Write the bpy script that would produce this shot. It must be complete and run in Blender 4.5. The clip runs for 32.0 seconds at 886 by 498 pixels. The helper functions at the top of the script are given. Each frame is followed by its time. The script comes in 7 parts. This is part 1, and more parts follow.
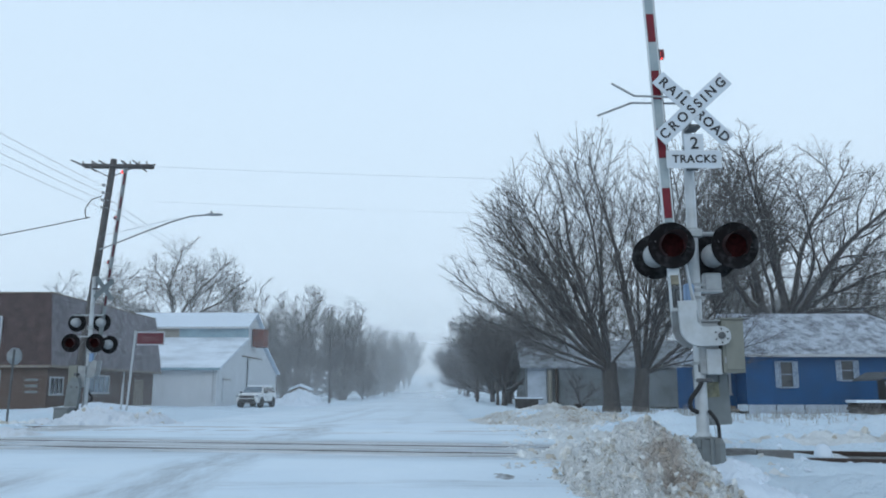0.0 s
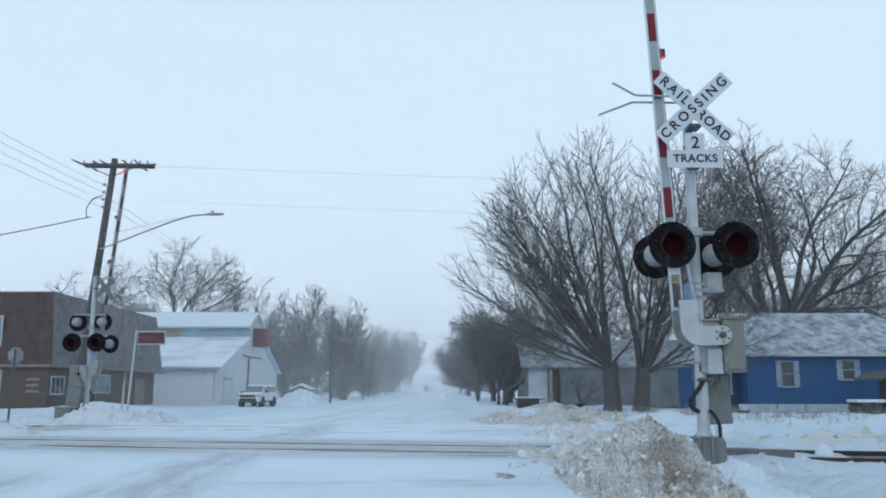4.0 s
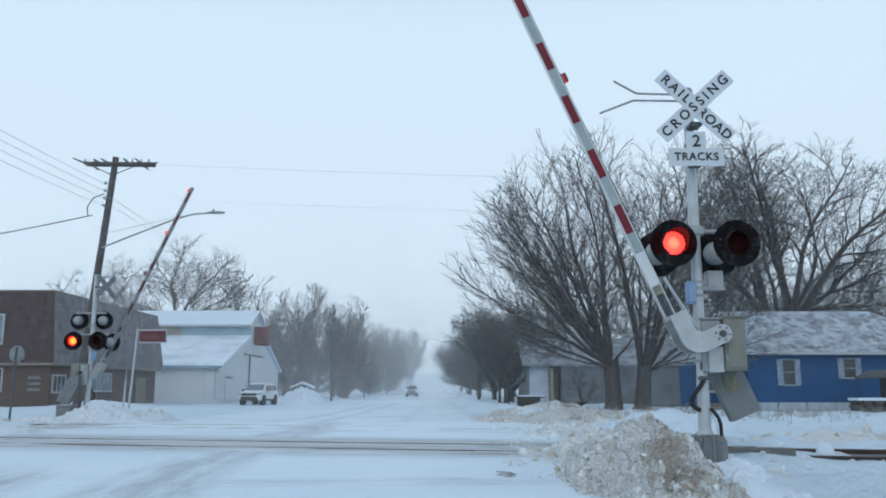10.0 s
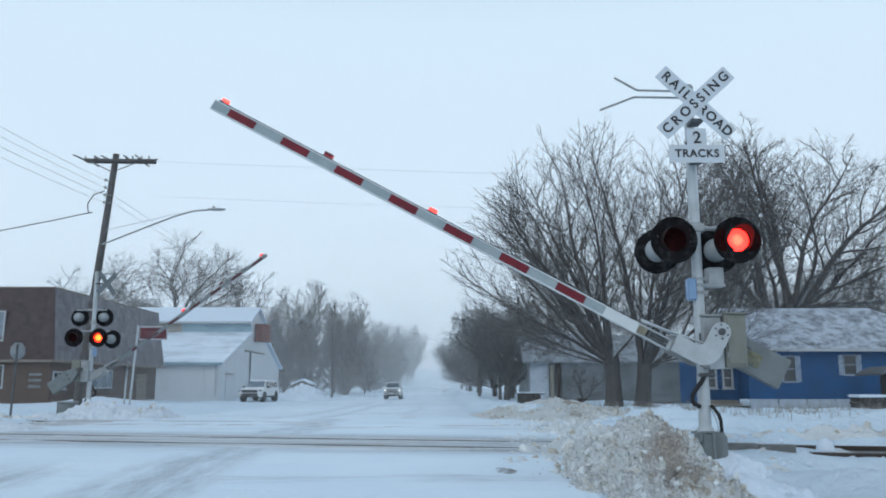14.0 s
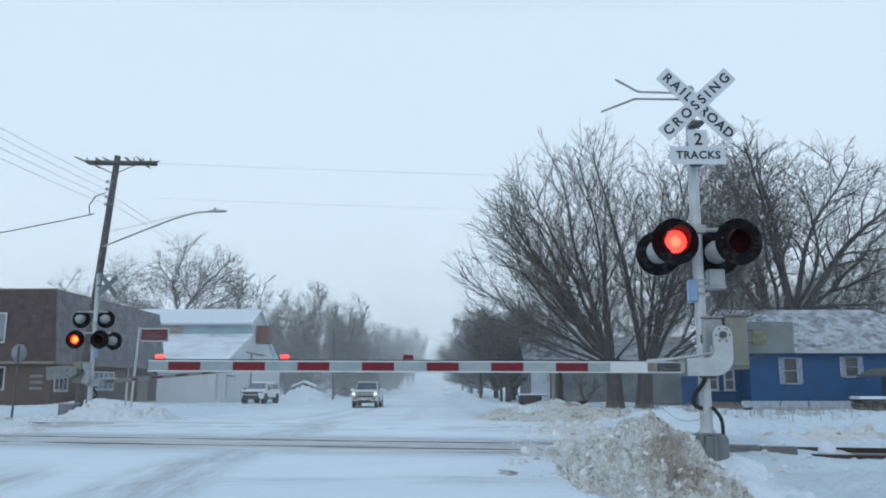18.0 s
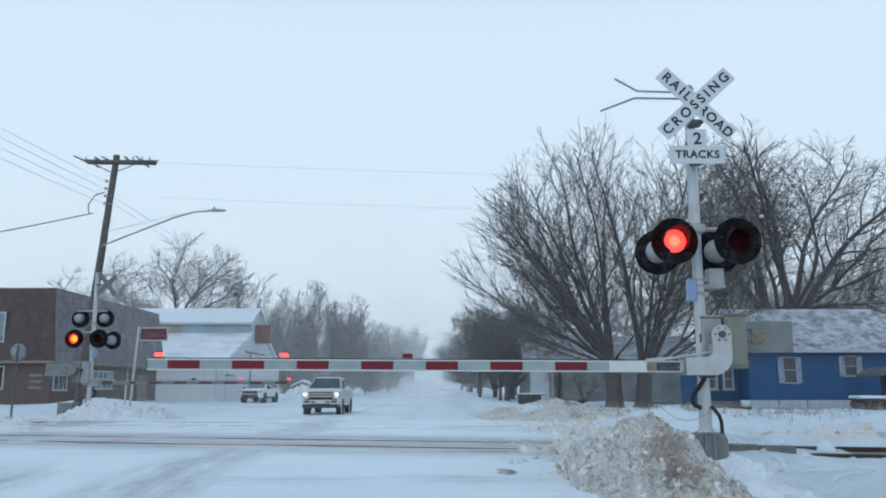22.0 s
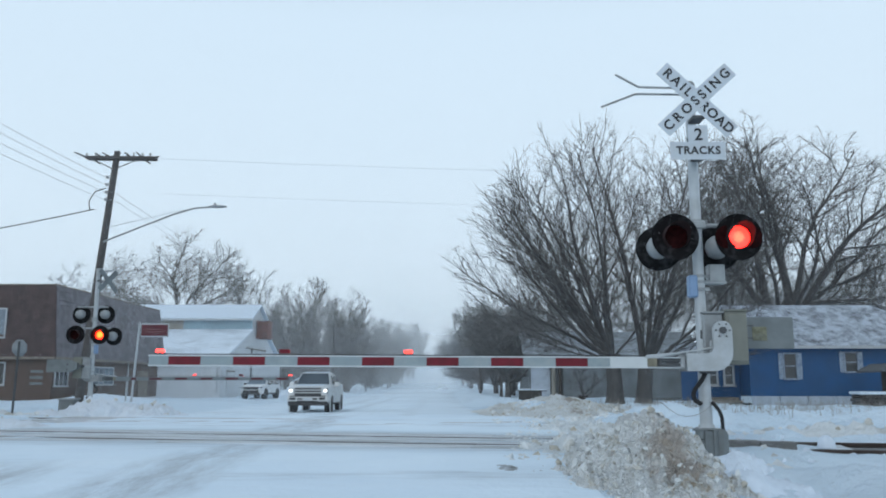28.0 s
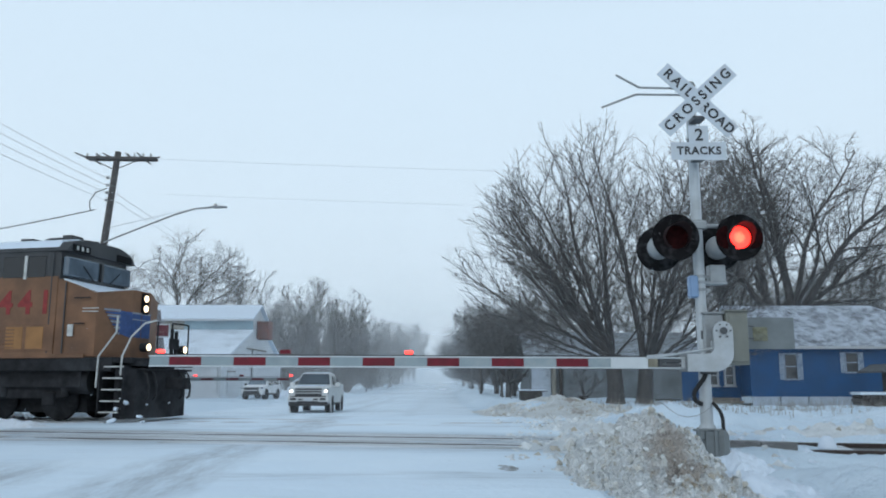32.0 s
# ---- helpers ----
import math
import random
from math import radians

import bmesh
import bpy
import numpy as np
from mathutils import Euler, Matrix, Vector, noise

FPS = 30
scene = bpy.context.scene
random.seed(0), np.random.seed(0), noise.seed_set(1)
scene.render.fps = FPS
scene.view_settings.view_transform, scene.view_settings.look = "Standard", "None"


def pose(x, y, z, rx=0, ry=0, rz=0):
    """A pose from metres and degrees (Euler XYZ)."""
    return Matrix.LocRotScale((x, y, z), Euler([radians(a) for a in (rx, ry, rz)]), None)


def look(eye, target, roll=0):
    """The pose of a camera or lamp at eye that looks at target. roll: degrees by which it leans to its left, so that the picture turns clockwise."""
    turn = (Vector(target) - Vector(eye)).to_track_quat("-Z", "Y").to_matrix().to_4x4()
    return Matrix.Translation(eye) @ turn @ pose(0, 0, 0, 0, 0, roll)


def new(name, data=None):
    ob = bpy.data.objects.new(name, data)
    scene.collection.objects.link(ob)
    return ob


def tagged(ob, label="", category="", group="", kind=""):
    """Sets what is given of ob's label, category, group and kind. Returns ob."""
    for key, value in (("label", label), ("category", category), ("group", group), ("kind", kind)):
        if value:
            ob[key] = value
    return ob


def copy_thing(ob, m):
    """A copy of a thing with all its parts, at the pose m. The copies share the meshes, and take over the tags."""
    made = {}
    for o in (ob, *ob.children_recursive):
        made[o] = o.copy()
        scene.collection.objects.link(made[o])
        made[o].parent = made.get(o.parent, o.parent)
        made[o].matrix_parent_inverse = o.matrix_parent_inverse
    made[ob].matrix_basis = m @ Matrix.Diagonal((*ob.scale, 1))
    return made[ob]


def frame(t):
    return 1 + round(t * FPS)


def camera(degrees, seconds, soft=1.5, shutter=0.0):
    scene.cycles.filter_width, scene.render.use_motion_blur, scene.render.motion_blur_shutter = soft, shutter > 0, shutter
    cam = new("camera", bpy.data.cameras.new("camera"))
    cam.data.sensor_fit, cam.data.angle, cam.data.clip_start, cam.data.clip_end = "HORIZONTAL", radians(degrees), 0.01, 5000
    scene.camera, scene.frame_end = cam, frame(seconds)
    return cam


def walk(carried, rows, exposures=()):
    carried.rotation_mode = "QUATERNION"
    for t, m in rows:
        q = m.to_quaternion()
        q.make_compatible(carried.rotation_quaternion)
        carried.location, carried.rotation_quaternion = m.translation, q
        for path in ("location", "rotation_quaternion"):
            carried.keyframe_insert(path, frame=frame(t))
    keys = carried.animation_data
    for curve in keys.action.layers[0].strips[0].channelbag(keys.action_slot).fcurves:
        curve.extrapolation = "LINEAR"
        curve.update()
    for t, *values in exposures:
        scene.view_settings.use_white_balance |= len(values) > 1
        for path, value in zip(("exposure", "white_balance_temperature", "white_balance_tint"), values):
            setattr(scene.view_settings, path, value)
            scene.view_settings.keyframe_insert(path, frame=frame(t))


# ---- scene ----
cam = camera(57.5, 32.0, soft=1.9)
EYE = (0.0, 0.0, 1.0)
# the camera stands on a tripod in a car: seconds, tilt and turn in degrees
PATH = (
    (0, 99.953, -0.246), (0.5, 99.923, -0.246), (1, 99.912, -0.246), (1.5, 99.933, -0.204), (2, 99.923, -0.214),
    (2.5, 99.933, -0.225), (3, 99.943, -0.204), (3.5, 99.912, -0.184), (5.5, 99.923, -0.184),
    (6, 99.882, -0.184), (6.5, 99.932, -0.174), (7, 99.892, -0.164), (7.5, 99.871, -0.184), (8, 99.821, -0.123),
    (8.5, 99.769, -0.123), (9, 99.821, -0.123), (9.5, 99.841, -0.103), (10, 99.800, -0.112),
    (10.5, 99.759, -0.112), (11, 99.769, -0.081), (11.5, 99.697, -0.081), (12, 99.697, -0.071),
    (12.5, 99.656, -0.071), (13, 99.636, -0.071), (13.5, 99.575, -0.081), (14, 99.575, -0.081),
    (14.5, 99.616, -0.071), (16.5, 99.697, -0.051), (17, 99.636, -0.040), (17.5, 99.586, -0.010),
    (18, 99.697, 0.001), (18.5, 99.667, 0.001), (19, 99.708, -0.051), (19.5, 99.656, -0.040),
    (20, 99.666, -0.030), (20.5, 99.687, -0.040), (21, 99.748, -0.061), (21.5, 99.759, -0.061),
    (22, 99.646, -0.051), (22.5, 99.575, -0.009), (23, 99.586, 0.011), (23.5, 99.545, 0.021),
    (24, 99.524, 0.021), (24.5, 99.452, 0.000), (25, 99.401, 0.000), (25.5, 99.381, 0.010),
    (27.5, 99.463, -0.020), (28, 99.371, 0.000), (28.5, 99.401, 0.011), (29, 99.473, 0.031),
    (29.5, 99.401, 0.021), (30, 99.319, 0.021), (30.5, 99.330, 0.021), (31, 99.351, 0.021),
    (31.5, 99.391, 0.051), (32, 99.401, 0.041),
)
walk(cam, [(t, pose(*EYE, tilt, 0, turn)) for t, tilt, turn in PATH], exposures=[(0, 0.0, 6310, 10), (6, 0.0, 6390, 10), (12, 0.0, 6430, 10), (20, 0.0, 6490, 10), (32, 0.0, 6550, 10)])

# ---- daylight: overcast sky in a snow storm ----
world = bpy.data.worlds.new("overcast")
world.use_nodes = True
scene.world = world
wn = world.node_tree
wbg = wn.nodes["Background"]
sky = wn.nodes.new("ShaderNodeTexSky")
sky.sky_type = "NISHITA"
sky.sun_disc = False
sky.sun_elevation, sky.sun_rotation = radians(28), radians(200)
sky.air_density, sky.dust_density, sky.ozone_density = 1.0, 4.0, 1.5
cloud = wn.nodes.new("ShaderNodeMix")
cloud.data_type = "RGBA"
cloud.inputs[0].default_value = 0.93
# the cloud deck: bright towards the snowy horizon, dull overhead
where = wn.nodes.new("ShaderNodeTexCoord")
height = wn.nodes.new("ShaderNodeSeparateXYZ")
deck = wn.nodes.new("ShaderNodeValToRGB")
wn.links.new(where.outputs["Generated"], height.inputs[0])
wn.links.new(height.outputs[2], deck.inputs[0])
for stop, c in zip((deck.color_ramp.elements[0], deck.color_ramp.elements.new(0.42), deck.color_ramp.elements[-1]), ((0.715, 0.852, 0.965), (0.668, 0.832, 0.978), (0.150, 0.240, 0.345))):
    stop.color = (*c, 1)
gain = wn.nodes.new("ShaderNodeVectorMath")
gain.operation = "SCALE"
gain.inputs["Scale"].default_value = 10.5
wn.links.new(deck.outputs[0], gain.inputs[0])
wn.links.new(gain.outputs[0], cloud.inputs[7])
wn.links.new(sky.outputs[0], cloud.inputs[6])
wn.links.new(cloud.outputs[2], wbg.inputs[0])
wbg.inputs[1].default_value = 0.1
sun_data = bpy.data.lights.new("sun", "SUN")
sun_data.energy, sun_data.angle, sun_data.color = 0.5, radians(40), (0.90, 0.96, 1.0)
sun = new("sun", sun_data)
sun.matrix_basis = look((0, 0, 50), (14, 24, 20))


# ---- materials ----
def socket(nt, node, key, value):
    if isinstance(value, bpy.types.NodeSocket):
        nt.links.new(value, node.inputs[key])
    else:
        rgba = node.inputs[key].type == "RGBA" and len(value) == 3
        node.inputs[key].default_value = (*value, 1) if rgba else value


class Mat:
    """A small wrapper that strings shader nodes together."""

    def __init__(self, name, rough=0.6, metal=0.0):
        self.m = bpy.data.materials.new(name)
        self.m.use_nodes = True
        self.nt = self.m.node_tree
        self.b = self.nt.nodes["Principled BSDF"]
        self.b.inputs["Roughness"].default_value = rough
        self.b.inputs["Metallic"].default_value = metal
        self.co = self.add("ShaderNodeTexCoord")

    def add(self, kind, **inputs):
        n = self.nt.nodes.new(kind)
        for k, v in inputs.items():
            socket(self.nt, n, k.replace("_", " "), v)
        return n

    def scaled(self, sx, sy, sz, coord="Object"):
        n = self.add("ShaderNodeMapping", Vector=self.co.outputs[coord])
        n.inputs["Scale"].default_value = (sx, sy, sz)
        return n.outputs[0]

    def noise(self, scale, detail=4, rough=0.55, vec=None, coord="Object"):
        n = self.add("ShaderNodeTexNoise", Scale=scale, Detail=detail, Roughness=rough,
                     Vector=vec if vec is not None else self.co.outputs[coord])
        return n.outputs[0]

    def ramp(self, fac, stops):
        n = self.add("ShaderNodeValToRGB", Fac=fac)
        e = n.color_ramp.elements
        while len(e) < len(stops):
            e.new(0.5)
        for el, (p, c) in zip(e, stops):
            el.position = p
            el.color = (*c, 1) if len(c) == 3 else c
        return n.outputs[0]

    def step(self, fac, a, b):
        n = self.add("ShaderNodeMapRange", Value=fac)
        n.inputs[1].default_value, n.inputs[2].default_value = a, b
        return n.outputs[0]

    def mix(self, fac, a, b):
        n = self.add("ShaderNodeMix")
        n.data_type = "RGBA"
        socket(self.nt, n, 0, fac)
        socket(self.nt, n, 6, a if isinstance(a, bpy.types.NodeSocket) else (*a, 1))
        socket(self.nt, n, 7, b if isinstance(b, bpy.types.NodeSocket) else (*b, 1))
        return n.outputs[2]

    def math(self, op, a, b=0.0):
        n = self.add("ShaderNodeMath")
        n.operation = op
        socket(self.nt, n, 0, a)
        socket(self.nt, n, 1, b)
        return n.outputs[0]

    def color(self, c):
        socket(self.nt, self.b, "Base Color", c)
        return self

    def bump(self, height, strength=0.3, dist=0.02):
        n = self.add("ShaderNodeBump", Height=height, Strength=strength, Distance=dist)
        self.nt.links.new(n.outputs[0], self.b.inputs["Normal"])
        return self


def plain(name, c, rough=0.55, metal=0.0, vary=0.25, scale=6.0, bump=0.08, grime=None):
    """Paint, metal or wood with two scales of variation and a little relief."""
    m = Mat(name, rough, metal)
    lo = tuple(v * (1 - vary) for v in c)
    hi = tuple(min(1, v * (1 + vary)) for v in c)
    col = m.ramp(m.noise(scale, 6), [(0.3, lo), (0.7, hi)])
    if grime:
        col = m.mix(m.step(m.noise(scale * 0.35, 8, 0.7), 0.48, 0.78), col, grime)
    m.color(col)
    m.bump(m.noise(scale * 12, 3), bump, 0.01)
    return m.m


def snow_mat(name, tint=(0.73, 0.81, 0.90), dirt=(0.42, 0.38, 0.31), low=0.6, high=0.9, scale=0.8, bump=0.5, fine=9.0, crust=0.0):
    m = Mat(name, 0.62)
    base = m.ramp(m.noise(2.5, 6), [(0.25, tuple(v * 0.93 for v in tint)), (0.75, tint)])
    col = m.mix(m.step(m.noise(scale, 9, 0.68), low, high), base, dirt)
    m.color(col)
    if crust:
        # broken crust: dark crevices and grains between the lumps
        grit = m.step(m.noise(fine * 0.6, 9, 0.78), 0.50, 0.80)
        m.color(m.mix(m.math("MULTIPLY", grit, crust), col, tuple(v * 0.9 for v in dirt)))
    h = m.math("ADD", m.noise(1.3, 5), m.math("MULTIPLY", m.noise(fine, 5 + 4 * bool(crust), 0.65 + 0.1 * bool(crust)), 0.38 + 0.10 * bool(crust)))
    m.bump(h, bump, 0.12)
    m.b.inputs["Specular IOR Level"].default_value = 0.25
    return m.m


def heap_mat():
    """A ploughed heap: pale and soiled clods packed together, brown grit between them."""
    m = Mat("dirty_ploughed_snow", 0.7)
    warp = m.add("ShaderNodeVectorMath", Vector=m.co.outputs["Object"])
    warp.operation = "ADD"
    bend = m.add("ShaderNodeTexNoise", Scale=6.0, Detail=4)
    small = m.add("ShaderNodeVectorMath", Vector=bend.outputs["Color"])
    small.operation = "SCALE"
    small.inputs["Scale"].default_value = 0.16
    m.nt.links.new(small.outputs[0], warp.inputs[1])
    cell = m.add("ShaderNodeTexVoronoi", Scale=11.0, Vector=warp.outputs[0])
    bit = m.add("ShaderNodeTexVoronoi", Scale=26.0, Vector=warp.outputs[0])
    shade = m.add("ShaderNodeSeparateColor", Color=cell.outputs["Color"])
    fleck = m.add("ShaderNodeSeparateColor", Color=bit.outputs["Color"])
    mixed = m.math("ADD", m.math("MULTIPLY", shade.outputs[0], 0.55), m.math("MULTIPLY", fleck.outputs[0], 0.45))
    soil = m.math("ADD", mixed, m.math("MULTIPLY", m.math("SUBTRACT", m.noise(0.9, 6, 0.6), 0.5), 1.5))
    col = m.ramp(soil, [(0.34, (0.88, 0.90, 0.90)), (0.66, (0.84, 0.85, 0.83)), (0.86, (0.70, 0.67, 0.60)), (1.0, (0.50, 0.43, 0.33))])
    gap = m.step(cell.outputs["Distance"], 0.055, 0.085)
    # a shovelful of brown earth thrown up with the snow
    spot = m.add("ShaderNodeMapping", Vector=warp.outputs[0])
    spot.inputs["Location"].default_value = (-0.75, 2.05, 0.0)
    spot.inputs["Scale"].default_value = (3.4, 1.75, 0.0)
    reach = m.add("ShaderNodeVectorMath", Vector=spot.outputs[0])
    reach.operation = "LENGTH"
    ragged = m.math("ADD", reach.outputs["Value"], m.math("MULTIPLY", m.math("SUBTRACT", m.noise(4.5, 6, 0.7), 0.5), 2.4))
    col = m.mix(m.math("MULTIPLY", m.step(ragged, 1.25, 0.55), 0.7), col, (0.40, 0.32, 0.26))
    m.color(m.mix(m.math("MULTIPLY", m.step(m.noise(9, 8, 0.75), 0.56, 0.78), 0.3), col, (0.50, 0.45, 0.37)))
    h = m.math("ADD", m.math("MULTIPLY", gap, -0.5), m.math("SUBTRACT", m.noise(22, 6, 0.7), m.math("MULTIPLY", bit.outputs["Distance"], 1.2)))
    m.bump(h, 1.0, 0.05)
    m.b.inputs["Specular IOR Level"].default_value = 0.2
    return m.m


def clod_mat():
    """Loose clods of ploughed snow, each soiled a little differently."""
    m = Mat("snow_clod", 0.7)
    each = m.add("ShaderNodeObjectInfo")
    base = m.ramp(each.outputs["Random"], [(0.0, (0.80, 0.825, 0.83)), (0.5, (0.72, 0.735, 0.725)), (0.8, (0.62, 0.60, 0.55)), (1.0, (0.46, 0.41, 0.33))])
    m.color(m.mix(m.math("MULTIPLY", m.step(m.noise(18, 6, 0.7), 0.5, 0.75), 0.4), base, (0.50, 0.46, 0.39)))
    m.bump(m.noise(40, 5, 0.7), 0.8, 0.02)
    return m.m


def ground_mat():
    """Wind-packed snow with crusted, slightly soiled patches."""
    m = Mat("snow_ground", 0.62)
    base = m.ramp(m.noise(0.7, 7), [(0.25, (0.665, 0.79, 0.895)), (0.75, (0.78, 0.885, 0.97))])
    clods = m.step(m.noise(1.3, 10, 0.76), 0.57, 0.72)
    col = m.mix(m.math("MULTIPLY", clods, 0.6), base, (0.50, 0.50, 0.49))
    fleck = m.math("MULTIPLY", m.step(m.noise(3.2, 6, 0.6, m.scaled(0.7, 1.4, 1)), 0.66, 0.72), 0.6)
    m.color(m.mix(fleck, col, (0.24, 0.235, 0.22)))
    h = m.math("ADD", m.noise(0.5, 6), m.math("MULTIPLY", m.noise(4, 8, 0.7), 0.55))
    m.bump(h, 0.9, 0.24)
    m.b.inputs["Specular IOR Level"].default_value = 0.2
    return m.m


def road_mat():
    """Packed snow, worn to grey along the wheel paths, with wind-blown streaks."""
    m = Mat("packed_snow", 0.5)
    sep = m.add("ShaderNodeSeparateXYZ", Vector=m.co.outputs["Object"])
    x, y = sep.outputs[0], sep.outputs[1]
    base = m.ramp(m.noise(0.35, 7), [(0.25, (0.685, 0.80, 0.90)), (0.75, (0.80, 0.90, 0.975))])
    # drifts that the wind has drawn across the street
    drift = m.step(m.noise(0.45, 8, 0.65, m.scaled(0.30, 1.1, 1)), 0.50, 0.66)
    streak = m.step(m.noise(1.0, 9, 0.75, m.scaled(0.40, 3.6, 1)), 0.45, 0.66)
    wear = m.math("MULTIPLY", m.math("MULTIPLY", drift, streak), 0.75)
    # wheel ruts run along the street, scraped clean in strips
    wander = m.math("MULTIPLY", m.math("SUBTRACT", m.noise(0.16, 4), 0.5), 1.6)
    ragged = m.math("MULTIPLY", m.math("SUBTRACT", m.noise(1.4, 7, 0.65, m.scaled(1.0, 0.45, 1)), 0.5), 0.9)
    scrape = m.step(m.noise(2.2, 8, 0.7, m.scaled(1.6, 0.35, 1)), 0.34, 0.60)
    shift = m.math("ADD", m.math("ADD", x, wander), ragged)
    for at, wide, y0, y1, much in ((-3.25, 0.80, 30.0, 4.0, 0.52), (-5.3, 0.75, 11.0, 8.6, 0.55), (-7.6, 0.8, 10.6, 8.0, 0.5), (-4.9, 0.45, 90.0, 23.0, 0.34), (-6.6, 0.45, 90.0, 23.0, 0.34), (-1.6, 0.4, 90.0, 23.0, 0.22)):
        near = m.step(m.math("ABSOLUTE", m.math("SUBTRACT", shift, at)), wide, wide * 0.35)
        lane = m.math("MULTIPLY", near, m.step(y, y0, y0 * 0.9 - 0.6))
        if y1 > 5:
            lane = m.math("MULTIPLY", lane, m.step(y, y1, y1 + 2.0) if y1 > 15 else 1.0)
        wear = m.math("MAXIMUM", wear, m.math("MULTIPLY", m.math("MULTIPLY", lane, scrape), much))
    # slush dragged out on both sides of the rails
    across = m.math("ABSOLUTE", m.math("SUBTRACT", m.math("ADD", y, m.math("MULTIPLY", x, 0.2126)), 14.2))
    band = m.math("MULTIPLY", m.step(across, 2.6, 1.2), m.step(m.noise(1.0, 9, 0.76, m.scaled(0.25, 4.4, 1)), 0.36, 0.58))
    wear = m.math("MAXIMUM", wear, m.math("MULTIPLY", band, 0.8))
    m.color(m.mix(wear, base, (0.235, 0.25, 0.262)))
    h = m.math("ADD", m.noise(1.2, 6, 0.6, m.scaled(0.4, 1.5, 1)), m.math("MULTIPLY", m.noise(9, 5), 0.25))
    h = m.math("SUBTRACT", h, m.math("MULTIPLY", wear, 0.5))
    m.bump(h, 0.6, 0.12)
    m.b.inputs["Specular IOR Level"].default_value = 0.3
    return m.m


def crossing_mat(name="slushy_crossing", bare=0.0):
    """Slush and packed snow over crossing panels; bare: how much dark shows through."""
    m = Mat(name, 0.45)
    long = m.noise(0.9, 9, 0.76, m.scaled(0.3, 4.5, 1))
    col = m.ramp(long, [(0.30 + bare, (0.13, 0.13, 0.128)), (0.42 + bare, (0.34, 0.35, 0.355)), (0.58 + bare, (0.70, 0.745, 0.79))])
    m.color(col)
    m.bump(m.noise(4, 7, 0.7, m.scaled(0.4, 2.0, 1)), 0.6, 0.06)
    return m.m


def bark_mat(name, c, frost=0.25):
    m = Mat(name, 0.85)
    col = m.ramp(m.noise(7, 6, 0.6, m.scaled(1, 1, 0.25)), [(0.3, tuple(v * 0.6 for v in c)), (0.7, c)])
    geo = m.add("ShaderNodeNewGeometry")
    up = m.add("ShaderNodeSeparateXYZ", Vector=geo.outputs["Normal"])
    snow = m.math("MULTIPLY", m.step(up.outputs[2], 0.35, 0.8), m.step(m.noise(3, 4), 0.45, 0.6))
    col = m.mix(m.math("MULTIPLY", snow, frost), col, (0.8, 0.84, 0.88))
    m.color(col)
    m.bump(m.noise(25, 5, 0.6, m.scaled(1, 1, 0.2)), 0.5, 0.03)
    return m.m


def siding_mat(name, c, board=0.12, vary=0.12, grime=(0.3, 0.3, 0.3), horizontal=True, rough=0.6):
    """Painted wall with weather stains; the boards are a fine relief."""
    m = Mat(name, rough)
    col = m.ramp(m.noise(0.9, 7, 0.6), [(0.3, tuple(v * (1 - vary) for v in c)), (0.7, tuple(min(1, v * (1 + vary)) for v in c))])
    stain = m.step(m.noise(1.2, 8, 0.7, m.scaled(1.5, 1.5, 0.25)), 0.52, 0.85)
    col = m.mix(m.math("MULTIPLY", stain, 0.6), col, grime)
    m.color(col)
    w = m.add("ShaderNodeTexWave", Scale=1.0 / board / 2.0 * 0.64, Vector=m.co.outputs["Object"])
    w.bands_direction = "Z" if horizontal else "X"
    w.wave_profile = "SAW"
    m.bump(m.math("ADD", w.outputs[1], m.math("MULTIPLY", m.noise(20, 4), 0.2)), 0.35, 0.02)
    return m.m


def shingle_mat(name, c):
    m = Mat(name, 0.8)
    geo = m.add("ShaderNodeNewGeometry")
    each = m.ramp(geo.outputs["Random Per Island"], [(0.0, tuple(v * 0.74 for v in c)), (0.5, c), (1.0, tuple(v * 1.25 for v in c))])
    col = m.mix(m.math("MULTIPLY", m.step(m.noise(3.5, 6), 0.35, 0.7), 0.4), each, tuple(v * 0.7 for v in c))
    fade = m.step(m.noise(0.7, 6, 0.65, m.scaled(2.5, 2.5, 0.5)), 0.5, 0.8)
    m.color(m.mix(m.math("MULTIPLY", fade, 0.45), col, tuple(v * 1.8 for v in c)))
    m.bump(m.noise(14, 4, 0.6, m.scaled(1, 1, 2.5)), 0.6, 0.04)
    return m.m


def glow(name, c, strength):
    m = bpy.data.materials.new(name)
    m.use_nodes = True
    b = m.node_tree.nodes["Principled BSDF"]
    b.inputs["Base Color"].default_value = (*c, 1)
    b.inputs["Emission Color"].default_value = (*c, 1)
    b.inputs["Emission Strength"].default_value = strength
    return m


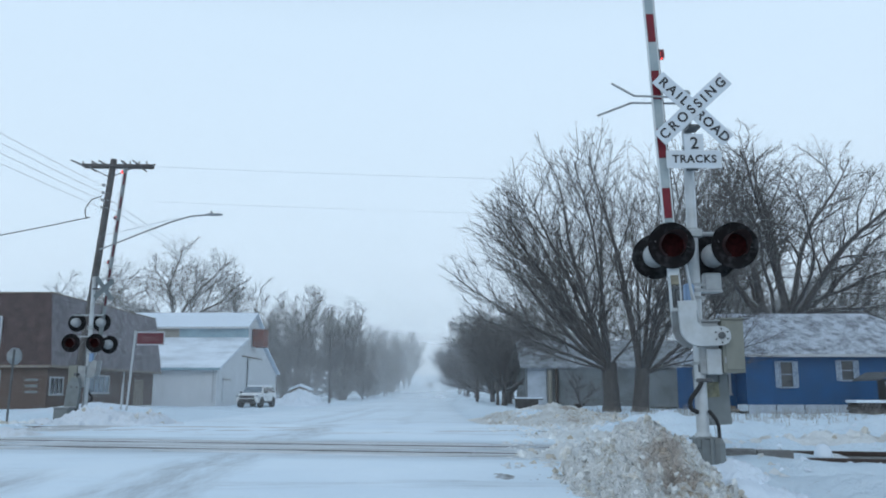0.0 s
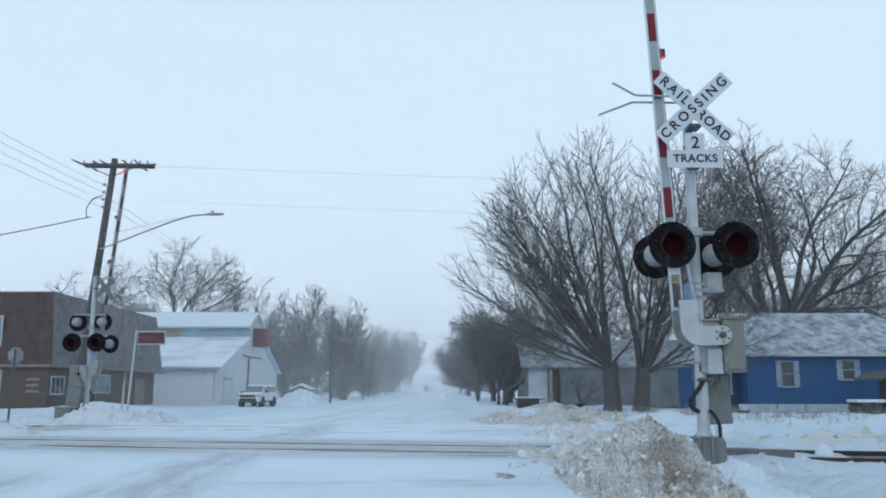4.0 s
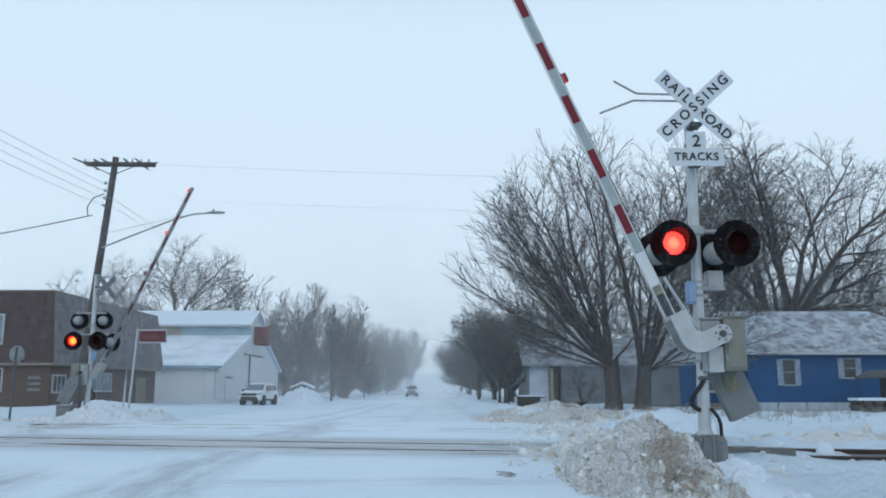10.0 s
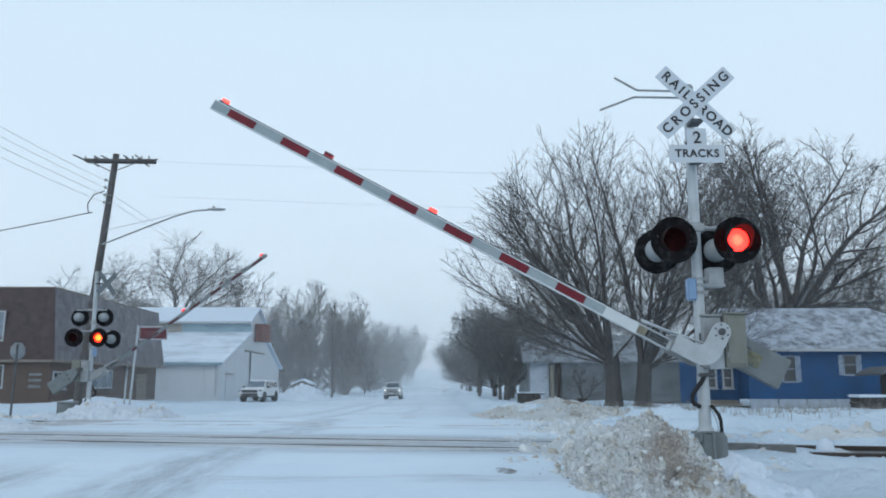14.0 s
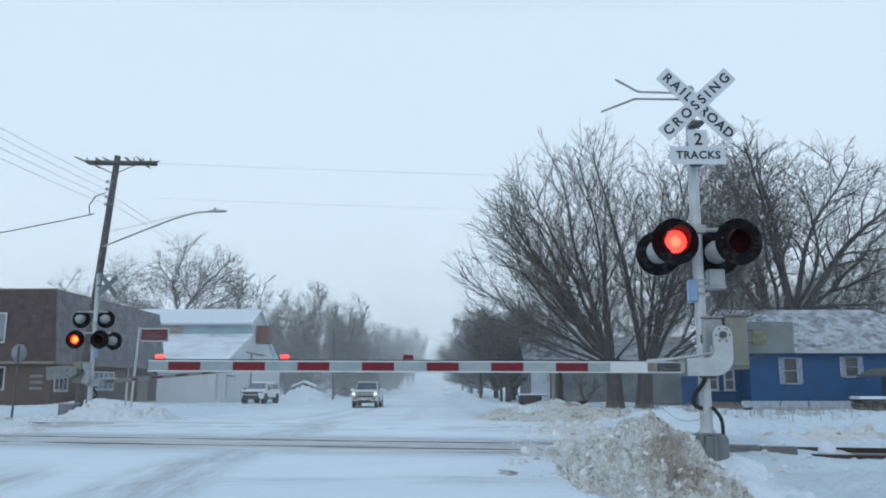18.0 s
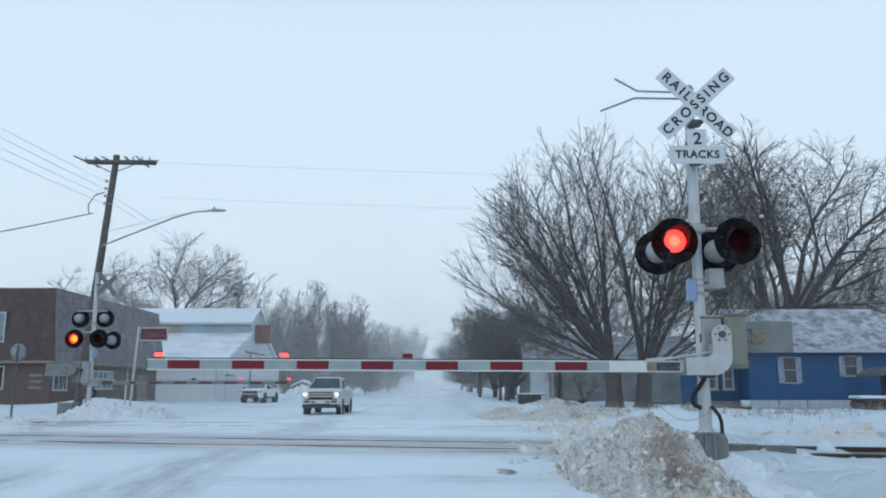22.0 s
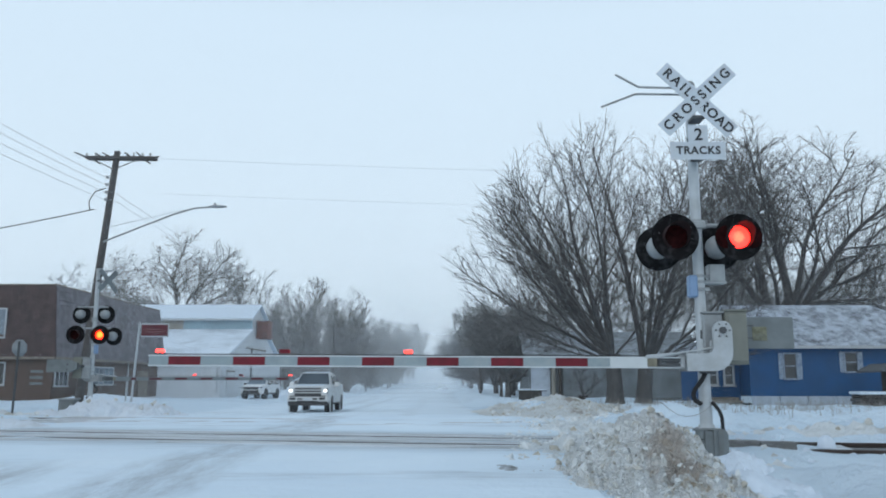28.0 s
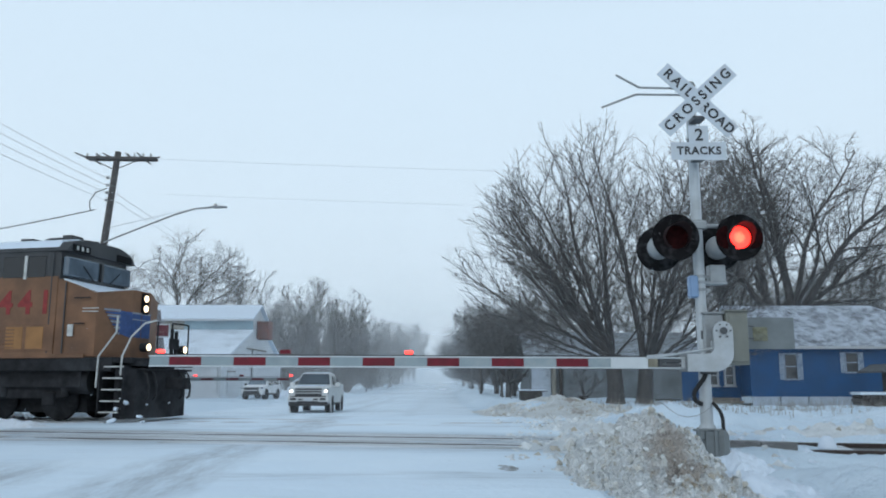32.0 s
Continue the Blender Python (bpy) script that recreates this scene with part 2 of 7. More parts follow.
def lens_glow(name, inner, outer, strength, core):
    """A lit ribbed lens: hotter in the middle, with a prism grid."""
    m = Mat(name, 0.2)
    r = m.add("ShaderNodeVectorMath", Vector=m.co.outputs["Object"])
    r.operation = "LENGTH"
    v = m.add("ShaderNodeTexVoronoi", Scale=42.0, Vector=m.co.outputs["Object"])
    sep = m.add("ShaderNodeSeparateXYZ", Vector=m.co.outputs["Object"])
    spoke = m.math("ABSOLUTE", m.math("SINE", m.math("MULTIPLY", m.math("ARCTAN2", sep.outputs[0], sep.outputs[2]), 15.0)))
    prism = m.math("ADD", m.math("MULTIPLY", v.outputs["Distance"], 0.4), m.math("MULTIPLY", m.math("MULTIPLY", spoke, r.outputs["Value"]), 2.6))
    k = m.math("ADD", m.step(r.outputs["Value"], core, 0.15), prism)
    col = m.ramp(k, [(0.12, inner), (0.75, outer)])
    m.color(outer)
    socket(m.nt, m.b, "Emission Color", col)
    m.b.inputs["Emission Strength"].default_value = strength
    return m.m


def glass_mat(name, c=(0.03, 0.035, 0.04), rough=0.06):
    m = Mat(name, rough)
    m.color(m.ramp(m.noise(1.5, 4), [(0.3, tuple(v * 0.7 for v in c)), (0.7, tuple(v * 1.4 for v in c))]))
    m.b.inputs["Specular IOR Level"].default_value = 0.6
    return m.m


def haze_sheet_mat(name, density, size):
    """A sheet that stands in for the haze of blown snow: mostly clear, thicker in gusts and near the ground."""
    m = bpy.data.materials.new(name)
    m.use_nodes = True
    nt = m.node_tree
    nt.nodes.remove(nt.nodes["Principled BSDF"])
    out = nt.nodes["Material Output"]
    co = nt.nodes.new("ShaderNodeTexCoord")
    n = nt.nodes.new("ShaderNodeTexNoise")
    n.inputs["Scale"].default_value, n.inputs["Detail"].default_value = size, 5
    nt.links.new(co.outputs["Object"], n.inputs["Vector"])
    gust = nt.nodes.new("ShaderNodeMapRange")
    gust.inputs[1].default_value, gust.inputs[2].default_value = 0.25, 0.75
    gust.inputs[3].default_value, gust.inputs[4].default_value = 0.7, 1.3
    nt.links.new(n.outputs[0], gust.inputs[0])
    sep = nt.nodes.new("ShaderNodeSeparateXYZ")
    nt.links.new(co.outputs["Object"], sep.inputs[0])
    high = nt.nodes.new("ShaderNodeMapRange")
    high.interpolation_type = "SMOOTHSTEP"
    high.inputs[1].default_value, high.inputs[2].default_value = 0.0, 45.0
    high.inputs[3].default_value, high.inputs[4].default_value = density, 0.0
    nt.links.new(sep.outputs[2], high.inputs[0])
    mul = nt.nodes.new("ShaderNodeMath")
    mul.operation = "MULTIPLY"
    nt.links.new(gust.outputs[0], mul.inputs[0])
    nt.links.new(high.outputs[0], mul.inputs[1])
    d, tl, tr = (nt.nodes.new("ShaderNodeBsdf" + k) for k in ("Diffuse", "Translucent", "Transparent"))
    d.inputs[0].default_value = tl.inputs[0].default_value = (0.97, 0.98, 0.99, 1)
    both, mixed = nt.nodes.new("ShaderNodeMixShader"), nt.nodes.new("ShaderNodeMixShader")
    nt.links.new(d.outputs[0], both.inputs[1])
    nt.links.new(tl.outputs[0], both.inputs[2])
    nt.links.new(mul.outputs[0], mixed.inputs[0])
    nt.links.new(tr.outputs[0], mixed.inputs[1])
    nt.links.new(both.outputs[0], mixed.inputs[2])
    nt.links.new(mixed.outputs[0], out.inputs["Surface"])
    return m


GROUND = ground_mat()
ROAD = road_mat()
CROSSING = crossing_mat()
BALLAST = crossing_mat("snowy_ballast", 0.26)
FLANGE = crossing_mat("slush_filled_gap", 0.12)
SNOW = snow_mat("fresh_snow", low=0.75, high=1.0)
DIRTY = heap_mat()
CLOD = clod_mat()
BANK = snow_mat("ploughed_snow", (0.80, 0.855, 0.92), (0.46, 0.44, 0.41), 0.60, 0.84, 0.9, 0.9, 9.0, 0.15)
SLUSH = snow_mat("grey_slush", (0.60, 0.64, 0.68), (0.27, 0.27, 0.265), 0.40, 0.62, 6.0, 0.9, 16.0, 0.3)
GRITTY = snow_mat("gritty_snow", (0.80, 0.835, 0.85), (0.38, 0.33, 0.25), 0.50, 0.82, 1.1, 0.9, 12.0, 0.22)
RAIL = plain("rusty_rail", (0.06, 0.045, 0.04), 0.5, 0.6, 0.3, 5)
TIE = plain("creosoted_tie", (0.05, 0.042, 0.037), 0.85, 0, 0.3, 4, 0.3)
SILVER = plain("aluminium_paint", (0.47, 0.50, 0.52), 0.5, 0.25, 0.10, 5, 0.08, (0.36, 0.36, 0.35))
GREY = plain("grey_steel", (0.34, 0.36, 0.37), 0.55, 0.3, 0.15, 5, 0.1, (0.2, 0.2, 0.19))
DARKGREY = plain("dark_steel", (0.10, 0.105, 0.11), 0.6, 0.3, 0.2, 5)
WEATHEREDPLATE = plain("weathered_tan_plate", (0.22, 0.20, 0.15), 0.7, 0.1, 0.3, 9, 0.2, (0.12, 0.10, 0.08))
TAN = plain("weathered_case", (0.20, 0.205, 0.18), 0.6, 0.1, 0.12, 4, 0.1, (0.24, 0.24, 0.2))
BLACK = plain("black_enamel", (0.007, 0.007, 0.008), 0.75, 0, 0.2, 8)
BLACK.node_tree.nodes["Principled BSDF"].inputs["Specular IOR Level"].default_value = 0.15


def frosted_black():
    """Black enamel with snow specks blown onto it."""
    m = Mat("frosted_black_enamel", 0.75)
    speck = m.step(m.noise(26, 3, 0.5), 0.70, 0.76)
    film = m.math("MULTIPLY", m.step(m.noise(5, 6, 0.65), 0.5, 0.8), 0.10)
    m.color(m.mix(m.math("MAXIMUM", m.math("MULTIPLY", speck, 0.35), film), (0.007, 0.007, 0.008), (0.5, 0.52, 0.55)))
    m.b.inputs["Specular IOR Level"].default_value = 0.15
    return m.m


LAMPBLACK = frosted_black()
RUBBER = plain("black_rubber", (0.02, 0.02, 0.022), 0.8, 0, 0.3, 8, 0.2)
SIGNWHITE = plain("white_sign_sheet", (0.56, 0.61, 0.66), 0.45, 0, 0.06, 4, 0.03, (0.5, 0.5, 0.5))
SIGNBLACK = plain("black_lettering", (0.015, 0.015, 0.018), 0.5, 0, 0.2, 8)
ARMWHITE = plain("white_reflective", (0.27, 0.325, 0.345), 0.45, 0, 0.08, 5, 0.05, (0.42, 0.43, 0.43))
# far arm's white, darkened: the shade of its backlit side is in the colour
ARMBACKLIT = plain("backlit_white_arm", (0.18, 0.205, 0.215), 0.55, 0, 0.1, 5, 0.05)
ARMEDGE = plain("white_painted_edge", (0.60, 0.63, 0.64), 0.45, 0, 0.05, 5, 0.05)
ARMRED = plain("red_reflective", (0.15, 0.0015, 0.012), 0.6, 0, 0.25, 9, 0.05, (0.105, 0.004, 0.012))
# red of the far arm's stripes, with the same backlit shade put in
ARMREDBACKLIT = plain("backlit_red", (0.075, 0.004, 0.012), 0.6, 0, 0.25, 9, 0.05)
LENSOFF = plain("unlit_red_lens", (0.020, 0.003, 0.003), 0.6, 0, 0.6, 14, 0.2)
LENSOFF.node_tree.nodes["Principled BSDF"].inputs["Specular IOR Level"].default_value = 0.06
HOOD = plain("dull_black_hood", (0.045, 0.03, 0.03), 0.8, 0, 0.2, 8)
HOOD.node_tree.nodes["Principled BSDF"].inputs["Specular IOR Level"].default_value = 0.1
CASTING = plain("dull_grey_casting", (0.19, 0.21, 0.215), 0.7, 0.1, 0.15, 4, 0.15)
LIT = lens_glow("lit_red_lens", (1.0, 0.070, 0.036), (1.0, 0.020, 0.014), 6.0, 0.05)
LITFAR = lens_glow("lit_amber_lens", (1.0, 0.14, 0.012), (1.0, 0.014, 0.005), 6.5, 0.10)
LITARM = glow("lit_arm_lamp", (1.0, 0.045, 0.035), 5.0)
HEAD = glow("headlight_glow", (1.0, 0.98, 0.95), 1.7)
HEADWARM = glow("warm_headlight_glow", (1.0, 0.78, 0.52), 3.0)
POLEWOOD = plain("weathered_pole", (0.088, 0.082, 0.08), 0.9, 0, 0.3, 2.5, 0.4)
BLUECAN = plain("blue_plastic", (0.22, 0.33, 0.50), 0.5, 0, 0.1, 5)
CABLE = plain("black_cable", (0.02, 0.02, 0.02), 0.6)
WIRE = plain("grey_wire", (0.30, 0.33, 0.36), 0.6)
BARK = bark_mat("bark", (0.098, 0.094, 0.094), 0.5)
TWIG = bark_mat("twigs", (0.125, 0.118, 0.116), 0.3)
# paler bark for trees behind the house, haze put into its colour
BARKMID = bark_mat("bark_haze_pale", (0.125, 0.118, 0.115), 0.5)
BARKFAR = bark_mat("bark_grey", (0.13, 0.115, 0.10), 0.6)
GLASS = glass_mat("dark_window")
GLASSBLUE = glass_mat("window_with_blind", (0.16, 0.20, 0.24), 0.1)


# ---- mesh helpers ----
class Build:
    """Collects simple solids into one mesh."""

    def __init__(self):
        self.v, self.f, self.smooth = [], [], []

    def put(self, verts, faces, m=None, smooth=False):
        n = len(self.v)
        self.v.extend([tuple(m @ Vector(p)) for p in verts] if m is not None else [tuple(p) for p in verts])
        self.f.extend([tuple(i + n for i in f) for f in faces])
        self.smooth.extend([smooth] * len(faces))
        return self

    def box(self, c, s, m=None, b=0.0):
        """A box of size s at centre c; b: the chamfer of its edges."""
        hx, hy, hz = (k / 2 for k in s)
        b = min(b, hx * 0.9, hy * 0.9, hz * 0.9)
        t = Matrix.Translation(c)
        t = m @ t if m is not None else t
        if b <= 0:
            vs = [(x, y, z) for x in (-hx, hx) for y in (-hy, hy) for z in (-hz, hz)]
            fs = [(0, 1, 3, 2), (4, 6, 7, 5), (0, 4, 5, 1), (2, 3, 7, 6), (0, 2, 6, 4), (1, 5, 7, 3)]
            return self.put(vs, fs, t)
        bm = bmesh.new()
        bmesh.ops.create_cube(bm, size=1, matrix=Matrix.Diagonal((*s, 1)))
        bmesh.ops.bevel(bm, geom=bm.edges[:], offset=b, segments=2 if b > 0.02 else 1, affect="EDGES", profile=0.6)
        self.mesh(bm, t)
        bm.free()
        return self

    def mesh(self, bm, m=None, smooth=False):
        bm.verts.index_update()
        return self.put([v.co for v in bm.verts], [[v.index for v in f.verts] for f in bm.faces], m, smooth)

    def cyl(self, a, b, r1, r2=None, n=12, cap=True, smooth=True):
        """A tapered rod from a to b."""
        r2 = r1 if r2 is None else r2
        a, b = Vector(a), Vector(b)
        q = (b - a).to_track_quat("Z", "Y").to_matrix()
        ring = [(math.cos(2 * math.pi * i / n), math.sin(2 * math.pi * i / n)) for i in range(n)]
        vs = [a + q @ Vector((c * r1, s * r1, 0)) for c, s in ring] + [b + q @ Vector((c * r2, s * r2, 0)) for c, s in ring]
        self.put(vs, [(i, (i + 1) % n, n + (i + 1) % n, n + i) for i in range(n)], None, smooth)
        if cap:
            self.put(vs, [tuple(range(n))[::-1], tuple(range(n, 2 * n))])
        return self

    def tube(self, pts, r, n=6):
        for a, b in zip(pts, pts[1:]):
            self.cyl(a, b, r, r, n)
        return self

    def prism(self, outline, depth, m=None):
        """A closed outline in x, z pushed along y by depth."""
        n = len(outline)
        vs = [(x, 0, z) for x, z in outline] + [(x, depth, z) for x, z in outline]
        fs = [tuple(range(n)), tuple(range(n, 2 * n))[::-1]] + [(i, n + i, n + (i + 1) % n, (i + 1) % n) for i in range(n)]
        return self.put(vs, fs, m)

    def lathe(self, profile, m=None, n=24):
        """Rings of (radius, y) about the y axis."""
        vs, fs = [], []
        for r, y in profile:
            vs += [(r * math.cos(2 * math.pi * i / n), y, r * math.sin(2 * math.pi * i / n)) for i in range(n)]
        for k in range(len(profile) - 1):
            fs += [(k * n + i, k * n + (i + 1) % n, (k + 1) * n + (i + 1) % n, (k + 1) * n + i) for i in range(n)]
        return self.put(vs, fs, m, True)

    def data(self, name):
        me = bpy.data.meshes.new(name)
        me.from_pydata(self.v, [], self.f)
        me.polygons.foreach_set("use_smooth", self.smooth)
        bm = bmesh.new()
        bm.from_mesh(me)
        bmesh.ops.recalc_face_normals(bm, faces=bm.faces)
        bm.to_mesh(me)
        bm.free()
        return me


def part(name, build, material, parent=None, label="", m=None):
    me = build.data(name)
    me.materials.append(material)
    ob = new(name, me)
    if parent is not None:
        ob.parent = parent
    if m is not None:
        ob.matrix_basis = m
    if label:
        tagged(ob, label)
    return ob


def thing(name, m, label, category, group="", kind=""):
    ob = new(name)
    ob.empty_display_size = 0.2
    ob.matrix_basis = m
    return tagged(ob, label, category, group, kind)


def solid(name, build, material, label, category, group="", kind="", m=None):
    return tagged(part(name, build, material, None, "", m), label, category, group, kind)


def letters(name, body, size, material, parent, m, label="", extrude=0.002, spacing=1.0, bold=0.0):
    cu = bpy.data.curves.new(name, "FONT")
    cu.body, cu.size, cu.align_x, cu.align_y, cu.extrude = body, size, "CENTER", "CENTER", extrude
    cu.space_character, cu.offset = spacing, bold
    tmp = bpy.data.objects.new(name, cu)
    scene.collection.objects.link(tmp)
    me = bpy.data.meshes.new_from_object(tmp.evaluated_get(bpy.context.evaluated_depsgraph_get()))
    bpy.data.objects.remove(tmp)
    me.materials.clear()
    me.materials.append(material)
    ob = new(name, me)
    ob.parent = parent
    ob.matrix_basis = m
    if label:
        tagged(ob, label)
    return ob


UP = pose(0, 0, 0, 90)   # turns lettering upright, facing -y


# ---- the lie of the land ----
PROFILE = ((-60, -0.5), (0, -0.30), (7.5, -0.16), (10.5, -0.02), (13, 0.0), (24, 0.0), (31, -0.28), (40, -0.46), (60, -0.56),
           (110, -0.66), (160, -0.35), (205, -0.1), (300, 1.6), (420, 6.0), (700, 14.0), (3000, 20.0))


def road_z(y):
    return np.interp(y, [p[0] for p in PROFILE], [p[1] for p in PROFILE])


def smooth_step(a, b, x):
    t = np.clip((x - a) / (b - a), 0, 1)
    return t * t * (3 - 2 * t)


def road_left(y):
    return np.interp(y, [0, 12, 24, 34, 60, 120, 700], [-9.5, -9.5, -9.5, -12.0, -12.5, -9.0, -8.0])


def road_right(y):
    return np.interp(y, [0, 9, 12, 24, 30, 60, 700], [1.6, 1.6, 2.4, 2.6, 1.9, 1.6, 0.5])


def lumps(x, y, size, seed=0.0):
    return noise.fractal(Vector((x / size, y / size, seed)), 1.0, 2.0, 4)


TRACK = radians(-12.0)
ACROSS = Vector((-math.sin(TRACK), math.cos(TRACK), 0))
NEAR_TRACK, FAR_TRACK = 14.0, 20.0


def track_distance(x, y, at):
    return (x * ACROSS.x + (y - at) * ACROSS.y)


def land(x, y):
    """The snow's height at x, y."""
    r = float(road_z(y))
    left, right = float(road_left(y)), float(road_right(y))
    side = max(r, -0.12) if y < 200 else r + 0.2
    if x < 0:
        side -= 0.4 * float(smooth_step(48, 66, y)) * float(smooth_step(200, 130, y))
    if x > 12:
        side -= 0.20 * float(smooth_step(12, 16, x)) * float(smooth_step(35, 42, y))
    k = max(float(smooth_step(right, right + 2.2, x)), float(smooth_step(-left, -left + 3.5, -x)))
    z = r * (1 - k) + side * k
    rough = 0.05 + 0.10 * k if 8 < y < 200 else 0.03
    if x > 2 and 8 < y < 44:
        rough += 0.12
    clear = 1.0
    if x > 4:
        clear = 0.25 + 0.75 * float(smooth_step(0.9, 1.9, abs(track_distance(x, y, NEAR_TRACK))))
    z += clear * k * rough * (lumps(x, y, 2.3) + 0.4 * lumps(x, y, 0.7, 3.0)) + 0.012 * lumps(x, y, 1.3, 8.0)
    # ploughed ridges beside the street beyond the crossing
    if 24 < y < 120:
        z += 0.42 * math.exp(-((x - right - 1.3) / 0.9) ** 2) * (0.6 + 0.5 * lumps(x, y, 3.0, 5.0)) * float(smooth_step(24, 30, y))
    # the bed of the tracks stands clear on either side of the street
    for at in (NEAR_TRACK, FAR_TRACK):
        side_of = track_distance(x, y, at)
        d = abs(side_of)
        if d < 1.6 and k > 0.2 and x > 0:
            z -= 0.17 * k * float(smooth_step(1.6, 0.9, d)) * float(smooth_step(-0.84, -0.62, side_of)) * (float(smooth_step(5.6, 6.6, x)) if at == NEAR_TRACK else 0.0)
            z += 0.22 * k * float(smooth_step(1.6, 0.8, d)) * (float(smooth_step(5.4, 4.6, x)) if at == NEAR_TRACK else 1.0)
    return z


def sheet(name, xs, ys, height, material, m=None):
    """A grid of quads."""
    verts = [(x, y, height(x, y)) for y in ys for x in xs]
    w = len(xs)
    faces = [(j * w + i, j * w + i + 1, (j + 1) * w + i + 1, (j + 1) * w + i) for j in range(len(ys) - 1) for i in range(w - 1)]
    me = bpy.data.meshes.new(name)
    me.from_pydata(verts, [], faces)
    me.polygons.foreach_set("use_smooth", [True] * len(faces))
    me.materials.append(material)
    return new(name, me)


def spaced(stops):
    out = []
    for (a, b, n) in stops:
        out += [a + (b - a) * i / n for i in range(n)]
    return out + [stops[-1][1]]


GX = spaced([(-2500, -300, 6), (-300, -60, 12), (-60, -20, 40), (-20, -6, 70), (-6, 12, 130), (12, 40, 60), (40, 300, 16), (300, 2500, 6)])
GY = spaced([(-40, 4, 12), (4, 40, 230), (40, 80, 80), (80, 200, 50), (200, 700, 25), (700, 3500, 8)])
ground = tagged(sheet("ground", GX, GY, lambda x, y: land(x, y), GROUND), "snow-covered ground with wind-blown drifts and rough patches", "ground", kind="structure")
RX = spaced([(0, 1, 44)])
RY = spaced([(-20, 4, 8), (4, 40, 150), (40, 120, 60), (120, 700, 40)])


def road_x(u, y):
    a, b = float(road_left(y)), float(road_right(y))
    return a + (b - a) * u


def road_sheet():
    verts, w = [], len(RX)
    for y in RY:
        for u in RX:
            x = road_x(u, y)
            edge = min(u, 1 - u)
            verts.append((x, y, float(road_z(y)) + 0.02 * min(1, edge * 18) - 0.006 + 0.016 * lumps(x * 0.5, y * 1.4, 1.1, 8.0) + 0.012))
    faces = [(j * w + i, j * w + i + 1, (j + 1) * w + i + 1, (j + 1) * w + i) for j in range(len(RY) - 1) for i in range(w - 1)]
    me = bpy.data.meshes.new("road")
    me.from_pydata(verts, [], faces)
    me.polygons.foreach_set("use_smooth", [True] * len(faces))
    me.materials.append(ROAD)
    return new("road", me)


tagged(road_sheet(), "street under packed snow with grey wheel ruts", "road", kind="structure")


# ---- tracks and the level crossing ----
def track_frame(at):
    return Matrix.Translation((0, at, 0)) @ Matrix.Rotation(TRACK, 4, "Z")


for at in (NEAR_TRACK, FAR_TRACK):
    fr = track_frame(at)
    row = thing("railway_track", fr, "steel railway track half buried in snow at the crossing", "railway track", "tracks", "structure")
    for s in (-0.75, 0.75):
        b = Build().prism([(-0.07, -0.15), (0.07, -0.15), (0.02, -0.10), (0.012, -0.04), (0.036, -0.03), (0.036, 0.036), (-0.036, 0.036), (-0.036, -0.03), (-0.012, -0.04), (-0.02, -0.10)],
                          140, Matrix.Translation((70, s, 0.0 if at == NEAR_TRACK else -0.016)) @ Matrix.Rotation(radians(90), 4, "Z"))
        part("rail", b, RAIL, row)
    for i in range(22 if at == NEAR_TRACK else 0):
        x = 6.4 + 0.55 * i + random.uniform(-0.04, 0.04)
        part("tie", Build().box((x, 0.22 + random.uniform(-0.05, 0.05), -0.14), (0.22, 2.05, 0.16), None, 0.015), TIE, row)
    # solid slushy strips, their dark tone in place of the shaded open gaps
    for s in (-0.75, 0.75):
        part("flangeway", Build().box((-3.4, s + (0.04 if s < 0 else -0.04), 0.0), (13.4, 0.20, 0.056 if at == NEAR_TRACK else 0.036), None, 0.004), FLANGE, row, "dark slushy strip standing for shaded gap beside rail")
    if at == NEAR_TRACK:
        for x, long in ((4.62, 0.50), (5.12, 0.48)):
            p = fr @ Vector((x, -1.15, 0))
            part("plank", Build().box((x, -1.15, land(p.x, p.y) - 0.02), (long, 0.22, 0.12), None, 0.012), BALLAST, row, "grey plank at rail dusted with snow")
        part("plank", Build().box((5.0, 0.35, 0.02), (1.9, 0.24, 0.09), pose(0, 0, 0, 0, 0, -1), 0.012), TIE, row, "weathered timber plank at rail")
    if at == NEAR_TRACK:
        part("ballast", Build().box((13.4, 0.1, -0.12), (14.0, 1.56, 0.17), None, 0.03), BALLAST, row, "dark ballast with blown snow")
        part("slush", Build().box((5.0, -0.05, -0.035), (2.8, 1.35, 0.07), pose(0, 0, 0, 0.8, 0, 0), 0.03), CROSSING, row, "grey slush between rails")
    # crossing panels between and beside the rails
    for j, (y0, y1) in enumerate(((-1.45, -0.86), (-0.61, -0.02), (0.02, 0.61), (0.86, 1.45))):
        for i in range(5):
            x0 = -10.2 + i * 2.6 + (0.5 if at == NEAR_TRACK else -1)
            part("crossing_panel", Build().box((x0 + 1.3, (y0 + y1) / 2, 0.0), (2.58, y1 - y0, 0.064 if at == NEAR_TRACK else 0.045), pose(0, 0, 0, random.uniform(-0.4, 0.4), 0, 0), 0.012), CROSSING, row)


